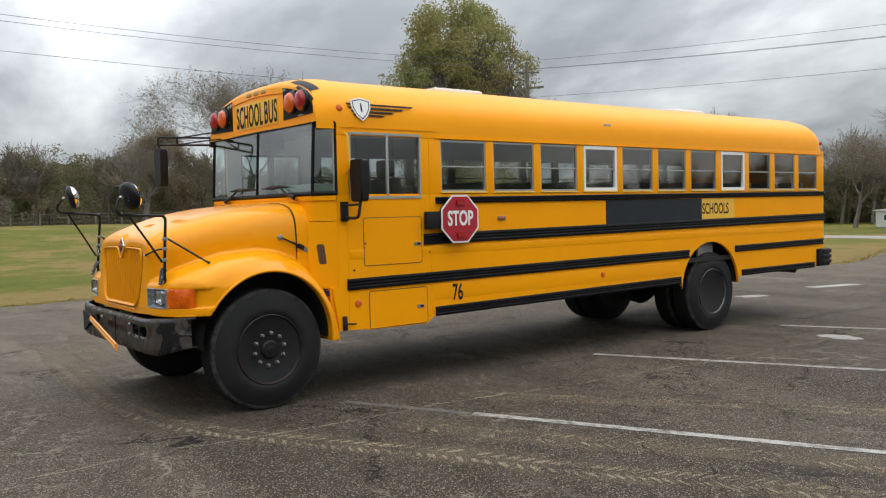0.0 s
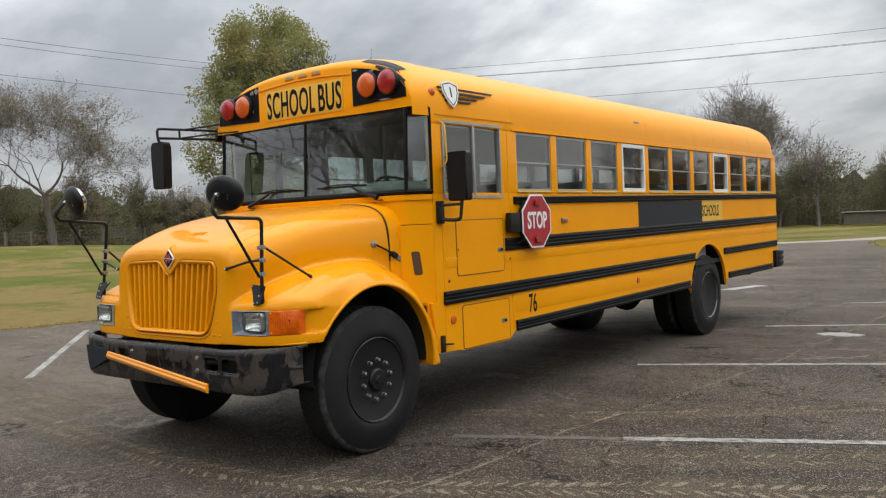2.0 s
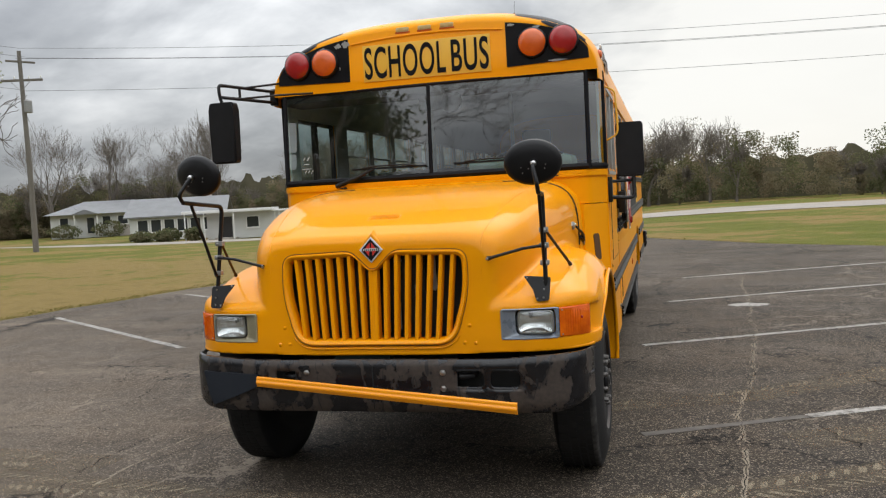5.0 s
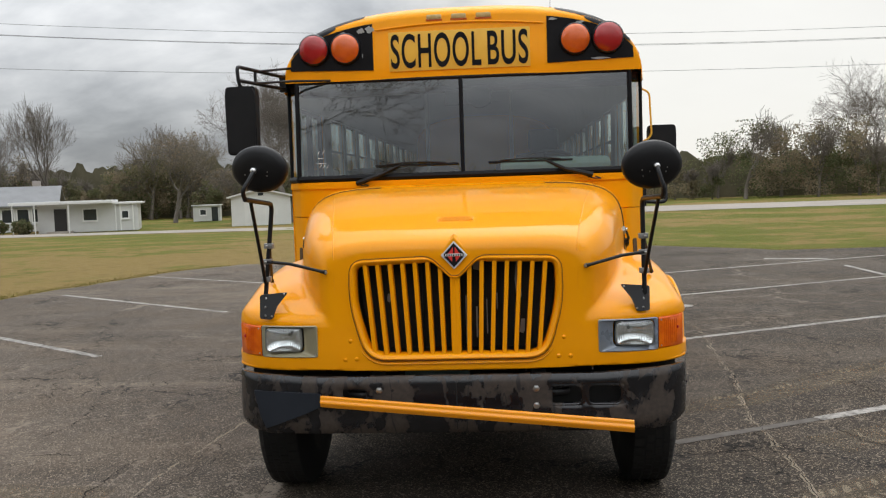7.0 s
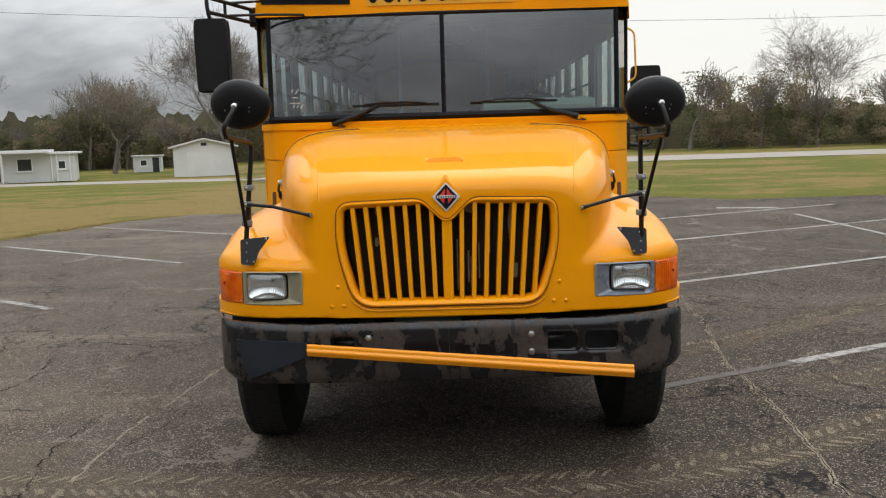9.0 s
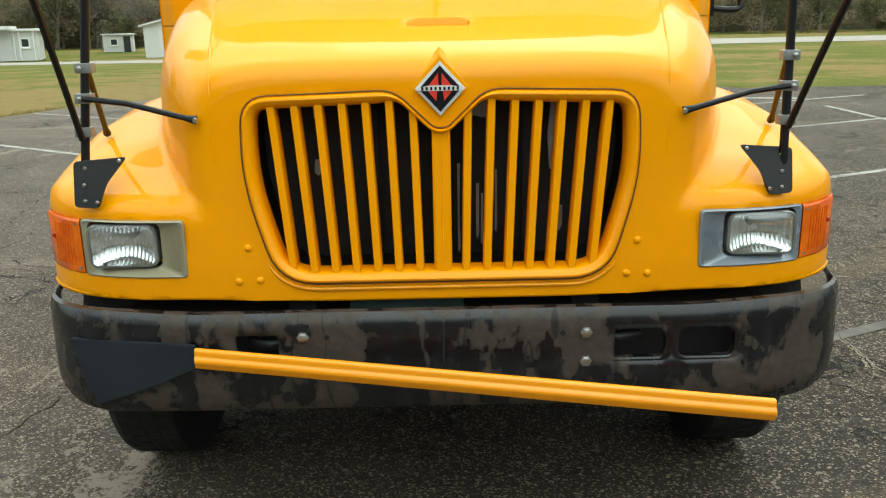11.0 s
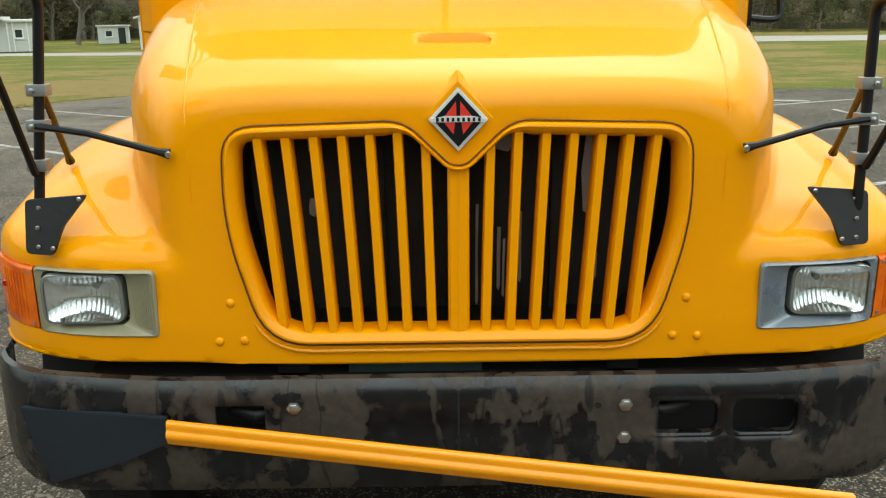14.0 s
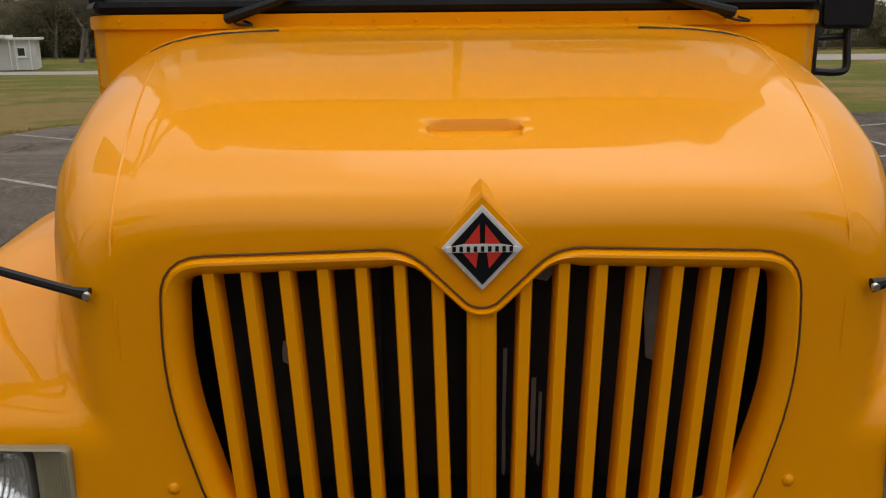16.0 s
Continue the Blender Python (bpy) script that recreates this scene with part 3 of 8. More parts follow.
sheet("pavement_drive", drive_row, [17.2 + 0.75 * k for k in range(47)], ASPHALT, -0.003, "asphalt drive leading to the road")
road_y = lambda x: 47.0 + 7.0 * float(smooth01(-x / 25.0)) + 0.02 * x
rv, rf_ = [], []
for i, x in enumerate(range(-300, 301, 2)):
    for f, dy in enumerate((0.0, 3.5, 7.0, 10.5)):
        y = road_y(x) + dy + wob(x, 7 + f, 0.3)
        rv.append((x, y, tz(x, y) + 0.004))
for i in range(300):
    for f in range(3):
        rf_.append((4 * i + f, 4 * i + 4 + f, 4 * i + 5 + f, 4 * i + 1 + f))
tagged(raw("road", rv, rf_, ROADM), "pale two-lane road beyond the grass", kind="structure")

# painted lines, worn through
PAINT = bpy.data.materials.new("worn_white_line_paint")
PAINT.use_nodes = True
g = Nodes(PAINT.node_tree)
pos = g.add("ShaderNodeTexCoord").outputs["Object"]
wear = g.ramp(g.math("ADD", g.math("MULTIPLY", g.noise(pos, 14.0, 4.0, 0.75), 0.6), g.math("MULTIPLY", g.noise(pos, 1.2, 3.0), 0.4)), [(0.45, 0.0), (0.60, 1.0)])
p = g.add("ShaderNodeBsdfPrincipled", Roughness=0.75)
g.l.new(g.mix(wear, (0.31, 0.295, 0.27), (0.075, 0.066, 0.056)), p.inputs["Base Color"])
g.link(p, g.add("ShaderNodeOutputMaterial"))


FAINT = surface("nearly_gone_line_paint", (0.095, 0.085, 0.076), 0.85, 0, (0.19, 0.175, 0.155), 0.7, 9.0, 50, 0.4, spec=0.2)


def stripe(a, b, wd=0.10, name="parking_line", label="worn white parking line on asphalt", material=None):
    a, b = Vector((*a, 0)), Vector((*b, 0))
    n = max(2, int((b - a).length / 0.25))
    side = (b - a).normalized().cross(Vector((0, 0, 1))) * wd / 2
    v, f = [], []
    for k in range(n + 1):
        q = a.lerp(b, k / n)
        j = 1 + 0.18 * noise.noise(Vector((q.x * 3, q.y * 3, 1.0)))
        for sg in (-j, j):
            s_ = q + side * sg
            v.append((s_.x, s_.y, tz(s_.x, s_.y) + 0.004))
    for k in range(n):
        f.append((2 * k, 2 * k + 1, 2 * k + 3, 2 * k + 2))
    return tagged(raw(name, v, f, material or PAINT), label, "line", "parking lines")


d = Vector((0.905, 0.425)).normalized()
for x0, y0, ln in ((2.56, 2.188, 6.8), (1.32, 5.08, 8.2), (1.60, 8.62, 8.0), (1.87, 11.90, 7.6)):
    stripe((x0, y0), (x0 + d.x * ln, y0 + d.y * ln))
stripe((7.08, 13.2), (7.0, 5.0))
stripe((1.40, 1.64), (2.55, 2.18), 0.085, label="nearly worn-off white parking line on asphalt", material=FAINT)
for x0, y0, x1, y1 in ((-4.05, 8.56, -8.2, 11.4), (-4.43, 5.16, -8.8, 8.2), (-4.75, 1.35, -8.9, 4.4), (-3.75, 12.1, -7.9, 14.7)):
    stripe((x0, y0), (x1, y1))
stripe((-0.88, 11.5), (-0.72, 12.05), 0.3, "arrow_paint", "worn white arrow paint on asphalt")
stripe((-0.85, 13.9), (-0.5, 15.1), 0.3, "arrow_paint", "worn white arrow paint on asphalt")
stripe((6.05, 15.05), (7.3, 14.65), 0.28, "arrow_paint", "worn white arrow paint on asphalt")
sp = [(2.69 + 0.28 * (1 + 0.5 * noise.noise(Vector((k * 1.1, 2, 0)))) * math.cos(k * math.pi / 10), 8.13 + 0.17 * (1 + 0.5 * noise.noise(Vector((k * 1.1, 9, 0)))) * math.sin(k * math.pi / 10), -0.014) for k in range(20)]
tagged(raw("paint_spill", sp, [range(20)], PAINT), "pale paint spill on asphalt", "stain")

# pale dusty tyre tracks: rows of slanted lug prints


def thin_layer(name, base, low, high):
    """Loose grains lying on the asphalt, with gaps between them."""
    m = bpy.data.materials.new(name)
    m.use_nodes = True
    g = Nodes(m.node_tree)
    pos = g.add("ShaderNodeTexCoord").outputs["Object"]
    k = g.math("ADD", g.math("MULTIPLY", g.noise(pos, 85.0, 3.0, 0.75), 0.6), g.math("MULTIPLY", g.noise(pos, 2.5, 3.0, 0.6), 0.4))
    gap = g.ramp(k, [(low, 0.0), (high, 0.78)])
    p = g.add("ShaderNodeBsdfPrincipled", Roughness=0.95)
    p.inputs["Specular IOR Level"].default_value = 0.1
    g.l.new(g.mix(g.noise(pos, 90.0, 2.0), base, tuple(v * 0.6 for v in base)), p.inputs["Base Color"])
    mx = g.add("ShaderNodeMixShader")
    g.l.new(gap, mx.inputs[0])
    g.link(g.add("ShaderNodeBsdfTransparent"), mx, 0, 1)
    g.link(p, mx, 0, 2)
    g.link(mx, g.add("ShaderNodeOutputMaterial"))
    return m


DUST = thin_layer("tan_dust", (0.29, 0.242, 0.175), 0.38, 0.56)
HAZE = thin_layer("thin_tan_dust", (0.22, 0.175, 0.12), 0.40, 0.76)
SAND = thin_layer("sand_in_cracks", (0.36, 0.305, 0.235), 0.38, 0.50)
PIT = surface("dark_crack", (0.008, 0.0075, 0.007), 0.95, 0, (0.02, 0.018, 0.016), 0.7, 8.0, 60, 0.3, spec=0.1)
rng = np.random.default_rng(5)


def tyre_track(pts, label, keep=0.7):
    """Slanted lug prints in two rows along a gently bent line."""
    pts = [Vector((*p, 0)) for p in pts]
    v, f = [], []
    for a, b in zip(pts, pts[1:]):
        d_ = (b - a).normalized()
        sd = Vector((-d_.y, d_.x, 0))
        s_ = 0.0
        while s_ < (b - a).length:
            for row in (-1, 1):
                at = a + d_ * s_
                if rng.random() < keep + 0.6 * noise.noise(Vector((at.x * 1.4, at.y * 1.4 + row, 4.0))):
                    q = at + d_ * rng.normal(0, 0.006) + sd * row * 0.08
                    e1 = (sd * row + d_ * 0.75).normalized() * rng.uniform(0.045, 0.066)
                    e2 = d_ * rng.uniform(0.013, 0.021)
                    k = len(v)
                    for c in (q - e1 - e2 * 0.6, q - e1 * 0.2 - e2 * 1.2, q + e1 - e2 * 0.7, q + e1 * 1.05 + e2 * 0.5, q + e1 * 0.1 + e2 * 1.1, q - e1 * 0.9 + e2 * 0.7):
                        v.append((c.x, c.y, -0.0145 + 0.0004 * (len(f) % 6)))
                    f.append(range(k, k + 6))
            s_ += 0.085
    # dust worked loose along both rows
    hv, hf = [], []
    for k in range(len(pts)):
        d_ = (pts[min(k + 1, len(pts) - 1)] - pts[max(k - 1, 0)]).normalized()
        for sg in (-1, 1):
            q = pts[k] + Vector((-d_.y, d_.x, 0)) * sg * (0.19 + 0.08 * noise.noise(Vector((pts[k].x * 0.9, pts[k].y * 0.9, sg))))
            hv.append((q.x, q.y, -0.0155))
        if k:
            hf.append((2 * k - 2, 2 * k - 1, 2 * k + 1, 2 * k))
    tagged(raw("dust_film", hv, hf, HAZE), "thin film of tan dust round a tyre print", "dust", kind="stuff")
    tagged(raw("tyre_track", v, f, DUST), label, "tyre track", kind="stuff")


def glide(pts, n=8):
    """A smooth line through a few corners."""
    p = np.array(pts, float)
    t_ = np.linspace(0, len(p) - 1, n * (len(p) - 1) + 1)
    return list(zip(curve_of(range(len(p)), p[:, 0], 0.35)(t_), curve_of(range(len(p)), p[:, 1], 0.35)(t_)))


tyre_track(glide([(-4.5, 0.5), (-2.1, 0.2), (-1.2, 0.14), (0.0, 0.03), (1.16, 0.13), (1.85, 0.46), (2.64, 0.86), (3.37, 1.34), (4.17, 1.65), (5.2, 2.35), (7.0, 3.1)]), "pale dusty tyre print on the asphalt", 0.75)
tyre_track(glide([(1.0, 2.3), (1.25, 2.46), (2.3, 2.85), (3.5, 3.74), (4.24, 4.28), (6.5, 5.5)]), "pale dusty tyre print on the asphalt", 0.5)
tyre_track(glide([(2.3, 1.5), (3.2, 1.9), (4.4, 2.6), (6.2, 3.6)]), "pale dusty tyre print on the asphalt", 0.35)
tyre_track(glide([(-5.4, 1.2), (-3.6, 0.75), (-2.1, 0.62)]), "pale dusty tyre print on the asphalt", 0.4)


def crack_line(pts, wide, material, lift, name, label, step=0.045, rough=0.05, seed=1):
    """A jagged ribbon that swells and breaks off."""
    pts = [Vector((*p, 0)) for p in pts]
    v, f, run = [], [], False
    s_ = 0.0
    for a, b in zip(pts, pts[1:]):
        d_ = (b - a)
        sd = Vector((-d_.y, d_.x, 0)).normalized()
        n = max(2, int(d_.length / step))
        for k in range(n):
            q = a.lerp(b, k / n)
            s_ += d_.length / n
            w1 = noise.noise(Vector((s_ * 1.1, seed * 3.1, 0)))
            w2 = noise.noise(Vector((s_ * 5.5, seed * 7.7, 1)))
            w3 = noise.noise(Vector((s_ * 17.0, seed * 1.7, 2)))
            q = q + sd * (rough * (1.1 * w1 + 0.9 * w2 + 0.55 * w3))
            wd = wide * (0.55 + 0.7 * w2 + 0.6 * w3)
            if wd < wide * 0.12:
                run = False
                continue
            for sg in (-0.5, 0.5):
                e = q + sd * wd * sg
                v.append((e.x, e.y, tz(e.x, e.y) + lift))
            if run:
                m_ = len(v)
                f.append((m_ - 4, m_ - 3, m_ - 1, m_ - 2))
            run = True
    if f:
        tagged(raw(name, v, f, material), label, "crack", kind="stuff")


seam = [(1.87, -2.6), (1.87, -1.26), (1.9, -0.8), (1.87, -0.34), (1.95, 0.5), (2.03, 1.3), (2.1, 2.17), (2.29, 3.4), (2.5, 5.2), (2.7, 8.2), (2.9, 12.0)]
crack_line(seam, 0.055, SAND, 0.003, "asphalt_crack", "long sandy seam crack in the asphalt", 0.04, 0.05, 3)
crack_line(seam, 0.010, PIT, 0.0045, "asphalt_crack", "long dark seam crack in the asphalt", 0.04, 0.05, 3)
crack_line([(-4.2, -1.0), (-2.6, -0.9), (-1.6, -0.6)], 0.03, SAND, 0.003, "asphalt_crack", "sandy crack in the asphalt", 0.04, 0.07, 5)
crack_line([(-2.1, -2.4), (-2.0, 1.24), (-1.8, 2.45), (-1.55, 4.2)], 0.032, SAND, 0.003, "asphalt_crack", "pale sandy seam in the asphalt", 0.04, 0.03, 8)
for k, (x0, y0, x1, y1) in enumerate(((-3.29, 1.98, -3.23, 2.48), (-3.23, 2.48, -3.36, 3.21), (-3.93, 3.22, -4.2, 3.95), (-4.1, 3.97, -3.93, 4.58), (-3.42, 3.76, -3.38, 4.67), (-3.23, 2.48, -2.7, 2.6),
                                    (-3.69, 4.84, -4.01, 6.46), (-5.25, 6.61, -5.17, 8.57), (-3.14, 3.74, -2.72, 3.59), (2.36, 3.83, 2.17, 2.72), (2.17, 2.66, 2.74, 2.38), (3.17, 3.4, 3.36, 2.75), (2.61, 1.96, 2.82, 1.34), (3.22, 3.28, 3.85, 3.27))):
    crack_line([(x0, y0), (x1, y1)], 0.014, PIT, 0.0035, "asphalt_crack", "dark jagged crack in the asphalt", 0.022, 0.07, 70 + k)
for k in range(60):
    x, y = rng.uniform(-8.5, 9.5), rng.uniform(-3.5, 13)
    if abs(x) < 1.0 and 0.3 < y < 10:
        continue
    a = rng.choice([0.15, 1.65, -0.5, 2.3]) + rng.normal(0, 0.25)
    line = [(x, y)]
    for q in range(rng.integers(2, 6)):
        a += rng.normal(0, 0.45)
        x, y = x + math.cos(a) * 0.45, y + math.sin(a) * 0.45
        line.append((x, y))
    crack_line(line, rng.uniform(0.007, 0.013), PIT, 0.0035, "asphalt_crack", "dark branching crack in the asphalt", 0.022, 0.07, k + 10)

# ---- the school bus: x to its driver's side, y to its rear, z up ----
bus = tagged(empty("school_bus"), "long yellow school bus with black rails, parked on the lot", "bus")
HALF = 1.225
REAR = 10.53

# -- hood, fenders and cowl --
z_top = curve_of((0.08, 0.135, 0.15, 0.17, 0.20, 0.25, 0.31, 0.414, 0.50, 0.60, 0.70, 0.85, 1.05, 1.30, 1.55), (1.30, 1.43, 1.47, 1.505, 1.532, 1.558, 1.583, 1.620, 1.650, 1.682, 1.710, 1.742, 1.775, 1.800, 1.815), 0.014)
x_side = curve_of((0.08, 0.14, 0.17, 0.25, 0.33, 0.5, 0.8, 1.05, 1.35, 1.55), (0.60, 0.672, 0.705, 0.76, 0.805, 0.872, 0.938, 0.987, 1.037, 1.057), 0.02)
z_fend = curve_of((0.08, 0.14, 0.2, 0.3, 0.45, 0.7, 1.0, 1.2, 1.4, 1.52, 1.60, 1.66, 1.70, 1.73), (1.09, 1.125, 1.172, 1.232, 1.295, 1.372, 1.41, 1.39, 1.302, 1.175, 1.02, 0.80, 0.60, 0.45), 0.025)
CORNER = 6.5                          # squareness of the hood's shoulders
ARCH_Y, ARCH_Z, ARCH_R = 1.03, 0.60, 0.605


def y_front(ax):
    t = np.clip((ax - 0.72) / 0.525, 0, 1)
    return 0.132 + 0.42 * (1 - (1 - t ** 2.6) ** 0.4545)


def lean(z):
    """How far the nose leans back at height z."""
    return 0.067 * np.maximum(z - 0.95, 0.0)


def smax(a, b, k):
    h = np.maximum(k - np.abs(a - b), 0) / k
    return np.maximum(a, b) + h * h * k / 4


def smin(a, b, k):
    return -smax(-a, -b, k)


def dome(ax, y, z):
    u = ax / x_side(y)
    v = np.maximum(z - 1.15, 0) / (z_top(y) - 1.15)
    return ((u ** CORNER + v ** CORNER) ** (1 / CORNER) - 1) * 0.62


def in_grille(ax, z, inset):
    """Negative inside the grille's outline."""
    side = ax - np.interp(z, (0.86, 0.905, 1.01, 1.2, 1.42), (0.42, 0.445, 0.499, 0.546, 0.545)) + inset
    top = z - np.interp(ax, (0.0, 0.02, 0.12, 0.15, 0.6), (1.338, 1.342, 1.430, 1.443, 1.432)) + inset
    return smax(smax(side, top, 0.10), 0.905 - z + inset, 0.08)


def hood_solid(x, y, z):
    ax = np.abs(x)
    fa = np.hypot(y - ARCH_Y, np.maximum(z - ARCH_Z, 0)) - ARCH_R
    xo = 1.246 + 0.004 * smooth01((y - 0.4) / 0.4) + 0.012 * np.exp(-(np.clip(fa, 0, 1) / 0.035) ** 2)
    fend = (((ax / xo) ** 6 + (np.maximum(z - 0.75, 0) / np.maximum(z_fend(y) - 0.75, 0.03)) ** 6) ** (1 / 6) - 1) * 0.62
    fend = np.maximum(fend, (z - z_fend(y)) * 0.7)
    top = np.maximum(dome(ax, y, z), y - 1.395)
    f = smin(top, np.maximum(fend, y - 1.72), 0.024)
    nose = y_front(ax) + lean(z)
    f = smax(f, (nose - y) * 0.85, 0.035)
    zb = np.where((y > 1.03) & (ax > 0.72), 0.525, 0.850 + 0.013 * smooth01((ax - 0.3) / 0.5))
    f = np.maximum(f, zb - z)
    f = np.maximum(f, -np.maximum(fa, 0.74 - ax))
    # lamp recess, grille opening and the little scoop
    f = np.maximum(f, -np.maximum(np.maximum(0.735 - ax, np.abs(z - 1.013) - 0.078), y - nose - 0.085))
    f = np.maximum(f, -np.maximum(in_grille(ax, z, 0.012), y - 0.62))
    scoop = np.maximum(np.abs(x) - 0.09, np.maximum(np.abs(y - 0.418) - 0.03, 1.594 + (y - 0.39) * 0.3 - z))
    return np.maximum(f, -scoop)


hood = from_net("hood", hood_solid, (-1.27, 0.08, 0.50), (1.27, 1.76, 1.90), 0.0138, HOODY, bus, "glossy yellow moulded hood with flared fenders")


def cowl_solid(x, y, z):
    ax = np.abs(x)
    f = dome(ax, np.clip(y, 0, 1.55), z) - 0.006
    f = np.maximum(f, np.maximum(1.405 - y, y - 1.55))
    return np.maximum(f, 1.10 - z)


cowl = from_net("cowl", cowl_solid, (-1.12, 1.38, 0.98), (1.12, 1.58, 1.88), 0.0145, YELLOW, bus)
part("seam_backing", box((-0.9, 1.394, 1.2), (0.9, 1.408, 1.70)), SATIN, hood)
xs_, zs_ = float(x_side(1.40)), float(z_top(1.40))
for s in (1, -1):
    line = []
    for k in range(19):
        a = math.radians(1.2 + 82 * (k / 18) ** 2.2)
        line.append((s * (xs_ + 0.001) * math.cos(a) ** (2 / CORNER), 1.4005, 1.15 + (zs_ - 1.149) * math.sin(a) ** (2 / CORNER)))
    part("hood_seam", tube(line, [0.0065] * 12 + [0.0045] * 7, 6), SATIN, hood)


def yf(x):
    return float(y_front(np.array(abs(x))))


# crease strips on the shoulders of the hood
for s in (1, -1):
    pts = []
    for y in np.linspace(0.175, 1.39, 40):
        x = float(np.interp(y, (0.15, 0.20, 1.17, 1.4), (0.632, 0.635, 0.81, 0.85)))
        u = x / float(x_side(y))
        z = 1.15 + (float(z_top(y)) - 1.15) * (1 - u ** CORNER) ** (1 / CORNER)
        pts.append((s * x, y, z - 0.0022))
    pts = [(pts[0][0] * 0.99, 0.151, 1.25), (pts[0][0] * 0.995, 0.156, 1.32)] + pts
    part("hood_crease", tube(pts, [0.0006, 0.002] + [0.0042] * (len(pts) - 2), 8), HOODY, hood)

# rolled lower edge of the nose
edge = [(x, float(y_front(np.array(abs(x)))) + 0.0100, 0.8575 + 0.013 * float(smooth01((abs(x) - 0.3) / 0.5))) for x in np.linspace(-1.20, 1.20, 101)]
part("nose_edge", tube(edge, 0.0095, 10), HOODY, hood)

# rivets low on the nose
for s in (1, -1):
    for x, z in ((0.552, 1.012), (0.584, 0.915), (0.523, 0.917)):
        part("rivet", lathe([(0, 0.0115), (-0.004, 0.0105), (-0.0075, 0.006), (-0.0085, 0.001)], (s * x, 0.133 + float(lean(z)), z), "y", 14), HOODY, hood)

surface("dusty_brown_vent", (0.10, 0.045, 0.012), 0.7, 0, (0.06, 0.03, 0.012), 0.6, 20, 100, 0.3)

# -- grille --
grille = part("grille", bmesh.new(), HOODY, bus)
outer = [(-0.549, 1.432), (-0.128, 1.443), (-0.018, 1.338), (0.018, 1.338), (0.128, 1.443), (0.549, 1.432),
         (0.556, 1.20), (0.470, 0.905), (-0.470, 0.905), (-0.556, 1.20)]
radii = [0.075, 0.045, 0.02, 0.02, 0.045, 0.075, 0.16, 0.11, 0.11, 0.16]


def shrink(o, d):
    """The outline moved inwards by d."""
    out = []
    for i, p in enumerate(o):
        t = (o[(i + 1) % len(o)] - o[i - 1]).normalized()
        n = Vector((t.y, -t.x))
        k = 0.38 + 0.62 * float(smooth01((abs(p.x) - 0.08) / 0.10)) if p.y > 1.3 and d > 0.008 else 1.0
        out.append(p + n * d * k)
    return out


ring0 = rounded(outer, radii, 6)
bm = bmesh.new()
steps = [(0.003, 0.141), (0.0045, 0.128), (0.008, 0.122), (0.013, 0.121), (0.022, 0.126), (0.031, 0.137), (0.036, 0.153), (0.0375, 0.190)]
loops = [[bm.verts.new((p.x, y, p.y)) for p in shrink(ring0, d)] for d, y in steps]
for a, b in zip(loops, loops[1:]):
    for k in range(len(a)):
        bm.faces.new((a[k], a[(k + 1) % len(a)], b[(k + 1) % len(a)], b[k]))
part("grille_frame", bm, HOODY, grille)
bm = bmesh.new()
loops = [[bm.verts.new((p.x, y, p.y)) for p in shrink(ring0, d)] for d, y in ((0.0372, 0.190), (0.0372, 0.30))]
for k in range(len(loops[0])):
    bm.faces.new((loops[0][k], loops[0][(k + 1) % len(loops[0])], loops[1][(k + 1) % len(loops[0])], loops[1][k]))
part("grille_liner", bm, SATIN, grille)
gap = [Vector((p.x, 0.1355, p.y)) for p in shrink(ring0, -0.001)]
part("grille_gap", add_tube(bmesh.new(), gap + gap[:2], 0.0019, 6, False), bpy.data.materials["dusty_brown_vent"], grille, "thin dark gap round the grille")


def slat(xt, xb, zt, zb, wid):
    bm = bmesh.new()
    front = [(xt, zt), (xb, zb)]
    rows = []
    for x, z in front:
        rows.append([bm.verts.new((x + dx, y, z)) for dx, y in ((-wid, 0.192), (-wid, 0.140), (-wid * 0.78, 0.135), (wid * 0.78, 0.135), (wid, 0.140), (wid, 0.192))])
    a, b = rows
    for k in range(6):
        bm.faces.new((a[k], a[(k + 1) % 6], b[(k + 1) % 6], b[k]))
    tip = [bm.verts.new((xb + dx, y, zb - d)) for dx, y, d in ((0, 0.185, 0.004), (0, 0.137, 0.024))]
    for k in range(6):
        bm.faces.new((b[k], b[(k + 1) % 6], tip[0 if k in (0, 5, 4) else 1]))
    return bm


for k in range(7):
    xt, xb = 0.469 - 0.0655 * k, 0.427 - 0.0602 * k
    zt = 1.412 if k < 5 else (1.416 if k == 5 else 1.385)
    for s in (1, -1):
        part("grille_slat", slat(s * xt, s * xb, zt, 0.945, 0.0115), HOODY, grille)
part("centre_bar", slat(0, 0, 1.336, 0.942, 0.0255), HOODY, grille)
part("bar_rib", tube([(0, 0.136, 1.33), (0, 0.136, 0.93)], 0.003, 6), HOODY, grille)
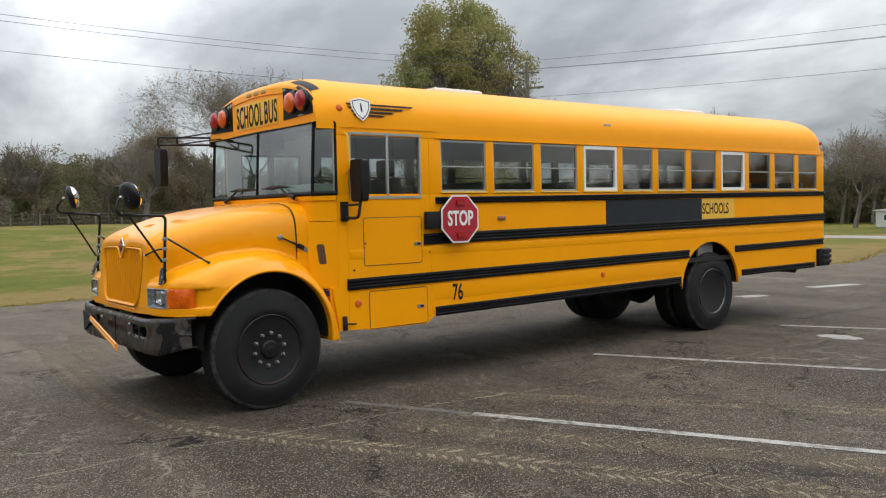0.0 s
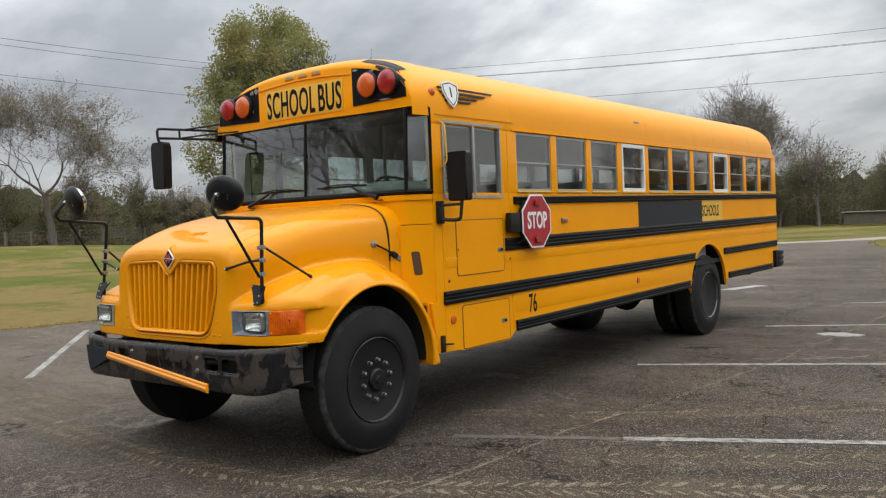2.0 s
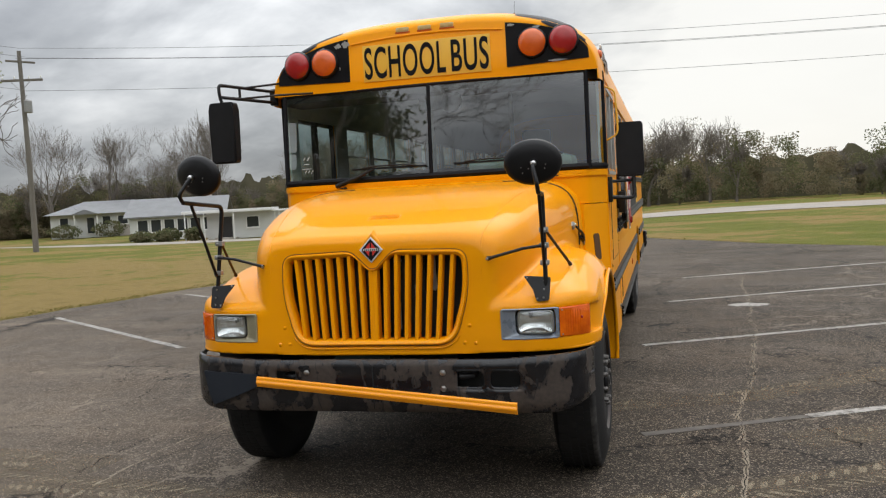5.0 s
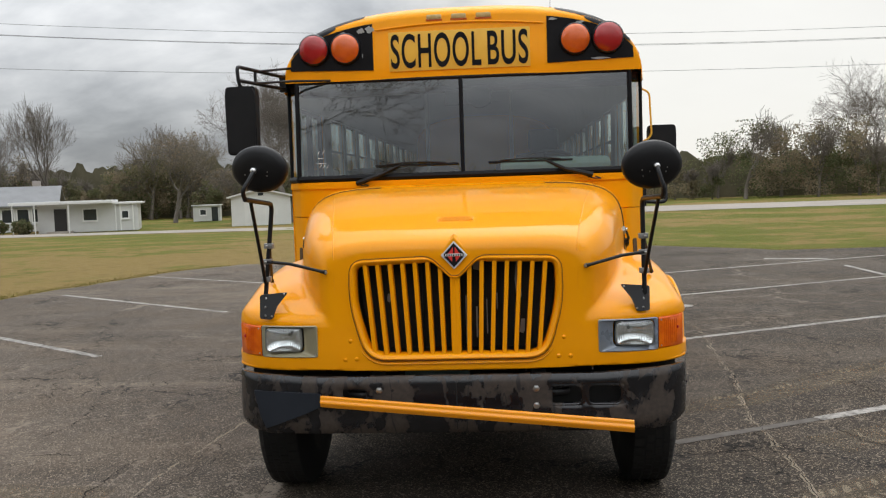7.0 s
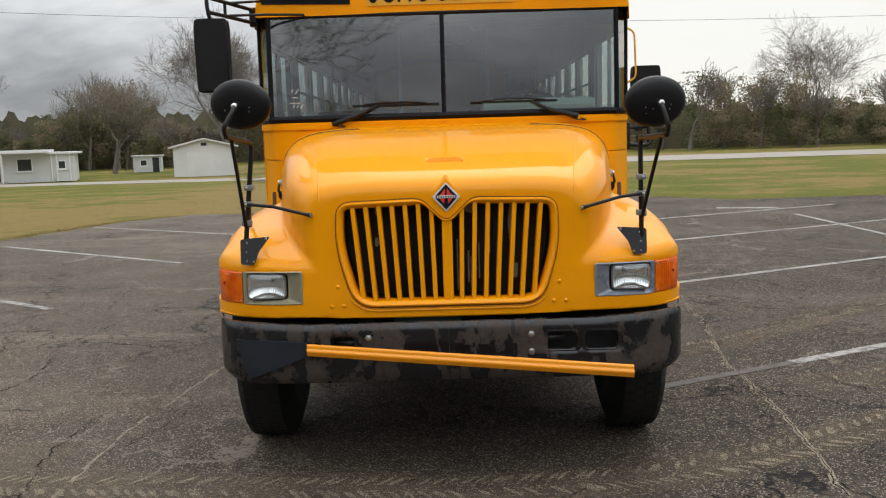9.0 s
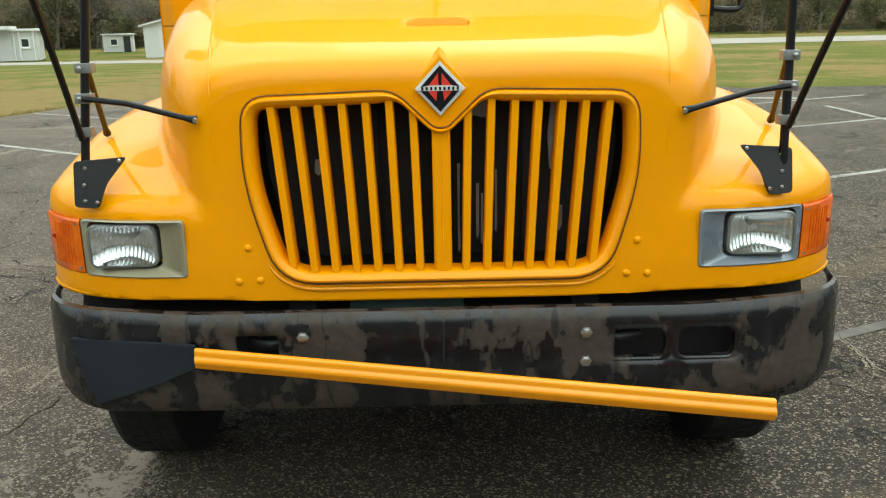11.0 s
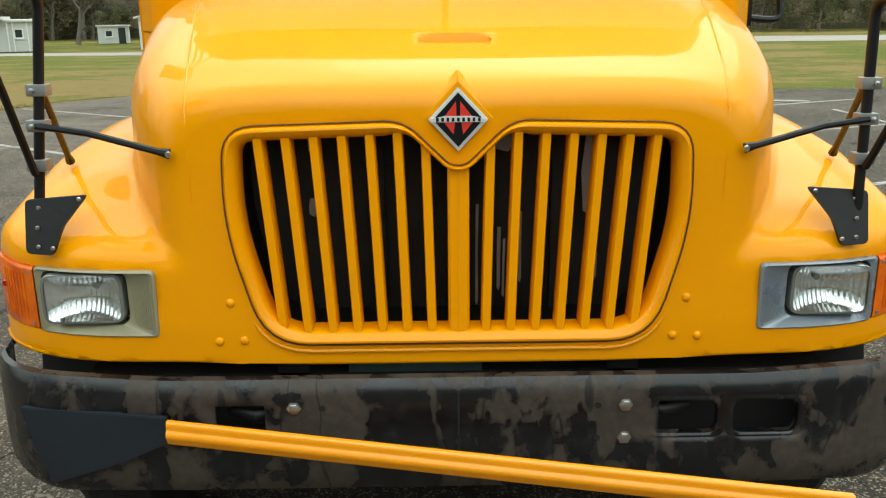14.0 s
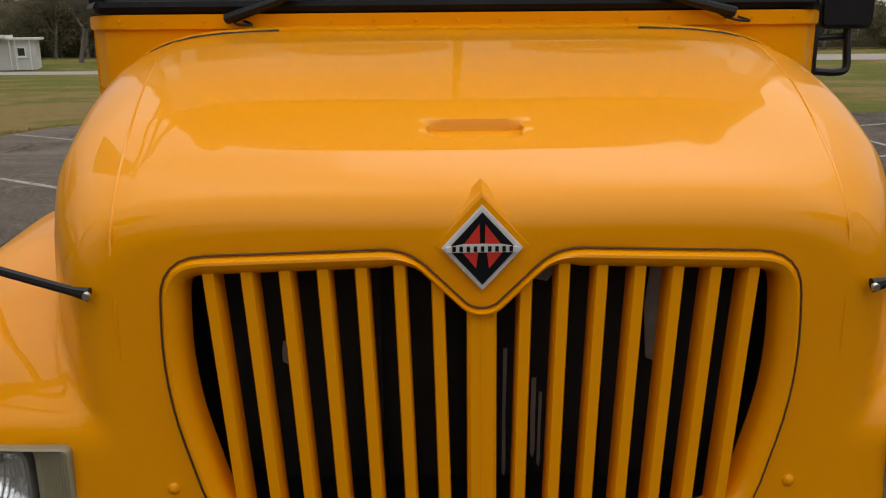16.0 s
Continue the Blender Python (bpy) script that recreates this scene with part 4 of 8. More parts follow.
# radiator behind the bars
rad = part("radiator", box((-0.53, 0.30, 0.87), (0.53, 0.36, 1.45)), CORE, bus, "dark radiator core behind the grille bars")
for s, x in ((1, 0.255), (-1, -0.20), (1, 0.0)):
    part("radiator_post", box((x - 0.018, 0.275, 0.88), (x + 0.018, 0.297, 1.43)), CORE, rad)
random.seed(4)
for x, z0, z1, wd in ((0.33, 1.20, 1.40, 0.018), (0.345, 1.02, 1.09, 0.016), (-0.355, 1.36, 1.42, 0.014), (-0.36, 1.20, 1.24, 0.010), (0.05, 0.96, 1.22, 0.004),
                      (0.105, 1.0, 1.16, 0.005), (0.118, 0.98, 1.13, 0.004), (0.16, 1.02, 1.2, 0.004), (0.215, 1.15, 1.23, 0.004), (0.12, 1.36, 1.42, 0.03)):
    o = [(x + wd * (random.uniform(0.6, 1.2)) * a, z) for a, z in ((-1, z0), (0.2, z0 - 0.008), (1, z0 + 0.01), (0.8, (z0 + z1) / 2), (1, z1), (-0.7, z1), (-1, (z0 + z1) / 2))]
    part("scuffed_metal", prism(o, 1, 0.268, 0.272), GREYMET, rad, "bare grey metal where paint has flaked")

bead = [Vector((p.x, 0.1385, p.y)) for p in shrink(ring0, -0.016) if p.y < 1.0]
bead = sorted(bead, key=lambda p: math.atan2(p.x, 1.3 - p.z))
part("grille_bead", tube(bead, [0.001] + [0.006] * (len(bead) - 2) + [0.001], 8), HOODY, grille)

# badge: a diamond of plain shapes on a raised seat
bm = bmesh.new()
seat_rings = [[bm.verts.new((sx * k, y, 1.447 + sz * k)) for sx, sz in ((0, -1.04), (0.25, -0.78), (0.75, -0.26), (1, 0), (0.75, 0.26), (0.25, 0.78), (0, 1.04), (-0.25, 0.78), (-0.75, 0.26), (-1, 0), (-0.75, -0.26), (-0.25, -0.78))]
              for k, y in ((0.104, 0.165), (0.095, 0.142), (0.092, 0.130), (0.088, 0.1245), (0.081, 0.1215))]
for a, b in zip(seat_rings, seat_rings[1:]):
    for k in range(12):
        bm.faces.new((a[k], a[(k + 1) % 12], b[(k + 1) % 12], b[k]))
bm.faces.new(seat_rings[-1])
seat = part("badge_seat", bm, HOODY, hood, "", 30)
badge = part("badge", prism([(0, 1.373), (0.069, 1.446), (0, 1.519), (-0.069, 1.446)], 1, 0.106, 0.116, 0.002), CHROME, bus, "diamond badge in chrome, black and red")
part("badge_field", prism([(0, 1.384), (0.058, 1.446), (0, 1.508), (-0.058, 1.446)], 1, 0.103, 0.1075), BLACK, badge)
for s in (1, -1):
    part("badge_red", prism([(s * 0.004, 1.449), (s * 0.033, 1.452), (s * 0.005, 1.488)], 1, 0.1005, 0.105), BADGER, badge)
    part("badge_red", prism([(s * 0.007, 1.443), (s * 0.033, 1.440), (s * 0.011, 1.413)], 1, 0.1005, 0.105), BADGER, badge)
part("badge_band", prism([(-0.062, 1.441), (0.062, 1.441), (0.062, 1.449), (0.03, 1.455), (-0.03, 1.455), (-0.062, 1.449)], 1, 0.099, 0.105), CHROME, badge)
for k in range(9):
    x = -0.048 + 0.012 * k
    part("badge_mark", box((x - 0.003, 0.0975, 1.4425), (x + 0.003, 0.100, 1.4515)), BLACK, badge)

for thing, dy in ((grille, -0.005), (badge, 0.012), (seat, 0.010)):
    for ob in (thing, *thing.children):
        for v in ob.data.vertices:
            v.co.y += dy + 0.067 * (v.co.z - 0.95)

# -- head lamps and turn signals --


def wrap(x0, x1, z0, z1, out, depth, n=14, bm=None):
    """A panel that follows the curve of the nose."""
    bm = bm or bmesh.new()
    xs = [x0 + (x1 - x0) * (1 - (1 - k / n) ** 1.6) for k in range(n + 1)]
    g = [[bm.verts.new((x, yf(x) + o, z)) for x in xs] for z, o in ((z0, depth), (z0, out + 0.006), (z0 + 0.006, out), (z1 - 0.006, out), (z1, out + 0.006), (z1, depth))]
    for a, b in zip(g, g[1:]):
        for k in range(n):
            bm.faces.new((a[k], a[k + 1], b[k + 1], b[k]))
    for e in (0, n):
        bm.faces.new([r[e] for r in g] if e else [r[e] for r in g][::-1])
    return bm


def lamp_face(x):
    """The lamp stands flatter than the nose around it."""
    return 0.160 - 0.02 * (x - 0.812)


def outline_of(x0, z0, x1, z1, r):
    """A rounded rectangle with its long edges divided."""
    o = rounded(rect(x0, z0, x1, z1), r, 4)
    pts = []
    for a, b in zip(o, o[1:] + o[:1]):
        n = 8 if (b - a).length > 0.03 else 1
        pts += [a.lerp(b, k / n) for k in range(n)]
    return pts


def skin(loops):
    """A skin over a row of closed loops."""
    bm = bmesh.new()
    vs = [[bm.verts.new(p) for p in lp] for lp in loops]
    for a, b in zip(vs, vs[1:]):
        for k in range(len(a)):
            bm.faces.new((a[k], a[(k + 1) % len(a)], b[(k + 1) % len(a)], b[k]))
    bmesh.ops.recalc_face_normals(bm, faces=bm.faces)
    return bm


for s in (1, -1):
    flip = Matrix.Diagonal((s, 1, 1, 1))
    bezel_m = BEZEL if s > 0 else BEZELOLD
    out_a, out_b = outline_of(0.727, 0.930, 1.037, 1.097, 0.014), outline_of(0.731, 0.934, 1.033, 1.093, 0.012)
    in_a, in_b = outline_of(0.803, 0.952, 1.019, 1.090, 0.030), outline_of(0.806, 0.955, 1.016, 1.087, 0.030)
    # a dished bezel, sloping in to the lamp
    bm = skin([[(s * p.x, yf(p.x) + 0.03, p.y) for p in out_a], [(s * p.x, yf(p.x) - 0.003, p.y) for p in out_a], [(s * p.x, yf(p.x) - 0.006, p.y) for p in out_b],
                [(s * p.x, lamp_face(p.x) - 0.004 + 0.12 * (p.x - 0.803), p.y) for p in in_a], [(s * p.x, lamp_face(p.x) + 0.045, p.y) for p in in_b]])
    lamp = part("headlamp", bm, bezel_m, bus, "rectangular headlamp in a cloudy ribbed bezel" if s > 0 else "rectangular headlamp in a yellowed bezel", 30)
    g0, g1, g2 = outline_of(0.813, 0.957, 1.012, 1.085, 0.030), outline_of(0.815, 0.959, 1.010, 1.083, 0.029), outline_of(0.822, 0.965, 1.003, 1.077, 0.025)
    part("lamp_rim", skin([[(s * p.x, lamp_face(p.x) + 0.06, p.y) for p in g0], [(s * p.x, lamp_face(p.x) - 0.002, p.y) for p in g0], [(s * p.x, lamp_face(p.x) - 0.007, p.y) for p in g1], [(s * p.x, lamp_face(p.x) - 0.008, p.y) for p in g2]]),
         LAMPGLASS, lamp, "moulded glass edge of the lamp", 30)
    nx, nz = 64, 14
    bowl, lens = bmesh.new(), bmesh.new()
    gb, gl = [], []
    for j in range(nz + 1):
        rb, rl = [], []
        for i in range(nx + 1):
            u, w = 2 * i / nx - 1, 2 * j / nz - 1
            q_ = 1 - 0.07 * (u * w) ** 4
            x, z = 0.9125 + 0.0965 * q_ * u, 1.021 + 0.062 * q_ * w
            deep = 0.050 * (1 - 0.8 * u * u) * (1 - w ** 10) * (1 - 0.7 * w * w) + (0.0011, -0.0011)[i // 2 % 2] * (1 - w ** 4)
            rb.append(bowl.verts.new((s * x, lamp_face(x) - 0.002 + deep, z)))
            crown = 0.010 * (1 - u ** 4) * (1 - w ** 4)
            rl.append(lens.verts.new((s * x, lamp_face(x) - 0.006 - crown - 0.0016 * (0, 1, 1, 0)[i % 4], z)))
        gb.append(rb)
        gl.append(rl)
    for grid, bm in ((gb, bowl), (gl, lens)):
        for a, b in zip(grid, grid[1:]):
            for k in range(nx):
                bm.faces.new((a[k], a[k + 1], b[k + 1], b[k]))
    part("lamp_bowl", bowl, BOWL, lamp, "polished reflector bowl", 60)
    part("lens", lens, FLUTED, lamp, "fluted clear glass lens", 60)
    part("bulb_shield", lathe([(0.0, 0.009), (0.014, 0.009), (0.018, 0.003)], (s * 0.885, lamp_face(0.885) + 0.018, 1.048), "y", 12), LAMPGLASS, lamp)
    for k in range(9):
        x = 0.738 + 0.0062 * k
        y = yf(x) - 0.006 + (x - 0.731) / 0.072 * (lamp_face(0.803) + 0.002 - yf(0.731))
        part("bezel_rib", box((s * x - 0.0013, y - 0.0022, 0.948), (s * x + 0.0013, y + 0.004, 1.080)), bezel_m, lamp)
    for x, z in ((0.741, 1.085), (0.741, 0.942), (1.028, 1.087), (1.028, 0.940)):
        part("bezel_screw", lathe([(0, 0.0045), (-0.003, 0.003)], (s * x, yf(x) - 0.003, z), "y", 8), GREYMET, lamp)
    bm = wrap(1.040, 1.188, 0.933, 1.094, -0.006, 0.045, 18)
    bmesh.ops.transform(bm, matrix=flip, verts=bm.verts)
    sig = part("turn_signal", bm, TURNL, bus, "amber wraparound turn signal lens")
    # added black sheet in the recess, standing in for the shadow behind the lamp
    part("lamp_backing", prism([(s * 0.73, 0.222), (s * 1.10, 0.352), (s * 1.10, 0.372), (s * 0.73, 0.242)], 2, 0.932, 1.094), SATIN, lamp)
    for x, z in ((1.054, 1.080), (1.054, 0.948)):
        part("lens_screw", lathe([(0, 0.005), (-0.004, 0.004)], (s * x, yf(x) - 0.005, z), "y", 8), STEEL, sig)
    for k in range(7):
        x = 1.072 + 0.012 * k
        part("lens_rib", tube([(s * x, yf(x) - 0.006, 0.955), (s * x, yf(x) - 0.006, 1.075)], 0.0022, 5), TURNL, sig)
    part("reflector_stud", lathe([(0, 0.009), (-0.006, 0.007)], (s * 1.15, yf(1.15) - 0.006, 1.03), "y", 10), REDL, sig)

# -- bumper --


def bumper_bm():
    """A pressed channel that bends back at its ends, with two openings."""
    bm = bmesh.new()
    us = np.linspace(-1, 1, 81)
    zs = [(0.815, 0.03), (0.833, 0.02), (0.832, -0.004), (0.815, -0.018), (0.795, -0.022), (0.772, -0.022), (0.75, -0.022), (0.70, -0.022), (0.679, -0.022),
          (0.65, -0.024), (0.60, -0.024), (0.555, -0.02), (0.538, -0.008), (0.534, 0.03)]
    rows = []
    for u in us:
        x = 0.005 + 1.197 * u
        end = max(0.0, (abs(u) - 0.80) / 0.20)
        back = 0.25 * (1 - math.sqrt(max(0.0, 1 - end ** 2.2)))
        lift = 0.028 * smooth01((abs(u) - 0.55) / 0.4)
        row = []
        for z, y in zs:
            zz = z + float(lift) * (z - 0.4) / 0.45
            if end > 0 and z < 0.7:
                zz += 0.06 * end ** 2 * (0.85 - z) / 0.28
            row.append(bm.verts.new((x, 0.092 + y + back, zz)))
        rows.append(row)
    for i, (a, b) in enumerate(zip(rows, rows[1:])):
        xm = 1.187 * (us[i] + us[i + 1]) / 2
        for k in range(len(zs) - 1):
            hole = 5 <= k <= 7 and (0.462 < xm < 0.635 or 0.665 < xm < 0.83 or -0.59 < xm < -0.46 and k in (5, 6))
            if not hole:
                bm.faces.new((a[k], a[k + 1], b[k + 1], b[k]))
    return bm


bumper = part("bumper", bumper_bm(), BUMPER, bus, "black steel bumper with chipped brown paint")
mod = bumper.modifiers.new("thickness", "SOLIDIFY")
mod.thickness, mod.offset = 0.008, -1
for x0, x1 in ((0.468, 0.630), (0.668, 0.828)):
    o = rounded(rect(x0, 0.682, x1, 0.769), 0.026, 4)
    big = [Vector((p.x + (0.022 if p.x > (x0 + x1) / 2 else -0.022), p.y + (0.02 if p.y > 0.7255 else -0.02))) for p in o]
    bm = bmesh.new()
    loops = [[bm.verts.new((p.x, y, p.y)) for p in q] for q, y in ((big, 0.071), ([a.lerp(b, 0.25) for a, b in zip(o, big)], 0.0685), (o, 0.072), (o, 0.094))]
    for a, b in zip(loops, loops[1:]):
        for k in range(len(a)):
            bm.faces.new((a[k], a[(k + 1) % len(a)], b[(k + 1) % len(a)], b[k]))
    part("opening_lip", bm, BUMPER, bumper)
part("bumper_seam", box((-0.007, 0.0655, 0.56), (-0.001, 0.0705, 0.80)), UNDER, bumper)
for x, z in ((-0.403, 0.764), (0.402, 0.762), (0.402, 0.675)):
    part("bumper_bolt", lathe([(0, 0.018), (-0.002, 0.018), (-0.003, 0.0135), (-0.010, 0.013), (-0.0115, 0.009), (-0.0115, 0.001)], (x, 0.069, z), "y", 6), STEEL, bumper)
for x, z in ((0.335, 0.762), (0.335, 0.675), (-0.335, 0.764), (-1.08, 0.79)):
    part("bumper_hole", lathe([(0, 0.008), (-0.002, 0.008)], (x, 0.0695 if abs(x) < 1 else 0.17, z), "y", 10), UNDER, bumper)
part("crossbeam", box((-0.95, 0.20, 0.56), (0.95, 0.32, 0.80)), UNDER, bus)
for x in (0.5, -0.5):
    part("tow_hook", tube([(x - 0.06, 0.20, 0.735), (x - 0.06, 0.12, 0.735), (x, 0.095, 0.735), (x + 0.06, 0.12, 0.735), (x + 0.06, 0.20, 0.735)], 0.017, 10), SATIN, bus)
part("oil_cooler", box((-0.28, 0.20, 0.80), (0.06, 0.26, 0.90)), surface("green_grey_fins", (0.04, 0.075, 0.07), 0.6, 0, None, 0.5, 9, 120, 0.3, bump=0.5, bump_scale=160), bus)

# crossing bar folded along the bumper
arm = part("crossing_bar", bmesh.new(), BRIGHT, bus, "yellow crossing bar folded against the bumper")
bm = bmesh.new()
prof = [(0.030, 0.0), (0.030, 0.011), (0.026, 0.0145), (0.018, 0.0165), (0.012, 0.0155), (0.008, 0.018), (0.003, 0.0225), (-0.004, 0.0245), (-0.011, 0.0225), (-0.017, 0.0175), (-0.023, 0.0165), (-0.028, 0.0135), (-0.030, 0.0)]
ends = [[bm.verts.new((x, y - d, z + h)) for h, d in prof] for x, y, z in ((-0.705, 0.055, 0.717), (0.852, -0.175, 0.632))]
for k in range(len(prof)):
    bm.faces.new((ends[0][k], ends[0][(k + 1) % len(prof)], ends[1][(k + 1) % len(prof)], ends[1][k]))
bm.faces.new(ends[0])
bm.faces.new(ends[1][::-1])
part("bar", bm, BRIGHT, arm, "", 62)
bm = prism([(-1.06, 0.775), (-0.705, 0.755), (-0.70, 0.69), (-0.82, 0.64), (-1.0, 0.575), (-1.03, 0.64)], 1, 0.043, 0.061, 0.002)
for v in bm.verts:
    if v.co.x < -0.9:
        v.co.y += 0.028 * (-0.9 - v.co.x) / 0.16
part("bar_bracket", bm, PANELB, arm, "flat black mounting plate")

# -- body shell --
WIN = [(2.961 + 0.709 * i - 0.0026 * i * i, 0.60 - 0.006 * i) for i in range(11)]     # front edge and width of each window
W_LO, W_HI = 1.885, 2.405
BELT = 1.868


def side_outline(front_low):
    arc = [(7.55 - 0.64 * math.cos(a), 0.60 + 0.60 * math.sin(a)) for a in [math.pi * k / 16 for k in range(17)]]
    o = [(1.733, BELT), (1.733, 1.0), (1.66, 1.0), (1.725, 0.60)] + front_low + [(2.79, 0.615), (2.86, 0.655), (6.90, 0.675)]
    return o + arc + [(8.20, 0.69), (REAR - 0.02, 0.72), (REAR, 0.76), (REAR, BELT)]


for s in (1, -1):
    a, b = (HALF - 0.035, HALF) if s > 0 else (-HALF, -HALF + 0.035)
    wall = part("side_wall", prism(side_outline([(2.04, 0.59), (2.06, 0.578), (2.745, 0.572)]), 0, a, b, 0.004), YELLOW, bus)
    # posts and header round the windows
    cuts = ([(1.872, 2.704)] if s > 0 else [(1.90, 2.70)]) + [(y, y + wd) for y, wd in WIN]
    edges = [1.735] + [v for c in cuts for v in c] + [REAR]
    for y0, y1 in zip(edges[::2], edges[1::2]):
        part("window_post", box((a, y0, BELT), (b, y1, W_HI + 0.01), 0.003), YELLOW, wall)
        part("post_lining", box((s * (HALF - 0.052), y0 - 0.004, BELT - 0.02), (s * (HALF - 0.0365), y1 + 0.004, 2.48)), LINING, wall)
    part("window_header", box((a, 1.735, W_HI + 0.012), (b, REAR, 2.47), 0.003), YELLOW, wall)
    part("header_lining", box((s * (HALF - 0.056), 1.74, W_HI - 0.004), (s * (HALF - 0.0365), REAR - 0.04, 2.50)), LINING, wall)
    part("wall_lining", box((s * (HALF - 0.05), 1.7, 1.25), (s * (HALF - 0.037), REAR - 0.04, BELT)), LINING, wall)

# roof: one arch from front cap to rear cap
NARC = 44


def arch_pt(k, kx=1.0, kz=1.0, n=2.75):
    a = math.pi * k / NARC
    c, sn = math.cos(a), math.sin(a)
    return HALF * kx * math.copysign(abs(c) ** (2 / n), c), 2.47 + 0.575 * kz * abs(sn) ** (2 / n)


def loft(sections):
    bm = bmesh.new()
    rows = [[bm.verts.new((p[0], y, p[1])) for p in (arch_pt(k, kx, kz) for k in range(NARC + 1))] for y, kx, kz in sections]
    for a, b in zip(rows, rows[1:]):
        for k in range(NARC):
            bm.faces.new((a[k], a[k + 1], b[k + 1], b[k]))
    return bm, rows


ys = [1.95] + [v for y0 in np.arange(2.9, 10.2, 0.71) for v in (y0 - 0.006, y0 - 0.0055, y0 + 0.03, y0 + 0.0305)]
sec = []
for i, y in enumerate(ys):
    raised = 1.0005 if i and (i - 1) % 4 in (1, 2) else 1.0
    sec.append((y, raised, raised))
sec += [(10.28, 1.0, 1.0), (10.38, 0.997, 0.985), (10.45, 0.985, 0.94), (10.50, 0.965, 0.86), (10.525, 0.94, 0.76)]
bm, rows = loft(sec)
bm.faces.new(rows[-1])
roof = part("roof", bm, YELLOW, bus, "arched yellow roof with riveted bows", 25)
cap_sec = [(1.556, 0.980, 0.81)] + [(1.556 + 0.394 * (1 - math.cos(a)), 0.980 + 0.022 * math.sin(a), 0.81 + 0.20 * math.sin(a)) for a in [math.pi / 2 * k / 9 for k in range(1, 10)]]
bm, rows = loft(cap_sec)
low = [bm.verts.new((sg * 0.980 * HALF, 1.556, 2.535)) for sg in (1, -1)]
bm.faces.new([low[0]] + [q for q in rows[0] if q.co.z > 2.54] + [low[1]])
cap = part("front_cap", bm, YELLOW, bus, "", 30)
# soffit of the cap
part("cap_soffit", prism([(-1.13, 1.580), (1.13, 1.580), (1.18, 1.64), (1.215, 1.80), (1.20, 1.99), (-1.20, 1.99), (-1.215, 1.80), (-1.18, 1.64)], 2, 2.478, 2.533, 0.004), UNDER, cap)
part("rear_wall", prism(rounded(rect(-HALF + 0.002, 0.74, HALF - 0.002, 2.50), 0.05), 1, REAR - 0.045, REAR - 0.004, 0.01), YELLOW, bus)
part("gutter", box((HALF - 0.01, 2.885, 2.418), (HALF + 0.012, REAR - 0.03, 2.43), 0.003), YELLOW, roof)
part("gutter", box((-HALF - 0.012, 2.885, 2.418), (-HALF + 0.01, REAR - 0.03, 2.43), 0.003), YELLOW, roof)
part("roof_seam", box((HALF - 0.006, 1.80, 2.488), (HALF + 0.006, 2.93, 2.497)), YELLOW, roof)
part("roof_lining", loft([(1.98, 0.955, 0.93), (10.4, 0.955, 0.93)])[0], LINING, roof)
part("floor", box((-HALF + 0.04, 1.55, 0.93), (HALF - 0.04, REAR - 0.05, 0.985)), UNDER, bus)
# belt panel in front, under the windshield
BOW = [(0.0, 1.522), (1.03, 1.530), (1.085, 1.537), (1.115, 1.552), (1.135, 1.580), (1.219, 1.735)]     # plan of the panel, bent round at its ends


def bowed(out, depth):
    """Outline in plan of a strip that follows the panel."""
    half = [(x, y) for x, y in BOW]
    line = [(-x, y) for x, y in half[:0:-1]] + half
    near = [(x * (1 + out * 0.8), y - out) for x, y in line]
    far = [(x * (1 - depth * 0.8), y + depth) for x, y in line]
    return near + far[::-1]


front = part("front_panel", prism(bowed(0.0, 0.03), 2, 1.623, 1.85, 0.003), YELLOW, bus)
part("lower_panel", box((-0.99, 1.533, 0.99), (0.99, 1.56, 1.621), 0.004), YELLOW, front)
part("belt_flange", prism(bowed(0.010, 0.012), 2, 1.813, 1.857, 0.003), YELLOW, front)
part("panel_ledge", prism([(-1.10, 1.556), (1.10, 1.556), (1.20, 1.74), (1.20, 1.80), (-1.20, 1.80), (-1.20, 1.74)], 2, 1.838, 1.862), YELLOW, front)
for k in range(17):
    part("flange_rivet", lathe([(0, 0.006), (-0.003, 0.005), (-0.0045, 0.001)], (-1.06 + 2.12 * k / 16, 1.512 + 0.0085 * abs(k / 8 - 1), 1.835), "y", 8), YELLOW, front)
for s in (1, -1):
    # slanted corner from the cowl out to the side wall, with its vent
    o = [(s * 0.93, 1.50), (s * 1.075, 1.50), (s * 1.098, 1.522), (s * 1.120, 1.556), (s * 1.218, 1.734), (s * 0.93, 1.734)]
    cc = part("cowl_corner", prism(o, 2, 1.0, 1.619, 0.003), YELLOW, front)
    d_ = Vector((s * 0.098, 0.178, 0)).normalized()
    n_ = Vector((s * 0.178, -0.098, 0)).normalized()
    mid = Vector((s * 1.145, 1.602, 1.32))
    bm = prism(rounded(rect(-0.035, -0.092, 0.035, 0.092), 0.02, 3), 1, -0.004, 0.004, 0.001)
    for v in bm.verts:
        q = v.co.copy()
        v.co = mid + d_ * (q.x - q.z * 0.12) + n_ * (q.y + 0.001) + Vector((0, 0, q.z))
    part("cowl_vent", bm, bpy.data.materials["dusty_brown_vent"], cc, "narrow dusty brown vent")

# -- windshield --
ws = part("windshield", bmesh.new(), BLACK, bus, "split windshield in a black rubber frame")
B0, T0 = 1.862, 2.557
yb, yt = 1.535, 1.572          # the glass leans back a little
wlo = [(-1.218, 1.735), (-1.12, 1.537), (0.0, 1.527), (1.12, 1.537), (1.218, 1.735)]


def ws_pt(k, z):
    x, y = wlo[k]
    return Vector((x, y + (yt - yb) * (z - B0) / 0.703 * (1 if k in (1, 2, 3) else 0.1), z))


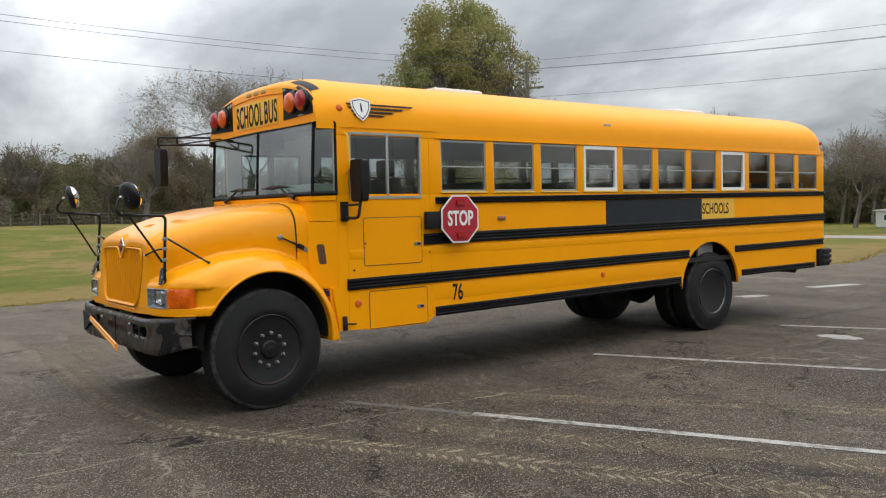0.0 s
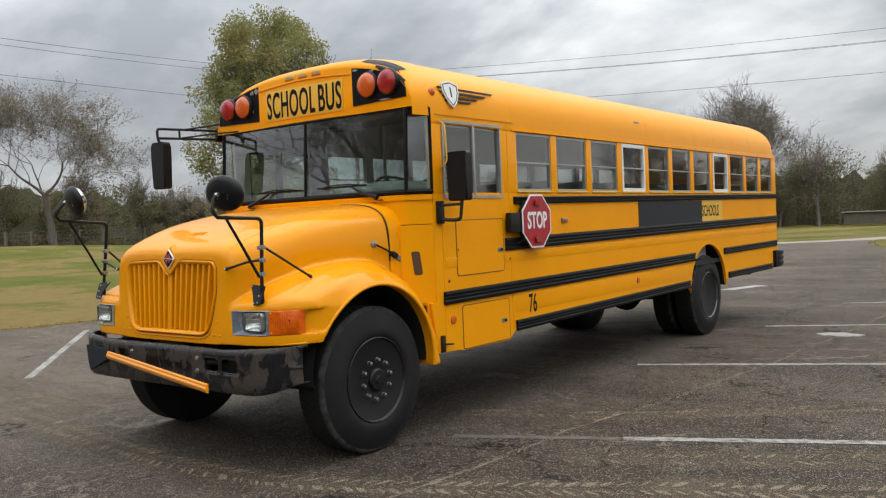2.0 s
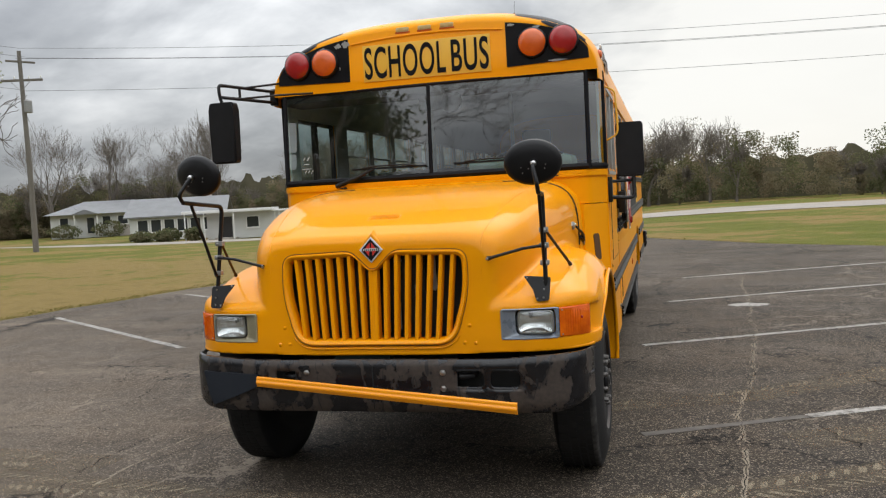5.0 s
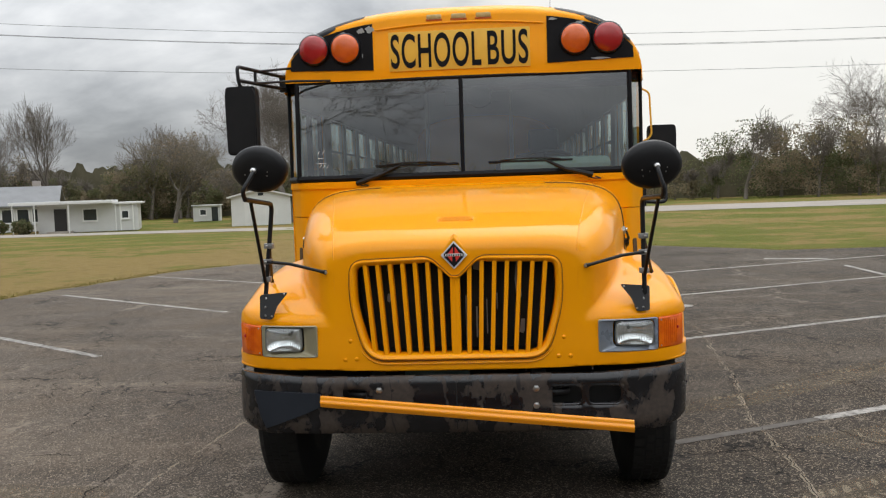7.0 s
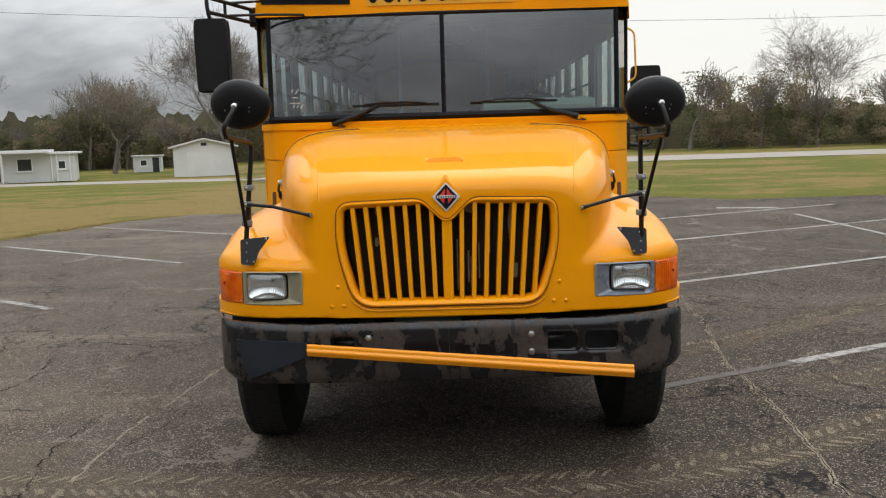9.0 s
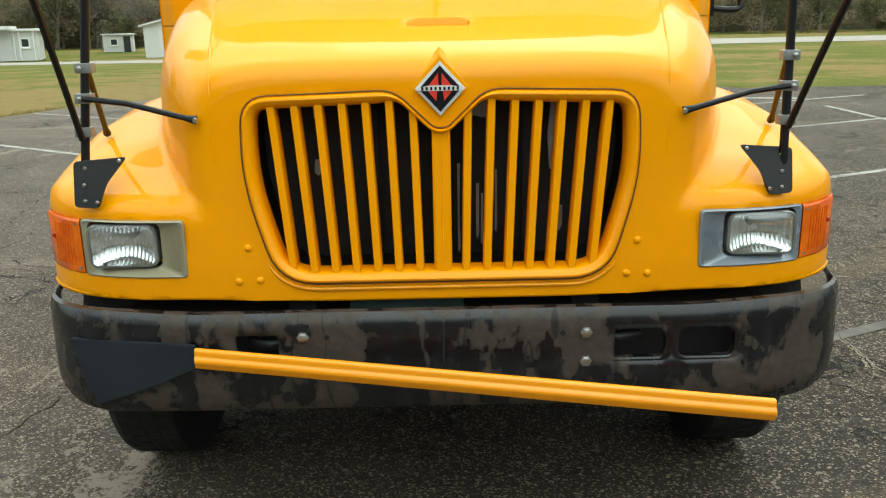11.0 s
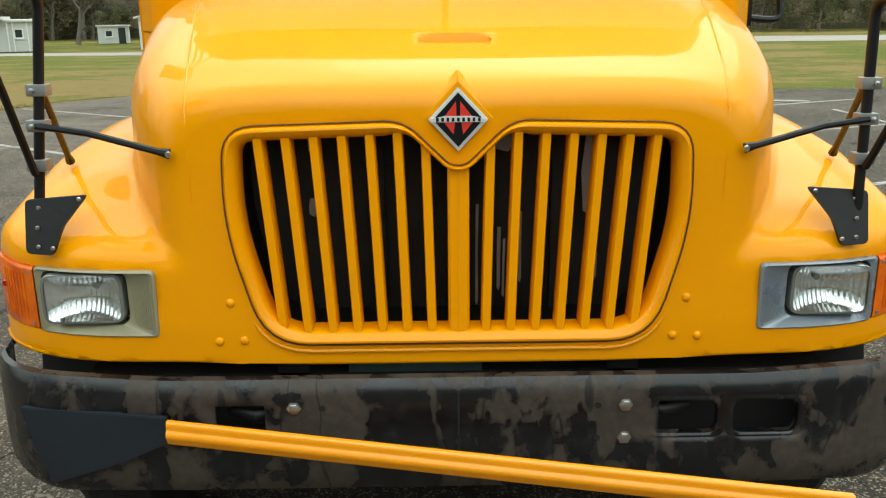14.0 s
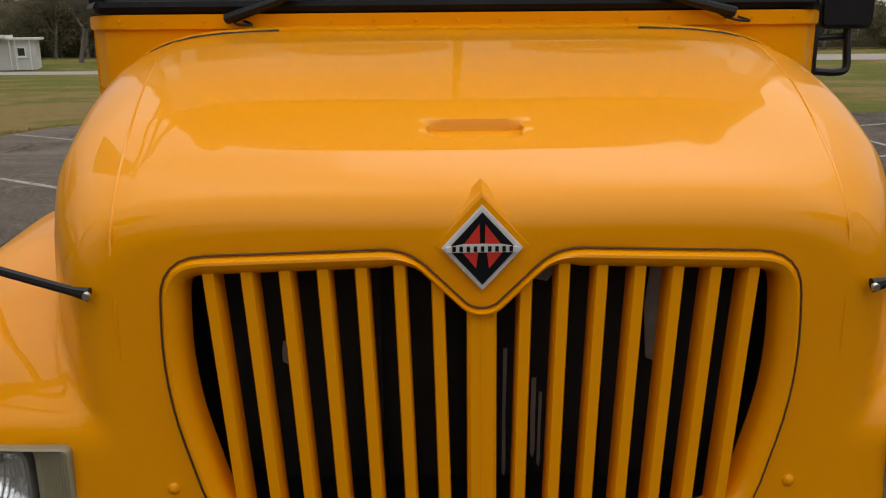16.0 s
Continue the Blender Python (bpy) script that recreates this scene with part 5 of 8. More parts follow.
for k in range(4):
    a0, b0, a1, b1 = ws_pt(k, B0 + 0.03), ws_pt(k + 1, B0 + 0.03), ws_pt(k, T0 - 0.02), ws_pt(k + 1, T0 - 0.02)
    bm = bmesh.new()
    bm.faces.new([bm.verts.new(p) for p in (a0, b0, b1, a1)])
    pane = part("windshield_pane", bm, SCREEN, ws, "tinted glass pane")
    pane.visible_shadow = False
    part("bottom_rubber", tube([ws_pt(k, B0 + 0.018), ws_pt(k + 1, B0 + 0.018)], 0.022, 8), BLACK, ws)
    part("top_rubber", tube([ws_pt(k, T0 - 0.024), ws_pt(k + 1, T0 - 0.024)], 0.013, 8), BLACK, ws)
for k, r in ((0, 0.013), (1, 0.016), (2, 0.014), (3, 0.016), (4, 0.013)):
    part("windshield_post", tube([ws_pt(k, B0), ws_pt(k, 2.531)], r, 8), BLACK, ws)
# wipers
for s, x0, x1 in ((1, 0.83, 0.22), (-1, -0.72, -0.06)):
    wip = part("wiper", tube([(x0, 1.50, 1.842), (x0 + 0.03, 1.49, 1.85), (x0 + (x1 - x0) * 0.25, 1.495, 1.895), (x0 + (x1 - x0) * 0.45, 1.505, 1.955)], [0.016, 0.018, 0.013, 0.008], 8), SATIN, bus, "black wiper resting on the glass")
    mid = x0 + (x1 - x0) * 0.62
    part("wiper_blade", box((mid - 0.28, 1.502, 1.948), (mid + 0.28, 1.516, 1.962), 0.003), SATIN, wip)
    part("wiper_bridge", tube([(mid - 0.2, 1.502, 1.962), (mid - 0.08, 1.498, 1.972), (mid + 0.08, 1.498, 1.972), (mid + 0.2, 1.502, 1.962)], 0.006, 6), SATIN, wip)
    part("wiper_hose", tube(bend([(x0 + 0.05, 1.515, 1.837), (x0 + 0.09, 1.49, 1.822), (x0 + 0.02, 1.49, 1.827), (x0 - 0.04 * s, 1.5, 1.862)], 0.03), 0.004, 6), SATIN, wip)

# -- header: sign, warning lamps, markers --
sign = part("destination_sign", box((-0.475, 1.549, 2.585), (0.470, 1.557, 2.845), 0.002), PALEY, bus, "faded yellow reflective sign panel")
for word, x0, x1 in (("SCHOOL", -0.462, 0.145), ("BUS", 0.188, 0.458)):
    lt = lettering("sign_lettering", word, BLACK, sign, 0.30, pose(0, 0, 0, 90, 0, 0), 0.6, 0.0015, 0.004, 1.08, "large black capitals")
    co = [v.co for v in lt.data.vertices]
    a, b, c, e = min(v.x for v in co), max(v.x for v in co), min(v.z for v in co), max(v.z for v in co)
    lt.data.transform(Matrix.Translation((x0, 1.5475, 2.602)) @ Matrix.Diagonal(((x1 - x0) / (b - a), 1, 0.228 / (e - c), 1)) @ Matrix.Translation((-a, 0, -c)))
for s in (1, -1):
    rim_ = [(x * s, z - 0.003) for x, z in (arch_pt(k, 0.980, 0.81) for k in range(NARC // 2)) if 0.583 < x < 1.15]
    o = [(s * 0.583, 2.60), (s * 1.15, 2.615)] + rim_ + [(s * 0.583, rim_[-1][1] + 0.006)]
    pan = part("lamp_panel", prism(o if s > 0 else o[::-1], 1, 1.549, 1.557, 0.001), BLACK, bus, "black panel behind the warning lamps")
    bm, rows = bmesh.new(), []
    for sy, kx, kz in cap_sec[:6]:
        row = []
        for k in range(NARC + 1):
            x, z = arch_pt(k, kx + 0.003, kz + 0.004)
            if 0.583 <= s * x <= 1.15 - (0.0 if sy < 1.58 else 0.10):
                row.append((x, sy - 0.003, z))
        rows.append(row)
    n = min(len(r) for r in rows)
    rows = [[bm.verts.new(r[k if s > 0 else len(r) - n + k]) for k in range(n)] for r in rows]
    for a, b in zip(rows, rows[1:]):
        for k in range(n - 1):
            bm.faces.new((a[k], a[k + 1], b[k + 1], b[k]))
    part("lamp_hood_panel", bm, BLACK, pan)
    for x, m, nm in ((0.768, AMBL, "amber"), (0.982, REDL, "red")):
        prof = [(0.0, 0.106), (-0.018, 0.105), (-0.026, 0.100), (-0.030, 0.097), (-0.052, 0.080), (-0.062, 0.055), (-0.066, 0.025), (-0.067, 0.002)]
        lampo = part("warning_lamp", lathe(prof[:4], (s * x, 1.548, 2.748), "y", 36), SATIN, pan, f"round {nm} warning lamp")
        part("lens", lathe([(-0.024, 0.098)] + prof[4:], (s * x, 1.548, 2.748), "y", 36), m, lampo)
random.seed(9)
for x, z, w_, h_ in ((-0.60, 2.872, 0.035, 0.028), (-0.66, 2.862, 0.030, 0.022), (-0.78, 2.85, 0.025, 0.012), (-0.655, 2.70, 0.005, 0.018), (0.62, 2.885, 0.03, 0.010), (0.80, 2.858, 0.03, 0.010), (0.93, 2.617, 0.07, 0.008), (0.99, 2.81, 0.02, 0.010)):
    o = [(x + w_ * random.uniform(0.55, 1.1) * math.cos(a), z + h_ * random.uniform(0.5, 1.1) * math.sin(a)) for a in [k * math.pi / 7 for k in range(14)]]
    part("peeled_patch", prism(o, 1, 1.5455, 1.5488), ALU, bus, "bare grey patch where paint has peeled")
for x0, z0, x1, z1 in ((-0.985, 2.02, -0.945, 2.02), (-0.99, 2.05, -0.975, 2.07), (-0.96, 2.045, -0.94, 2.075), (-1.0, 1.985, -0.93, 1.985), (-0.98, 1.955, -0.965, 1.975), (-0.955, 1.955, -0.94, 1.975), (-0.93, 1.95, -0.915, 1.975)):
    part("chalk_mark", tube([(x0, 1.536 + 0.05 * (z0 - 1.885), z0), (x1, 1.536 + 0.05 * (z1 - 1.885), z1)], 0.002, 5), WHITEP, ws, "faint white marker stroke on the glass")
for x in (-0.165, 0.0, 0.165):
    mk = part("marker_lamp", box((x - 0.05, 1.545, 2.918), (x + 0.05, 1.64, 2.952), 0.012), AGED, bus, "small weathered clearance lamp")
    part("marker_base", box((x - 0.056, 1.553, 2.908), (x + 0.056, 1.65, 2.922), 0.004), AMBL, mk)
part("cap_lip", tube([(x, 1.552, 2.895 - 0.03 * (x / 0.55) ** 2) for x in np.linspace(-0.56, 0.56, 15)], 0.006, 6), YELLOW, cap)
ant = part("antenna", lathe([(0, 0.03), (0.015, 0.026), (0.022, 0.012), (0.05, 0.006)], (0.62, 1.75, 2.955), "z", 14), SATIN, bus)
part("antenna_whip", tube([(0.62, 1.75, 3.0), (0.623, 1.757, 3.09)], 0.0014, 5), SATIN, ant)
for s in (1, -1):
    part("side_marker", lathe([(0, 0.035), (s * 0.02, 0.03), (s * 0.03, 0.012)], (s * 1.195, 1.80, 2.665), "x", 18), AMBL, bus, "amber corner marker lamp")
# emblem: plain shield with bars
sh = [(0.0, 0.10), (0.11, 0.075), (0.105, 0.0), (0.06, -0.08), (0.0, -0.13), (-0.06, -0.08), (-0.105, 0.0), (-0.11, 0.075)]



slope = math.degrees(math.atan2(HALF - 1.178, 0.22))
em_m = Matrix.Translation((1.2085, 2.03, 2.675)) @ pose(0, 0, 0, 0, -slope, 0) @ pose(0, 0, 0, 90, 0, 90)
bm = prism([(p[0], p[1]) for p in sh], 2, 0.0, 0.012)
bmesh.ops.transform(bm, matrix=em_m, verts=bm.verts)
emblem = part("emblem", bm, WHITEP, bus, "white shield emblem with black speed bars")
bm = add_ring(bmesh.new(), [Vector((p[0] * 0.86, p[1] * 0.86)) for p in sh], [Vector((p[0] * 0.78, p[1] * 0.78)) for p in sh], 2, 0.010, 0.0135)
bmesh.ops.transform(bm, matrix=em_m, verts=bm.verts)
part("emblem_outline", bm, PANELB, emblem)
bm = box((-0.008, -0.04, 0.011), (0.008, 0.045, 0.0135))
bmesh.ops.transform(bm, matrix=em_m, verts=bm.verts)
part("emblem_stroke", bm, PANELB, emblem)
for k, (x0, x1) in enumerate(((-0.16, 0.62), (-0.14, 0.50), (-0.11, 0.38), (-0.09, 0.27))):
    z = 0.045 - 0.035 * k
    bm = prism([(x0, z), (x1, z), (x1 - 0.03, z - 0.016), (x0 + 0.012, z - 0.016)], 2, -0.001, 0.006)
    bmesh.ops.transform(bm, matrix=em_m, verts=bm.verts)
    part("emblem_bar", bm, PANELB, emblem)

# roof hatches and small roof fittings
for y in (3.95, 8.35):
    hat = part("roof_hatch", box((-0.34, y - 0.36, 3.03), (0.34, y + 0.36, 3.10), 0.03), WHITEP, bus, "white roof escape hatch")
    part("hatch_rim", box((-0.37, y - 0.39, 3.0), (0.37, y + 0.39, 3.035), 0.008), ALU, hat)
part("roof_clip", box((1.18, 5.45, 2.655), (1.205, 5.58, 2.68), 0.006), GREYMET, roof)
part("rear_marker", lathe([(0, 0.03), (0.02, 0.02)], (1.19, REAR - 0.03, 2.60), "x", 14), REDL, roof)

# -- side windows --


def window_unit(y0, wd, s, bold):
    xo = s * (HALF - 0.012)
    fr = part("window", bmesh.new(), ALU, bus, "split sash bus window in a pale frame" if bold else "split sash bus window in a thin aluminium frame")
    t = 0.034 if bold else 0.016
    x0, x1 = sorted((xo - s * 0.02, xo + s * (0.016 if bold else 0.004)))
    outer_o = [Vector(p) for p in rect(y0 + 0.002, W_LO, y0 + wd - 0.002, W_HI + 0.006)]
    inner_o = [Vector(p) for p in rect(y0 + t, W_LO + t + 0.006, y0 + wd - t, W_HI - t)]
    part("window_frame", add_ring(bmesh.new(), outer_o, inner_o, 0, x0, x1), WHITEP if bold else ALU, fr)
    zm = 2.142
    part("sash_rail", box((x0, y0 + t * 0.5, zm - 0.008), (x1 - s * 0.002, y0 + wd - t * 0.5, zm + 0.008), 0.002), ALU, fr)
    for z0, z1, dx in ((W_LO + t, zm, 0.004), (zm, W_HI - t + 0.006, -0.004)):
        bm = bmesh.new()
        x = xo - s * (0.008 + dx)
        bm.faces.new([bm.verts.new(p) for p in ((x, y0 + t * 0.6, z0), (x, y0 + wd - t * 0.6, z0), (x, y0 + wd - t * 0.6, z1), (x, y0 + t * 0.6, z1))])
        pane = part("pane", bm, GLASS, fr)
        pane.visible_shadow = False
    part("window_sill", box((s * (HALF - 0.01), y0 - 0.01, W_LO - 0.014), (s * (HALF + 0.012), y0 + wd + 0.01, W_LO + 0.002), 0.003), PALEY, fr)


for s in (1, -1):
    for i, (y0, wd) in enumerate(WIN):
        window_unit(y0, wd, s, i in (3, 7))

# driver's sliding window
dw = part("driver_window", bmesh.new(), ALU, bus, "sliding driver's window in a bright aluminium frame")
outer_o, inner_o = [Vector(p) for p in rect(1.874, BELT - 0.045, 2.702, W_HI + 0.045)], [Vector(p) for p in rect(1.894, BELT - 0.02, 2.684, W_HI + 0.022)]
part("window_frame", add_ring(bmesh.new(), outer_o, inner_o, 0, HALF - 0.03, HALF + 0.008), ALU, dw)
part("window_mullion", box((HALF - 0.02, 2.292, BELT - 0.03), (HALF + 0.006, 2.318, W_HI + 0.03), 0.003), ALU, dw)
for y0, y1, x in ((1.89, 2.30, HALF - 0.012), (2.30, 2.69, HALF - 0.02)):
    bm = bmesh.new()
    bm.faces.new([bm.verts.new(p) for p in ((x, y0, BELT - 0.02), (x, y1, BELT - 0.02), (x, y1, W_HI + 0.022), (x, y0, W_HI + 0.022))])
    part("pane", bm, GLASS, dw).visible_shadow = False
# folding entrance door on the far side
door = part("entrance_door", bmesh.new(), BLACK, bus, "folding entrance door with tall panes in black rubber")
for y0, y1 in ((1.905, 2.295), (2.305, 2.695)):
    o_, i_ = [Vector(p) for p in rect(y0, BELT, y1, W_HI + 0.005)], [Vector(p) for p in rect(y0 + 0.03, BELT + 0.03, y1 - 0.03, W_HI - 0.03)]
    part("door_frame", add_ring(bmesh.new(), o_, i_, 0, -HALF, -HALF + 0.03), BLACK, door)
    bm = bmesh.new()
    x = -HALF + 0.015
    bm.faces.new([bm.verts.new(p) for p in ((x, y0 + 0.02, BELT), (x, y1 - 0.02, BELT), (x, y1 - 0.02, W_HI), (x, y0 + 0.02, W_HI))])
    part("pane", bm, GLASS, door).visible_shadow = False

# -- rub rails --


def rail(y0, y1, z0, z1, rise0, rise1, s):
    bm, h = bmesh.new(), z1 - z0
    prof = [(0.0, 0.0), (0.016, 0.0), (0.022, 0.12), (0.022, 0.26), (0.012, 0.34), (0.012, 0.42), (0.020, 0.48), (0.020, 0.54), (0.012, 0.60), (0.012, 0.68), (0.022, 0.76), (0.022, 0.90), (0.016, 1.0), (0.0, 1.0)]
    e = [[bm.verts.new((s * (HALF + d), y, z0 + r + f * h)) for d, f in prof] for y, r in ((y0, rise0), (y1, rise1))]
    for k in range(len(prof) - 1):
        bm.faces.new((e[0][k], e[0][k + 1], e[1][k + 1], e[1][k]))
    bm.faces.new(e[0])
    bm.faces.new(e[1][::-1])
    return bm


for s in (1, -1):
    for nm, args in (("window_rail", (2.88, REAR, 1.768, 1.834, 0.0, 0.026)), ("seat_rail", (2.72, REAR, 1.36, 1.47, 0.0, 0.05)),
                     ("floor_rail", (1.82, 7.05, 0.972, 1.078, 0.0, 0.03)), ("floor_rail", (8.11, 10.49, 1.03, 1.118, 0.0, 0.01)),
                     ("skirt_rail", (2.85, 6.87, 0.635, 0.73, 0.0, 0.038)), ("skirt_rail", (8.27, 10.22, 0.688, 0.775, 0.0, 0.0))):
        part(nm, rail(*args, s), BLACK, bus, "black ribbed rub rail")
    part("corner_bumper", box((s * (HALF - 0.02), 10.30, 0.70), (s * (HALF + 0.05), REAR + 0.10, 0.97), 0.02), BLACK, bus)
    for z in (0.74, 0.82, 0.90):
        part("corner_pad", box((s * (HALF + 0.0), 10.40, z), (s * (HALF + 0.06), REAR + 0.13, z + 0.055), 0.012), SATIN, bus)

# black block where a name was painted over, and what is left of it
part("name_panel", box((HALF - 0.002, 5.44, 1.478), (HALF + 0.006, 7.342, 1.775)), PANELB, bus, "name painted over in matt blue-black")
fy = Matrix.Translation((HALF + 0.002, 7.70, 1.632)) @ pose(0, 0, 0, 90, 0, 90)
pale = part("name_field", box((HALF - 0.002, 7.343, 1.505), (HALF + 0.0015, 8.10, 1.775)), PALEY, bus)
lettering("schools_lettering", "SCHOOLS", BLACK, pale, 0.205, fy @ Matrix.Translation((-0.04, 0, 0)), 0.66, 0.001, 0.003, 1.0, "black capitals, the first half painted over")
lettering("fleet_number", "76", BLACK, bus, 0.235, Matrix.Translation((HALF + 0.002, 3.14, 0.85)) @ pose(0, 0, 0, 90, 0, 90), 0.60, 0.001, 0.004, 1.0, "black fleet numerals")

# -- access panels, latches and lamps on the side --


def hatch(y0, z0, y1, z1, name, latch_y, latch_z):
    h = part(name, prism(rounded(rect(y0, z0, y1, z1), 0.025, 3), 0, HALF - 0.002, HALF + 0.004, 0.0015), YELLOW, bus)
    o = rounded(rect(y0, z0, y1, z1), 0.025, 3)
    edge = [Vector((HALF + 0.0012, p.x, p.y)) for p in o]
    part("panel_gap", add_tube(bmesh.new(), edge + edge[:2], 0.0042, 6, False), bpy.data.materials["dusty_brown_vent"], h)
    lt = part("panel_latch", prism(rounded(rect(latch_y - 0.04, latch_z - 0.018, latch_y + 0.04, latch_z + 0.018), 0.008, 2), 0, HALF + 0.002, HALF + 0.010, 0.002), GREYMET, h)
    part("latch_paddle", box((HALF + 0.008, latch_y - 0.008, latch_z - 0.010), (HALF + 0.014, latch_y + 0.03, latch_z + 0.010), 0.002), BLACK, lt)
    return h


hatch(2.015, 1.19, 2.692, 1.642, "electrical_hatch", 2.64, 1.375)
hatch(2.06, 0.585, 2.745, 0.942, "battery_box_door", 2.66, 0.755)
part("wall_seam", box((HALF - 0.001, 2.806, 0.66), (HALF + 0.0035, 2.818, 2.46)), YELLOW, bus)
part("wall_seam", box((HALF - 0.001, 1.835, 0.62), (HALF + 0.003, 1.845, 1.85)), YELLOW, bus)
part("pressed_band", box((HALF - 0.002, 1.86, 1.262), (HALF + 0.0025, REAR - 0.03, 1.345), 0.002), YELLOW, bus)
part("pressed_band", box((HALF - 0.002, 2.84, 0.80), (HALF + 0.0015, 6.85, 0.965), 0.0015), YELLOW, bus)
for y, z, r, m in ((1.935, 0.842, 0.036, AMBL), (5.367, 0.889, 0.034, AMBL)):
    rf = part("side_reflector", lathe([(0, r), (0.008, r * 0.95), (0.012, r * 0.6)], (HALF, y, z), "x", 20), m, bus, "round amber reflector")
sm = part("side_lamp", box((HALF, 3.71, 1.583), (HALF + 0.02, 3.815, 1.627), 0.006), GREYMET, bus, "small side marker in a metal guard")
part("lens", box((HALF + 0.018, 3.735, 1.592), (HALF + 0.028, 3.79, 1.618), 0.004), AMBL, sm)
la = part("skirt_latch", box((HALF, 1.755, 0.60), (HALF + 0.022, 1.80, 0.735), 0.006), RIM, bus, "rusty pull latch")
part("latch_bar", tube([(HALF + 0.02, 1.78, 0.665), (HALF + 0.03, 1.83, 0.66), (HALF + 0.025, 1.89, 0.655)], 0.008, 8), RIM, la)
for y, z in ((1.90, 1.155), (2.79, 1.285), (2.03, 1.40)):
    part("bolt", lathe([(0, 0.012), (0.006, 0.008)], (HALF, y, z), "x", 10), UNDER, bus)
for k in range(24):
    part("roof_rivet", lathe([(0, 0.006), (0.004, 0.003)], (HALF + 0.001, 1.84 + 0.045 * k, 2.482), "x", 6), YELLOW, roof)

# -- stop arm --
sa = part("stop_arm", box((HALF + 0.02, 2.715, 1.515), (HALF + 0.075, 2.98, 1.69), 0.008), SATIN, bus, "folded stop arm with a red octagonal sign")
bm = prism([(2.90, 1.52), (2.97, 1.43), (3.2, 1.36), (3.2, 1.84), (2.98, 1.79), (2.90, 1.70)], 0, HALF + 0.03, HALF + 0.06, 0.004)
part("backplate", bm, SATIN, sa)
SC, SZ, SR = 3.125, 1.608, 0.243
octo = [(SC + SR / math.cos(math.pi / 8) * math.cos(math.pi / 8 + k * math.pi / 4), SZ + SR / math.cos(math.pi / 8) * math.sin(math.pi / 8 + k * math.pi / 4)) for k in range(8)]
XS = HALF + 0.088
plate = part("sign_plate", prism(octo, 0, XS - 0.006, XS, 0.001), WHITEP, sa, "white sign border")
part("sign_face", prism([(SC + (p[0] - SC) * 0.925, SZ + (p[1] - SZ) * 0.925) for p in octo], 0, XS - 0.002, XS + 0.003), REDS, plate, "red sign face")
lettering("stop_lettering", "STOP", WHITEP, plate, 0.205, Matrix.Translation((XS + 0.004, SC, SZ)) @ pose(0, 0, 0, 90, 0, 90), 0.66, 0.001, 0.006, 1.03, "white capitals")
for z in (SZ + 0.165, SZ - 0.165):
    part("sign_lamp", prism(rounded(rect(SC - 0.055, z - 0.032, SC + 0.055, z + 0.032), 0.02, 3), 0, XS + 0.001, XS + 0.022, 0.008), REDL, sa)
part("arm_bracket", box((HALF, 2.76, 1.55), (HALF + 0.03, 2.92, 1.66), 0.004), SATIN, sa)
part("arm_hose", tube(bend([(HALF + 0.01, 2.88, 1.40), (HALF + 0.06, 2.92, 1.44), (HALF + 0.05, 3.0, 1.47)], 0.03), 0.008, 6), SATIN, sa)

# -- flat side mirrors --


def slab_mirror(name, x0, x1, z0, z1, y, depth, label, taper=0.0):
    bm = prism(rounded([(x0 + taper, z0), (x1 - taper, z0), (x1, z1 - 0.1), (x1, z1), (x0, z1), (x0, z1 - 0.1)], [0.03, 0.03, 0.05, 0.025, 0.025, 0.05], 3), 1, y, y + depth, 0.012)
    m = part(name, bm, SATIN, bus, label)
    part("mirror_glass", prism(rounded(rect(x0 + 0.02, z0 + 0.16, x1 - 0.02, z1 - 0.02), 0.02, 3), 1, y + depth - 0.002, y + depth + 0.004), MIRROR, m)
    part("mirror_glass", prism(rounded(rect(x0 + 0.025, z0 + 0.02, x1 - 0.025, z0 + 0.145), 0.02, 3), 1, y + depth - 0.002, y + depth + 0.004), MIRROR, m)
    return m


dm = slab_mirror("driver_mirror", 1.288, 1.478, 1.796, 2.183, 1.842, 0.085, "black slab mirror on a bent arm by the driver's window")
part("mirror_arm", tube(bend([(1.235, 1.80, 1.655), (1.34, 1.83, 1.645), (1.403, 1.85, 1.648), (1.403, 1.88, 1.81)], 0.06), 0.014, 8), SATIN, dm)
part("mirror_arm", tube([(1.235, 1.80, 1.765), (1.39, 1.88, 1.77)], 0.011, 8), SATIN, dm)
part("arm_bracket", box((HALF, 1.765, 1.62), (HALF + 0.03, 1.84, 1.80), 0.006), SATIN, dm)
part("grab_handle", tube(bend([(HALF, 1.825, 2.44), (HALF + 0.07, 1.828, 2.41), (HALF + 0.083, 1.83, 2.10), (HALF, 1.83, 2.06)], 0.05), 0.007, 8), PALEY, bus)
pm = slab_mirror("door_mirror", -1.435, -1.245, 2.037, 2.459, 0.992, 0.085, "black slab mirror hung from bent tubes")
part("mirror_tube", tube(bend([(-1.34, 1.03, 2.44), (-1.352, 1.014, 2.50), (-1.357, 1.015, 2.583), (-1.32, 1.14, 2.582), (-1.195, 1.583, 2.58)], 0.03), 0.012, 8), SATIN, pm)
part("mirror_tube", tube([(-1.352, 1.012, 2.498), (-1.195, 1.583, 2.50)], 0.012, 8), SATIN, pm)
part("mirror_tube", tube([(-1.29, 1.25, 2.582), (-1.13, 1.60, 2.645)], 0.008, 8), SATIN, pm)
part("mirror_tube", tube([(-1.30, 1.20, 2.50), (-1.1, 1.40, 2.53), (-0.88, 1.545, 2.542)], 0.008, 8), SATIN, pm)
part("tube_spacer", tube([(-1.30, 1.21, 2.50), (-1.30, 1.21, 2.582)], 0.010, 8), SATIN, pm)
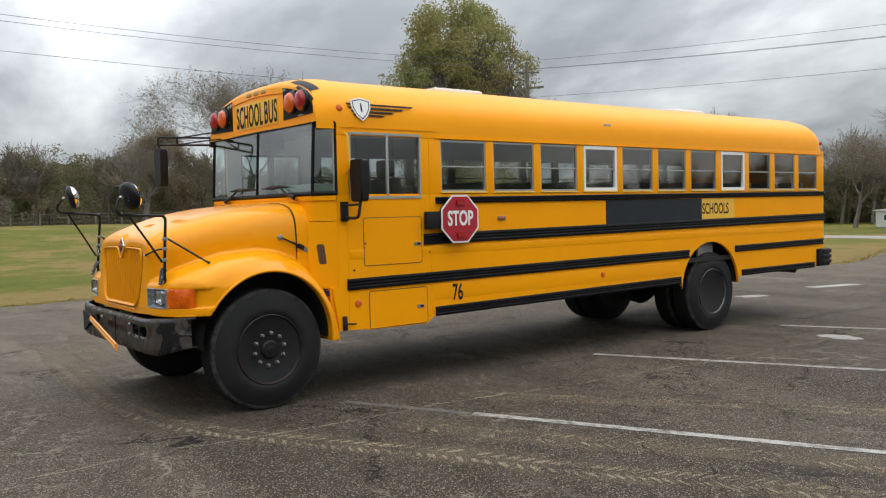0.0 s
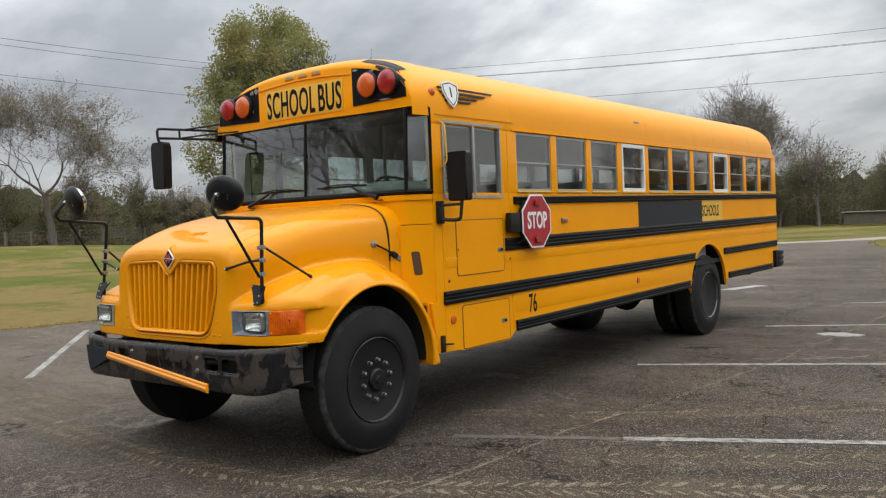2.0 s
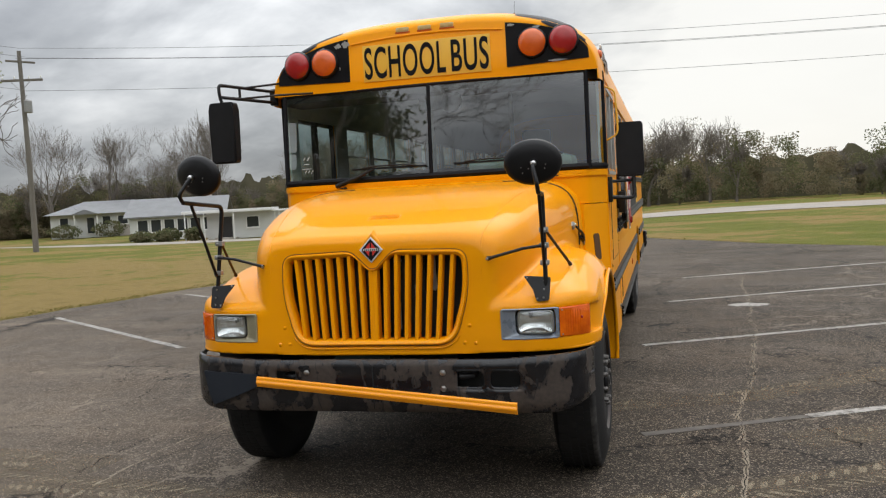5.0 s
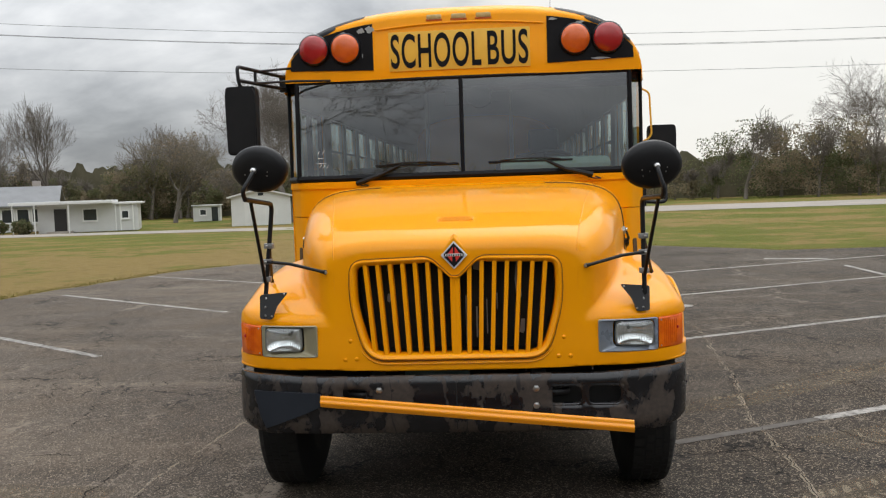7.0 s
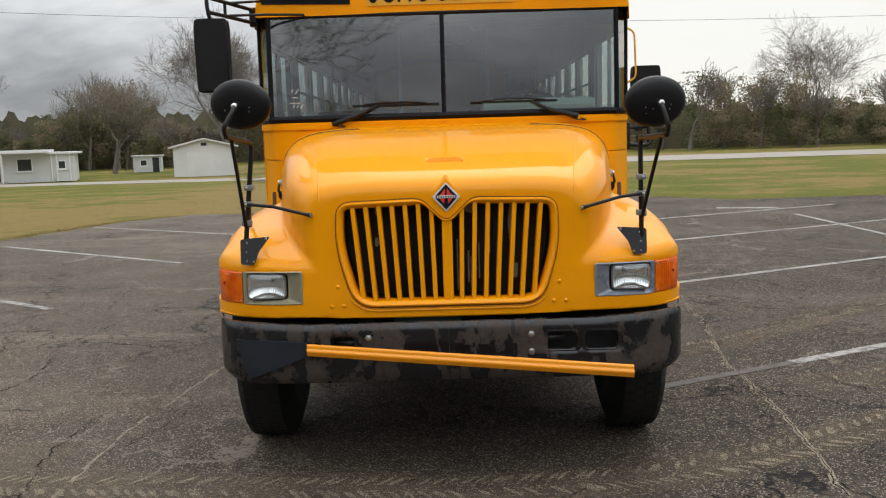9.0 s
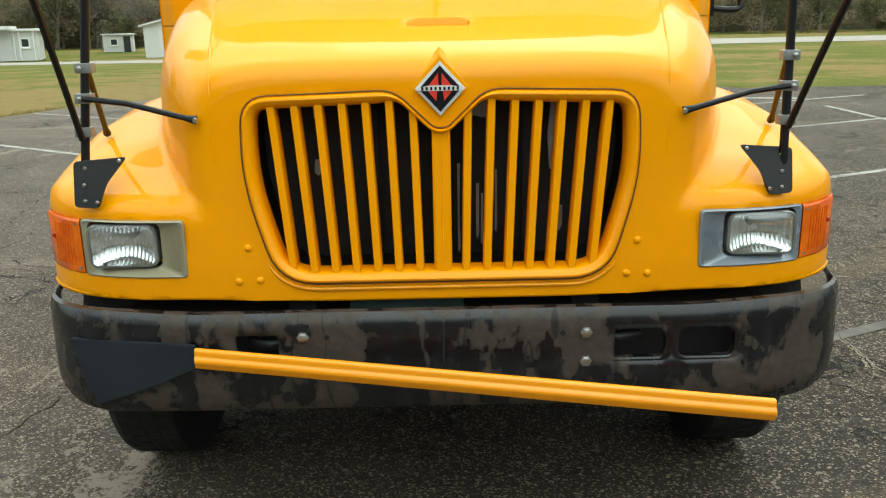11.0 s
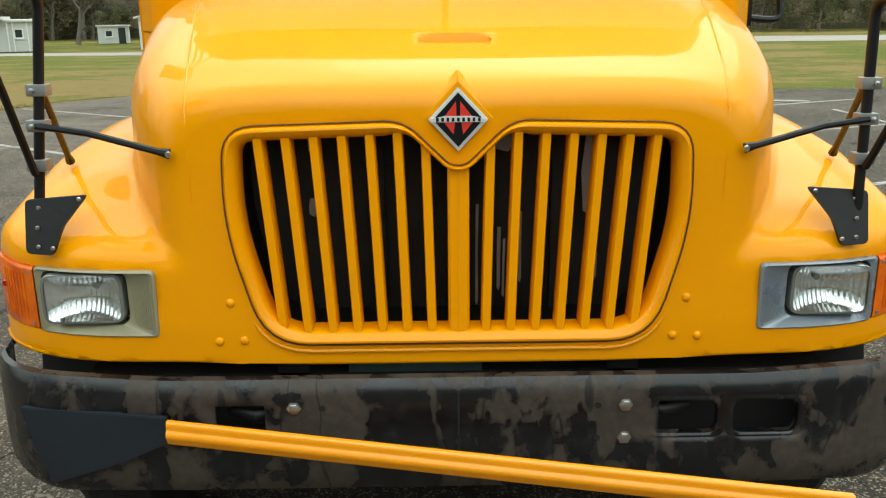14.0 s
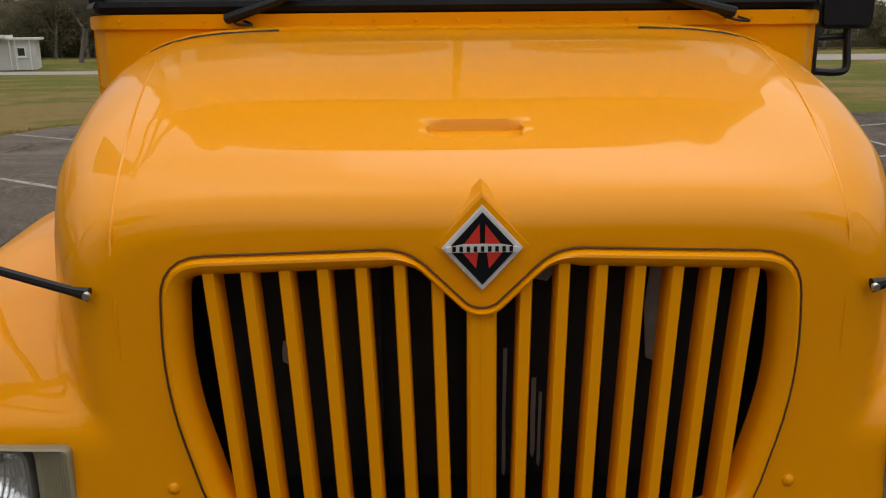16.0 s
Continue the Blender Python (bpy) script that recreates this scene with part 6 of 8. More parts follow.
part("tube_foot", box((-1.235, 1.555, 2.48), (-1.19, 1.61, 2.60), 0.006), SATIN, pm)

# -- oval cross-view mirrors on their bent tubes --
for s in (1, -1):
    if s > 0:
        cx, cy, cz = 0.982, -0.113, 1.86
        elbow, top = Vector((0.972, 0.222, 1.707)), Vector((1.006, -0.158, 1.72))
        foot_x, foot_y, foot_z = 0.973, 0.195, 1.21
    else:
        cx, cy, cz = -0.954, -0.066, 1.904
        elbow, top = Vector((-0.967, 0.253, 1.738)), Vector((-0.998, -0.122, 1.768))
        foot_x, foot_y, foot_z = -1.02, 0.225, 1.22
    cm = part("crossview_mirror", bmesh.new(), SATIN, bus, "oval cross-view mirror on bent black tubes")
    bm, rings = bmesh.new(), []
    prof = [(0.000, 0.02), (0.006, 0.45), (0.016, 0.80), (0.032, 0.965), (0.046, 1.0), (0.058, 1.0), (0.060, 0.97)]
    for d, r in prof:
        rings.append([bm.verts.new((0.148 * r * math.cos(a), d, 0.118 * r * math.sin(a))) for a in [2 * math.pi * k / 44 for k in range(44)]])
    for a, b in zip(rings, rings[1:]):
        for k in range(44):
            bm.faces.new((a[k], a[(k + 1) % 44], b[(k + 1) % 44], b[k]))
    bm.faces.new(rings[0][::-1])
    head_m = Matrix.Translation((cx, cy, cz)) @ pose(0, 0, 0, 14, 0, s * 10)
    bmesh.ops.transform(bm, matrix=head_m, verts=bm.verts)
    shell = part("mirror_shell", bm, SATIN, cm)
    bm, rings = bmesh.new(), []
    for d, r in [(0.060, 0.965), (0.085, 0.85), (0.105, 0.6), (0.113, 0.3), (0.115, 0.01)]:
        rings.append([bm.verts.new((0.148 * r * math.cos(a), d, 0.118 * r * math.sin(a))) for a in [2 * math.pi * k / 36 for k in range(36)]])
    for a, b in zip(rings, rings[1:]):
        for k in range(36):
            bm.faces.new((a[k], a[(k + 1) % 36], b[(k + 1) % 36], b[k]))
    bm.faces.new(rings[-1])
    bmesh.ops.transform(bm, matrix=head_m, verts=bm.verts)
    part("mirror_glass", bm, MIRROR, cm)
    for px, pz in ((-0.062, -0.005), (-0.055, -0.035), (-0.025, -0.012), (0.055, -0.015), (0.06, 0.005), (0.015, 0.012)):
        bm = lathe([(0.012, 0.004), (0.002, 0.003)], (px, 0, pz - 0.01), "y", 8)
        bmesh.ops.transform(bm, matrix=head_m, verts=bm.verts)
        part("mirror_screw", bm, STEEL, cm)
    ball = head_m @ Vector((0.0, -0.02, 0.008))
    part("mirror_stalk", tube(bend([ball, ball + Vector((0, -0.03, -0.02)), top + Vector((0, -0.035, 0.04)), top, top + Vector((0, 0.03, -0.002))], 0.03), 0.011, 8), SATIN, cm)
    part("ball_joint", lathe([(-0.02, 0.006), (-0.012, 0.014), (0.006, 0.016), (0.016, 0.010)], tuple(ball), "y", 14), STEEL, cm)
    foot = Vector((foot_x, foot_y, foot_z))
    on_post = lambda z: foot.lerp(elbow, (z - foot_z) / (elbow.z - foot_z))
    part("mirror_post", tube(bend([top, elbow, on_post(1.4), foot, foot + Vector((0, 0.005, -0.07))], 0.045), 0.0125, 10), SATIN, cm)
    low = on_post(1.32) + Vector((0, -0.022, 0))
    mid = top.lerp(elbow, 0.2)
    part("mirror_brace", tube([mid + Vector((0, 0, -0.012)), mid.lerp(low, 0.55), low], 0.0095, 8), SATIN, cm)
    q = on_post(1.432)
    part("stay_rod", tube([q + Vector((0, -0.015, 0)), (s * 0.86, 0.175, 1.42), (s * 0.695, 0.148, 1.380), (s * 0.668, 0.148, 1.374)], [0.0085, 0.0085, 0.0085, 0.013], 8), SATIN, cm)
    part("stay_rod", tube([on_post(1.515) + Vector((s * 0.004, 0.02, 0)), (s * 1.063, 0.525, 1.312), (s * 1.068, 0.545, 1.300), (s * 1.07, 0.552, 1.293)], [0.0085, 0.0085, 0.012, 0.013], 8), RIM, cm)
    part("stay_bolt", lathe([(0, 0.008), (-0.006, 0.006)], (s * 0.668, 0.138, 1.374), "y", 10), STEEL, cm)
    for z in (1.432, 1.515, 1.338):
        c_ = on_post(z)
        clamp = part("tube_clamp", box(c_ + Vector((-0.024, -0.019, -0.014)), c_ + Vector((0.024, 0.017, 0.014)), 0.004), GREYMET, cm)
        part("clamp_bolt", lathe([(0, 0.007), (-0.006, 0.007), (-0.008, 0.003)], (c_.x + s * 0.008, c_.y - 0.019, z), "y", 6), STEEL, clamp)
    mx_ = 0.0 if s > 0 else 0.042
    o = rounded([(s * (0.85 + mx_), 1.268), (s * (1.0 + mx_), 1.258), (s * (0.992 + mx_), 1.136), (s * (0.925 + mx_), 1.131), (s * (0.905 + mx_), 1.195)], 0.012, 3)
    bm = prism([(p.x, p.y) for p in o], 1, -0.006, 0.004, 0.002)
    for v in bm.verts:
        zf_ = (v.co.z - 1.115) / 0.155
        v.co.y += 0.175 + 0.055 * zf_ ** 1.5 - 0.015
    part("mirror_mount", bm, SATIN, cm, "black bolted mounting plate")
    for x, z in ((0.965, 1.240), (0.965, 1.195), (0.962, 1.152), (0.928, 1.148), (0.87, 1.258)):
        zf_ = (z - 1.115) / 0.155
        part("mount_screw", lathe([(0, 0.006), (-0.004, 0.004)], (s * (x + mx_), 0.154 + 0.055 * zf_ ** 1.5, z), "y", 8), STEEL, cm)

# hood catch on each flank
for s in (1, -1):
    hl = part("hood_catch", tube([(s * 1.040, 1.262, 1.480), (s * 1.068, 1.36, 1.432), (s * 1.066, 1.43, 1.402)], [0.007, 0.009, 0.010], 8), SATIN, bus, "black rubber hood catch with a steel hook and anchor")
    hook = part("catch_hook", lathe([(0, 0.031), (s * 0.018, 0.029), (s * 0.026, 0.016)], (s * 1.008, 1.250, 1.487), "x", 6), GREYMET, hl, "dull grey steel hook")
    part("hook_bolt", lathe([(0, 0.011), (s * 0.009, 0.010), (s * 0.011, 0.004)], (s * 1.034, 1.246, 1.494), "x", 6), STEEL, hook)
    part("catch_grip", prism(rounded([(1.412, 1.430), (1.395, 1.392), (1.452, 1.362), (1.474, 1.398)], 0.012, 3), 0, min(s * 1.046, s * 1.078), max(s * 1.046, s * 1.078), 0.006), SATIN, hl)
    part("catch_anchor", prism(rounded([(1.448, 1.400), (1.440, 1.368), (1.505, 1.335), (1.520, 1.352), (1.510, 1.380)], 0.008, 3), 0, min(s * 1.040, s * 1.070), max(s * 1.040, s * 1.070), 0.004), GREYMET, hl, "dull grey steel anchor")

# dark inner arches over the front wheels
for s in (1, -1):
    bm = bmesh.new()
    arc = [math.pi * (k / 24) for k in range(-2, 27)]
    rows = [[bm.verts.new((s * x, ARCH_Y - r * math.cos(a), max(0.56, ARCH_Z + r * math.sin(a)))) for a in arc] for x, r in ((1.175, 0.602), (0.76, 0.600), (0.757, 0.35))]
    for a, b in zip(rows, rows[1:]):
        for k in range(len(arc) - 1):
            bm.faces.new((a[k], a[k + 1], b[k + 1], b[k]))
    part("wheel_well", bm, UNDER, bus)
    lip = [(s * 1.245, ARCH_Y + 0.606, z) for z in (0.53, 0.57)]
    lip += [(s * (1.252 - 0.03 * float(smooth01((a - 2.1) / 0.6))), ARCH_Y + 0.606 * math.cos(a), ARCH_Z + 0.606 * math.sin(a)) for a in np.linspace(0.0, 2.62, 50)]
    part("fender_lip", tube(lip, 0.013, 10), HOODY, hood)
    part("fender_filler", box((min(s * 0.95, s * 1.20), 1.65, 0.56), (max(s * 0.95, s * 1.20), 1.733, 1.01)), YELLOW, bus)

# dark inner arches over the rear wheels
for s in (1, -1):
    bm = bmesh.new()
    arc = [math.pi * (k / 20) for k in range(21)]
    rows = [[bm.verts.new((s * x, 7.55 - ky * math.cos(a), 0.60 + kz * math.sin(a))) for a in arc] for x, ky, kz in ((1.214, 0.648, 0.608), (0.50, 0.648, 0.608), (0.497, 0.2, 0.2))]
    for a, b in zip(rows, rows[1:]):
        for k in range(20):
            bm.faces.new((a[k], a[k + 1], b[k + 1], b[k]))
    part("wheel_well", bm, UNDER, bus)

# -- wheels --
TYRE_R, WHEEL_Z = 0.531, 0.513


def wheel(x_out, y, s, dual):
    """One wheel: outer face at x_out, on side s."""
    wh = part("wheel", bmesh.new(), RIM, bus, "steel disc wheel with a worn black tyre")
    w_t = 0.275
    prof = [(0.0, 0.300), (0.012, 0.318), (0.020, 0.345), (0.018, 0.375), (0.010, 0.42), (0.001, 0.455), (-0.013, 0.495), (-0.022, 0.516), (-0.028, 0.5265), (-0.036, 0.5305), (-0.07, TYRE_R)]
    full = prof + [(-w_t - d, r) for d, r in prof[::-1]]
    part("tyre", lathe([(s * d, r) for d, r in full], (x_out, y, WHEEL_Z), "x", 72), RUBBER, wh, "black tyre with scuffed sidewall")
    part("shoulder_scuff", lathe([(s * d, r) for d, r in ((-0.0155, 0.503), (-0.0207, 0.5165), (-0.0265, 0.5275), (-0.036, 0.5322), (-0.048, 0.5322))], (x_out, y, WHEEL_Z), "x", 72), SCUFF, wh, "scuffed tyre edge")
    bm = bmesh.new()
    for row, (d0, d1) in enumerate(((-0.05, -0.080), (-0.09, -0.125), (-0.135, -0.175), (-0.185, -0.24))):
        for k in range(56):
            a0, a1 = 2 * math.pi * (k + 0.12 + 0.5 * (row % 2)) / 56, 2 * math.pi * (k + 0.88 + 0.5 * (row % 2)) / 56
            vs = []
            for r in (TYRE_R - 0.004, TYRE_R + 0.002):
                for a, d in ((a0, d0), (a1, d0), (a1, d1), (a0, d1)):
                    vs.append(bm.verts.new((x_out + s * d, y + r * math.cos(a), WHEEL_Z + r * math.sin(a))))
            for q in ((4, 5, 6, 7), (0, 1, 5, 4), (1, 2, 6, 5), (2, 3, 7, 6), (3, 0, 4, 7)):
                bm.faces.new([vs[i] for i in q])
    part("tread", bm, TREAD, wh)
    rim = part("rim", bmesh.new(), RIM, wh)
    part("rim_lip", lathe([(s * d, r) for d, r in ((-0.01, 0.285), (0.010, 0.300), (0.016, 0.304), (0.012, 0.309), (-0.02, 0.310))], (x_out, y, WHEEL_Z), "x", 56), WORNLIP if dual else RIM, rim)
    if dual:
        disc = [(-0.02, 0.300), (-0.09, 0.286), (-0.17, 0.27), (-0.185, 0.20), (-0.16, 0.155), (-0.155, 0.10), (-0.06, 0.09), (-0.05, 0.0)]
    else:
        disc = [(-0.02, 0.302), (-0.075, 0.290), (-0.070, 0.262), (-0.025, 0.225), (-0.008, 0.195), (-0.002, 0.165), (-0.008, 0.09), (-0.006, 0.085), (0.017, 0.07), (0.022, 0.0)]
    bm, rings = bmesh.new(), []
    for d, r in disc:
        r = max(r, 0.002)
        rings.append([bm.verts.new((x_out + s * d, y + r * math.cos(a), WHEEL_Z + r * math.sin(a))) for a in [2 * math.pi * k / 60 for k in range(60)]])
    for i, (a, b) in enumerate(zip(rings, rings[1:])):
        for k in range(60):
            if not dual and i == 2 and k % 12 in (4, 5, 6, 7):
                continue
            bm.faces.new((a[k], a[(k + 1) % 60], b[(k + 1) % 60], b[k]))
    part("disc", bm, RIM, rim)
    part("drum", lathe([(s * d, r) for d, r in (((-0.26, 0.23), (-0.20, 0.23), (-0.195, 0.02)) if dual else ((-0.26, 0.23), (-0.105, 0.23), (-0.10, 0.02)))], (x_out, y, WHEEL_Z), "x", 28), UNDER, rim)
    for k in range(10):
        a = 2 * math.pi * (k + 0.3) / 10
        d0 = -0.158 if dual else -0.006
        c = (x_out + s * d0, y + 0.142 * math.cos(a), WHEEL_Z + 0.142 * math.sin(a))
        part("lug_nut", lathe([(0, 0.021), (s * 0.006, 0.021), (s * 0.008, 0.016), (s * 0.03, 0.015), (s * 0.036, 0.009)], c, "x", 8), NUT, rim)
    hubp = [(-0.04, 0.085), (0.012, 0.082), (0.024, 0.07), (0.027, 0.03), (0.034, 0.026), (0.034, 0.0)] if not dual else [(-0.15, 0.095), (-0.02, 0.088), (-0.005, 0.07), (0.0, 0.0)]
    part("hub", lathe([(s * d, max(r, 0.001)) for d, r in hubp], (x_out, y, WHEEL_Z), "x", 24), SATIN, rim)
    return wh


for s in (1, -1):
    wheel(s * 1.200, 1.02, s, False)
    wheel(s * 1.17, 7.64, s, True)
    wheel(s * 0.855, 7.64, s, True)
    part("wheel_well", box((s * 0.55, 6.88, 1.212), (s * (HALF - 0.04), 8.22, 1.243)), UNDER, bus)

# -- below the floor --
for s in (1, -1):
    part("frame_rail", box((s * 0.38, 0.20, 0.66), (s * 0.46, 10.3, 0.90)), UNDER, bus)
    part("leaf_spring", tube([(s * 0.55, 0.25, 0.62), (s * 0.55, 0.9, 0.50), (s * 0.55, 1.6, 0.62)], 0.045, 8), UNDER, bus)
    part("inner_fender", box((s * 0.50, 0.42, 0.60), (s * 0.72, 1.60, 1.10)), UNDER, bus)
part("front_axle", tube([(-0.95, 1.025, 0.50), (-0.6, 1.025, 0.42), (0.6, 1.025, 0.42), (0.95, 1.025, 0.50)], 0.055, 10), UNDER, bus)
part("rear_axle", tube([(-0.9, 7.64, 0.513), (0.9, 7.64, 0.513)], 0.085, 12), UNDER, bus)
part("differential", lathe([(-0.22, 0.08), (-0.14, 0.20), (0.0, 0.24), (0.14, 0.20), (0.22, 0.08)], (0, 7.55, 0.513), "y", 20), UNDER, bus)
part("drive_shaft", tube([(0, 2.6, 0.66), (0, 7.4, 0.54)], 0.05, 10), UNDER, bus)
part("engine", box((-0.36, 0.62, 0.58), (0.36, 1.7, 1.2), 0.03), UNDER, bus)
part("fuel_tank", box((-1.05, 3.7, 0.52), (-0.5, 5.3, 0.95), 0.05), UNDER, bus)
part("muffler", tube([(0.75, 4.1, 0.72), (0.75, 4.15, 0.72), (0.75, 5.2, 0.72), (0.75, 5.25, 0.72)], [0.06, 0.12, 0.12, 0.06], 14), UNDER, bus)
part("exhaust_pipe", tube([(0.75, 5.2, 0.70), (0.75, 6.6, 0.72), (0.62, 7.3, 0.85), (0.62, 8.3, 0.85), (0.8, 10.4, 0.62)], 0.05, 10), UNDER, bus)

# -- inside --


def bench(x, y):
    st = part("bench_seat", bmesh.new(), SEATM, bus, "dark vinyl bench seat")
    part("cushion", box((x - 0.47, y, 1.28), (x + 0.47, y + 0.42, 1.44), 0.03), SEATM, st)
    bm = box((x - 0.47, y + 0.40, 1.30), (x + 0.47, y + 0.50, 2.00), 0.035)
    for v in bm.verts:
        v.co.y += 0.12 * (v.co.z - 1.3) / 0.7
    part("backrest", bm, SEATM, st)
    part("seat_leg", box((x - 0.43, y + 0.06, 0.985), (x - 0.40, y + 0.40, 1.28)), GREYMET, st)
    part("seat_leg", box((x + 0.40, y + 0.06, 0.985), (x + 0.43, y + 0.40, 1.28)), GREYMET, st)


for i in range(10):
    for s in (1, -1):
        bench(s * 0.68, 3.15 + 0.70 * i)
ds = part("driver_seat", box((0.35, 2.25, 1.30), (0.85, 2.70, 1.43), 0.04), SEATM, bus, "dark high-backed driver's seat")
part("backrest", box((0.37, 2.64, 1.40), (0.83, 2.76, 2.05), 0.05), SEATM, ds)
part("seat_base", box((0.45, 2.32, 0.985), (0.75, 2.62, 1.30)), GREYMET, ds)
part("headrest", box((0.48, 2.66, 2.06), (0.72, 2.75, 2.24), 0.035), SEATM, ds)
dashb = part("dashboard", box((-1.0, 1.66, 1.62), (1.15, 2.0, 1.90), 0.05), DASH, bus, "grey-green dashboard")
bm = box((0.25, 1.62, 1.88), (1.0, 2.0, 1.98), 0.045)
part("instrument_hood", bm, DASH, dashb)
part("engine_cover", box((-0.6, 1.6, 0.985), (0.2, 2.15, 1.60), 0.08), DASH, bus)
sw_m = Matrix.Translation((0.58, 2.10, 1.93)) @ pose(0, 0, 0, -28, 0, 0)
ringp = [sw_m @ Vector((0.22 * math.cos(a), 0.22 * math.sin(a), 0)) for a in [2 * math.pi * k / 40 for k in range(41)]]
swh = part("steering_wheel", add_tube(bmesh.new(), ringp, 0.014, 8, False), SATIN, bus, "large black steering wheel")
for a in (0.5, 2.6, 4.7):
    part("spoke", tube([sw_m @ Vector((0, 0, -0.02)), sw_m @ Vector((0.21 * math.cos(a), 0.21 * math.sin(a), 0))], 0.012, 6), SATIN, swh)
part("steering_column", tube([sw_m @ Vector((0, 0, -0.01)), (0.58, 1.80, 1.55)], 0.035, 10), SATIN, swh)
part("visor_mirror", box((-0.12, 1.72, 2.36), (0.20, 1.745, 2.47), 0.012), SATIN, bus)
part("cab_fan", lathe([(-0.03, 0.03), (-0.02, 0.08), (0.02, 0.085), (0.03, 0.03)], (0.12, 1.72, 2.42), "y", 20), SATIN, bus)
part("stanchion", tube([(-0.35, 2.95, 0.99), (-0.35, 2.95, 2.92)], 0.016, 8), ALU, bus)
part("stanchion", tube([(0.35, 2.98, 0.99), (0.35, 2.98, 2.92)], 0.016, 8), ALU, bus)

# ---- trees ----
BARK = surface("grey_bark", (0.17, 0.15, 0.13), 0.9, 0, (0.10, 0.086, 0.072), 0.7, 1.2, 9, 0.4, bump=0.6, spec=0.2)
TWIG = surface("grey_brown_twigs", (0.20, 0.175, 0.15), 0.9, 0, (0.135, 0.115, 0.098), 0.6, 0.5, 6, 0.3, spec=0.2)


def leaf_material(name, cols):
    m = bpy.data.materials.new(name)
    m.use_nodes = True
    g = Nodes(m.node_tree)
    geo = g.add("ShaderNodeNewGeometry")
    pos = g.add("ShaderNodeTexCoord").outputs["Object"]
    r = g.ramp(geo.outputs["Random Per Island"], [(0.0, cols[0]), (0.45, cols[1]), (0.8, cols[2]), (1.0, cols[3])])
    patch = g.ramp(g.noise(pos, 0.16, 3.0), [(0.42, 0.0), (0.62, 1.0)])
    col = g.mix(g.math("MULTIPLY", patch, 0.6), r, cols[3])
    p = g.add("ShaderNodeBsdfPrincipled", Roughness=0.75)
    p.inputs["Specular IOR Level"].default_value = 0.15
    g.l.new(col, p.inputs["Base Color"])
    through_leaf = g.add("ShaderNodeBsdfTranslucent")
    g.l.new(col, through_leaf.inputs[0])
    mx = g.add("ShaderNodeMixShader", Fac=0.42)
    g.link(p, mx, 0, 1)
    g.link(through_leaf, mx, 0, 2)
    g.link(mx, g.add("ShaderNodeOutputMaterial"))
    return m


OAKL = leaf_material("oak_leaves_turning", [(0.19, 0.225, 0.08), (0.24, 0.265, 0.095), (0.29, 0.285, 0.11), (0.35, 0.275, 0.115)])
GREENL = leaf_material("dull_evergreen_leaves", [(0.075, 0.10, 0.042), (0.12, 0.135, 0.06), (0.17, 0.165, 0.085), (0.19, 0.16, 0.09)])
BROWNL = leaf_material("brown_brush", [(0.18, 0.15, 0.10), (0.25, 0.20, 0.135), (0.30, 0.225, 0.15), (0.19, 0.18, 0.10)])


def grow(rng, height, spread, levels=4, fork=0.28, lean=0.0, splits=(2, 4), droop=0.12, side=0.8):
    """Tapered limbs of a tree as rows of p0, p1, r0, r1, and the tips of its twigs."""
    segs, tips = [], []

    def limb(p, d, length, r, level):
        n = 5 if level < 2 else 4
        for k in range(n):
            d = d + rng.normal(0, 0.07 + 0.035 * level, 3) + np.array([0, 0, droop if level else 0.0])
            d = d / np.linalg.norm(d)
            q = p + d * length / n
            r1 = r * (0.90 if level == 0 else 0.84)
            segs.append((*p, *q, r, r1))
            last = k == n - 1
            if level < levels and (last or (level > 0 and k >= 1 and rng.random() < side) or (level == 0 and k >= 2)):
                for _ in range(rng.integers(*splits) if last else 1):
                    a = rng.uniform(0, 2 * math.pi)
                    tilt = rng.uniform(0.35, 0.95) * spread
                    off = np.cross(d, [math.cos(a), math.sin(a), 0.3])
                    off /= np.linalg.norm(off)
                    e = d * math.cos(tilt) + off * math.sin(tilt)
                    limb(q, e, length * rng.uniform(0.62, 0.86), r1 * (rng.uniform(0.66, 0.82) if last else rng.uniform(0.42, 0.6)), level + 1)
            p, r = q, r1
        if level >= levels - 1:
            tips.append(p)

    limb(np.zeros(3), np.array([lean, 0.0, 1.0]), height * fork, height * 0.026, 0)
    segs_, tips_ = np.array(segs), np.array(tips)
    s = height / max(segs_[:, 5].max(), 0.1)
    segs_[:, :6] *= s
    return segs_, tips_ * s


def limbs_mesh(segs, sides=5, least=0.0):
    """All limbs as open tapered tubes, in one go."""
    segs = segs[segs[:, 6] >= least] if least else segs
    p0, p1, r0, r1 = segs[:, :3], segs[:, 3:6], segs[:, 6], segs[:, 7]
    d = p1 - p0
    d /= np.maximum(np.linalg.norm(d, axis=1), 1e-6)[:, None]
    ref = np.where(np.abs(d[:, 2:3]) < 0.9, [[0, 0, 1.0]], [[1.0, 0, 0]])
    u = np.cross(d, ref)
    u /= np.linalg.norm(u, axis=1)[:, None]
    v = np.cross(d, u)
    a = 2 * math.pi * np.arange(sides) / sides
    ring = np.cos(a)[None, :, None] * u[:, None] + np.sin(a)[None, :, None] * v[:, None]
    verts = np.concatenate([p0[:, None] + ring * r0[:, None, None], p1[:, None] + ring * r1[:, None, None]], 1).reshape(-1, 3)
    k = np.arange(sides)
    q = np.stack([k, (k + 1) % sides, sides + (k + 1) % sides, sides + k], 1)
    faces = (np.arange(len(segs))[:, None, None] * 2 * sides + q).reshape(-1, 4)
    return verts, faces


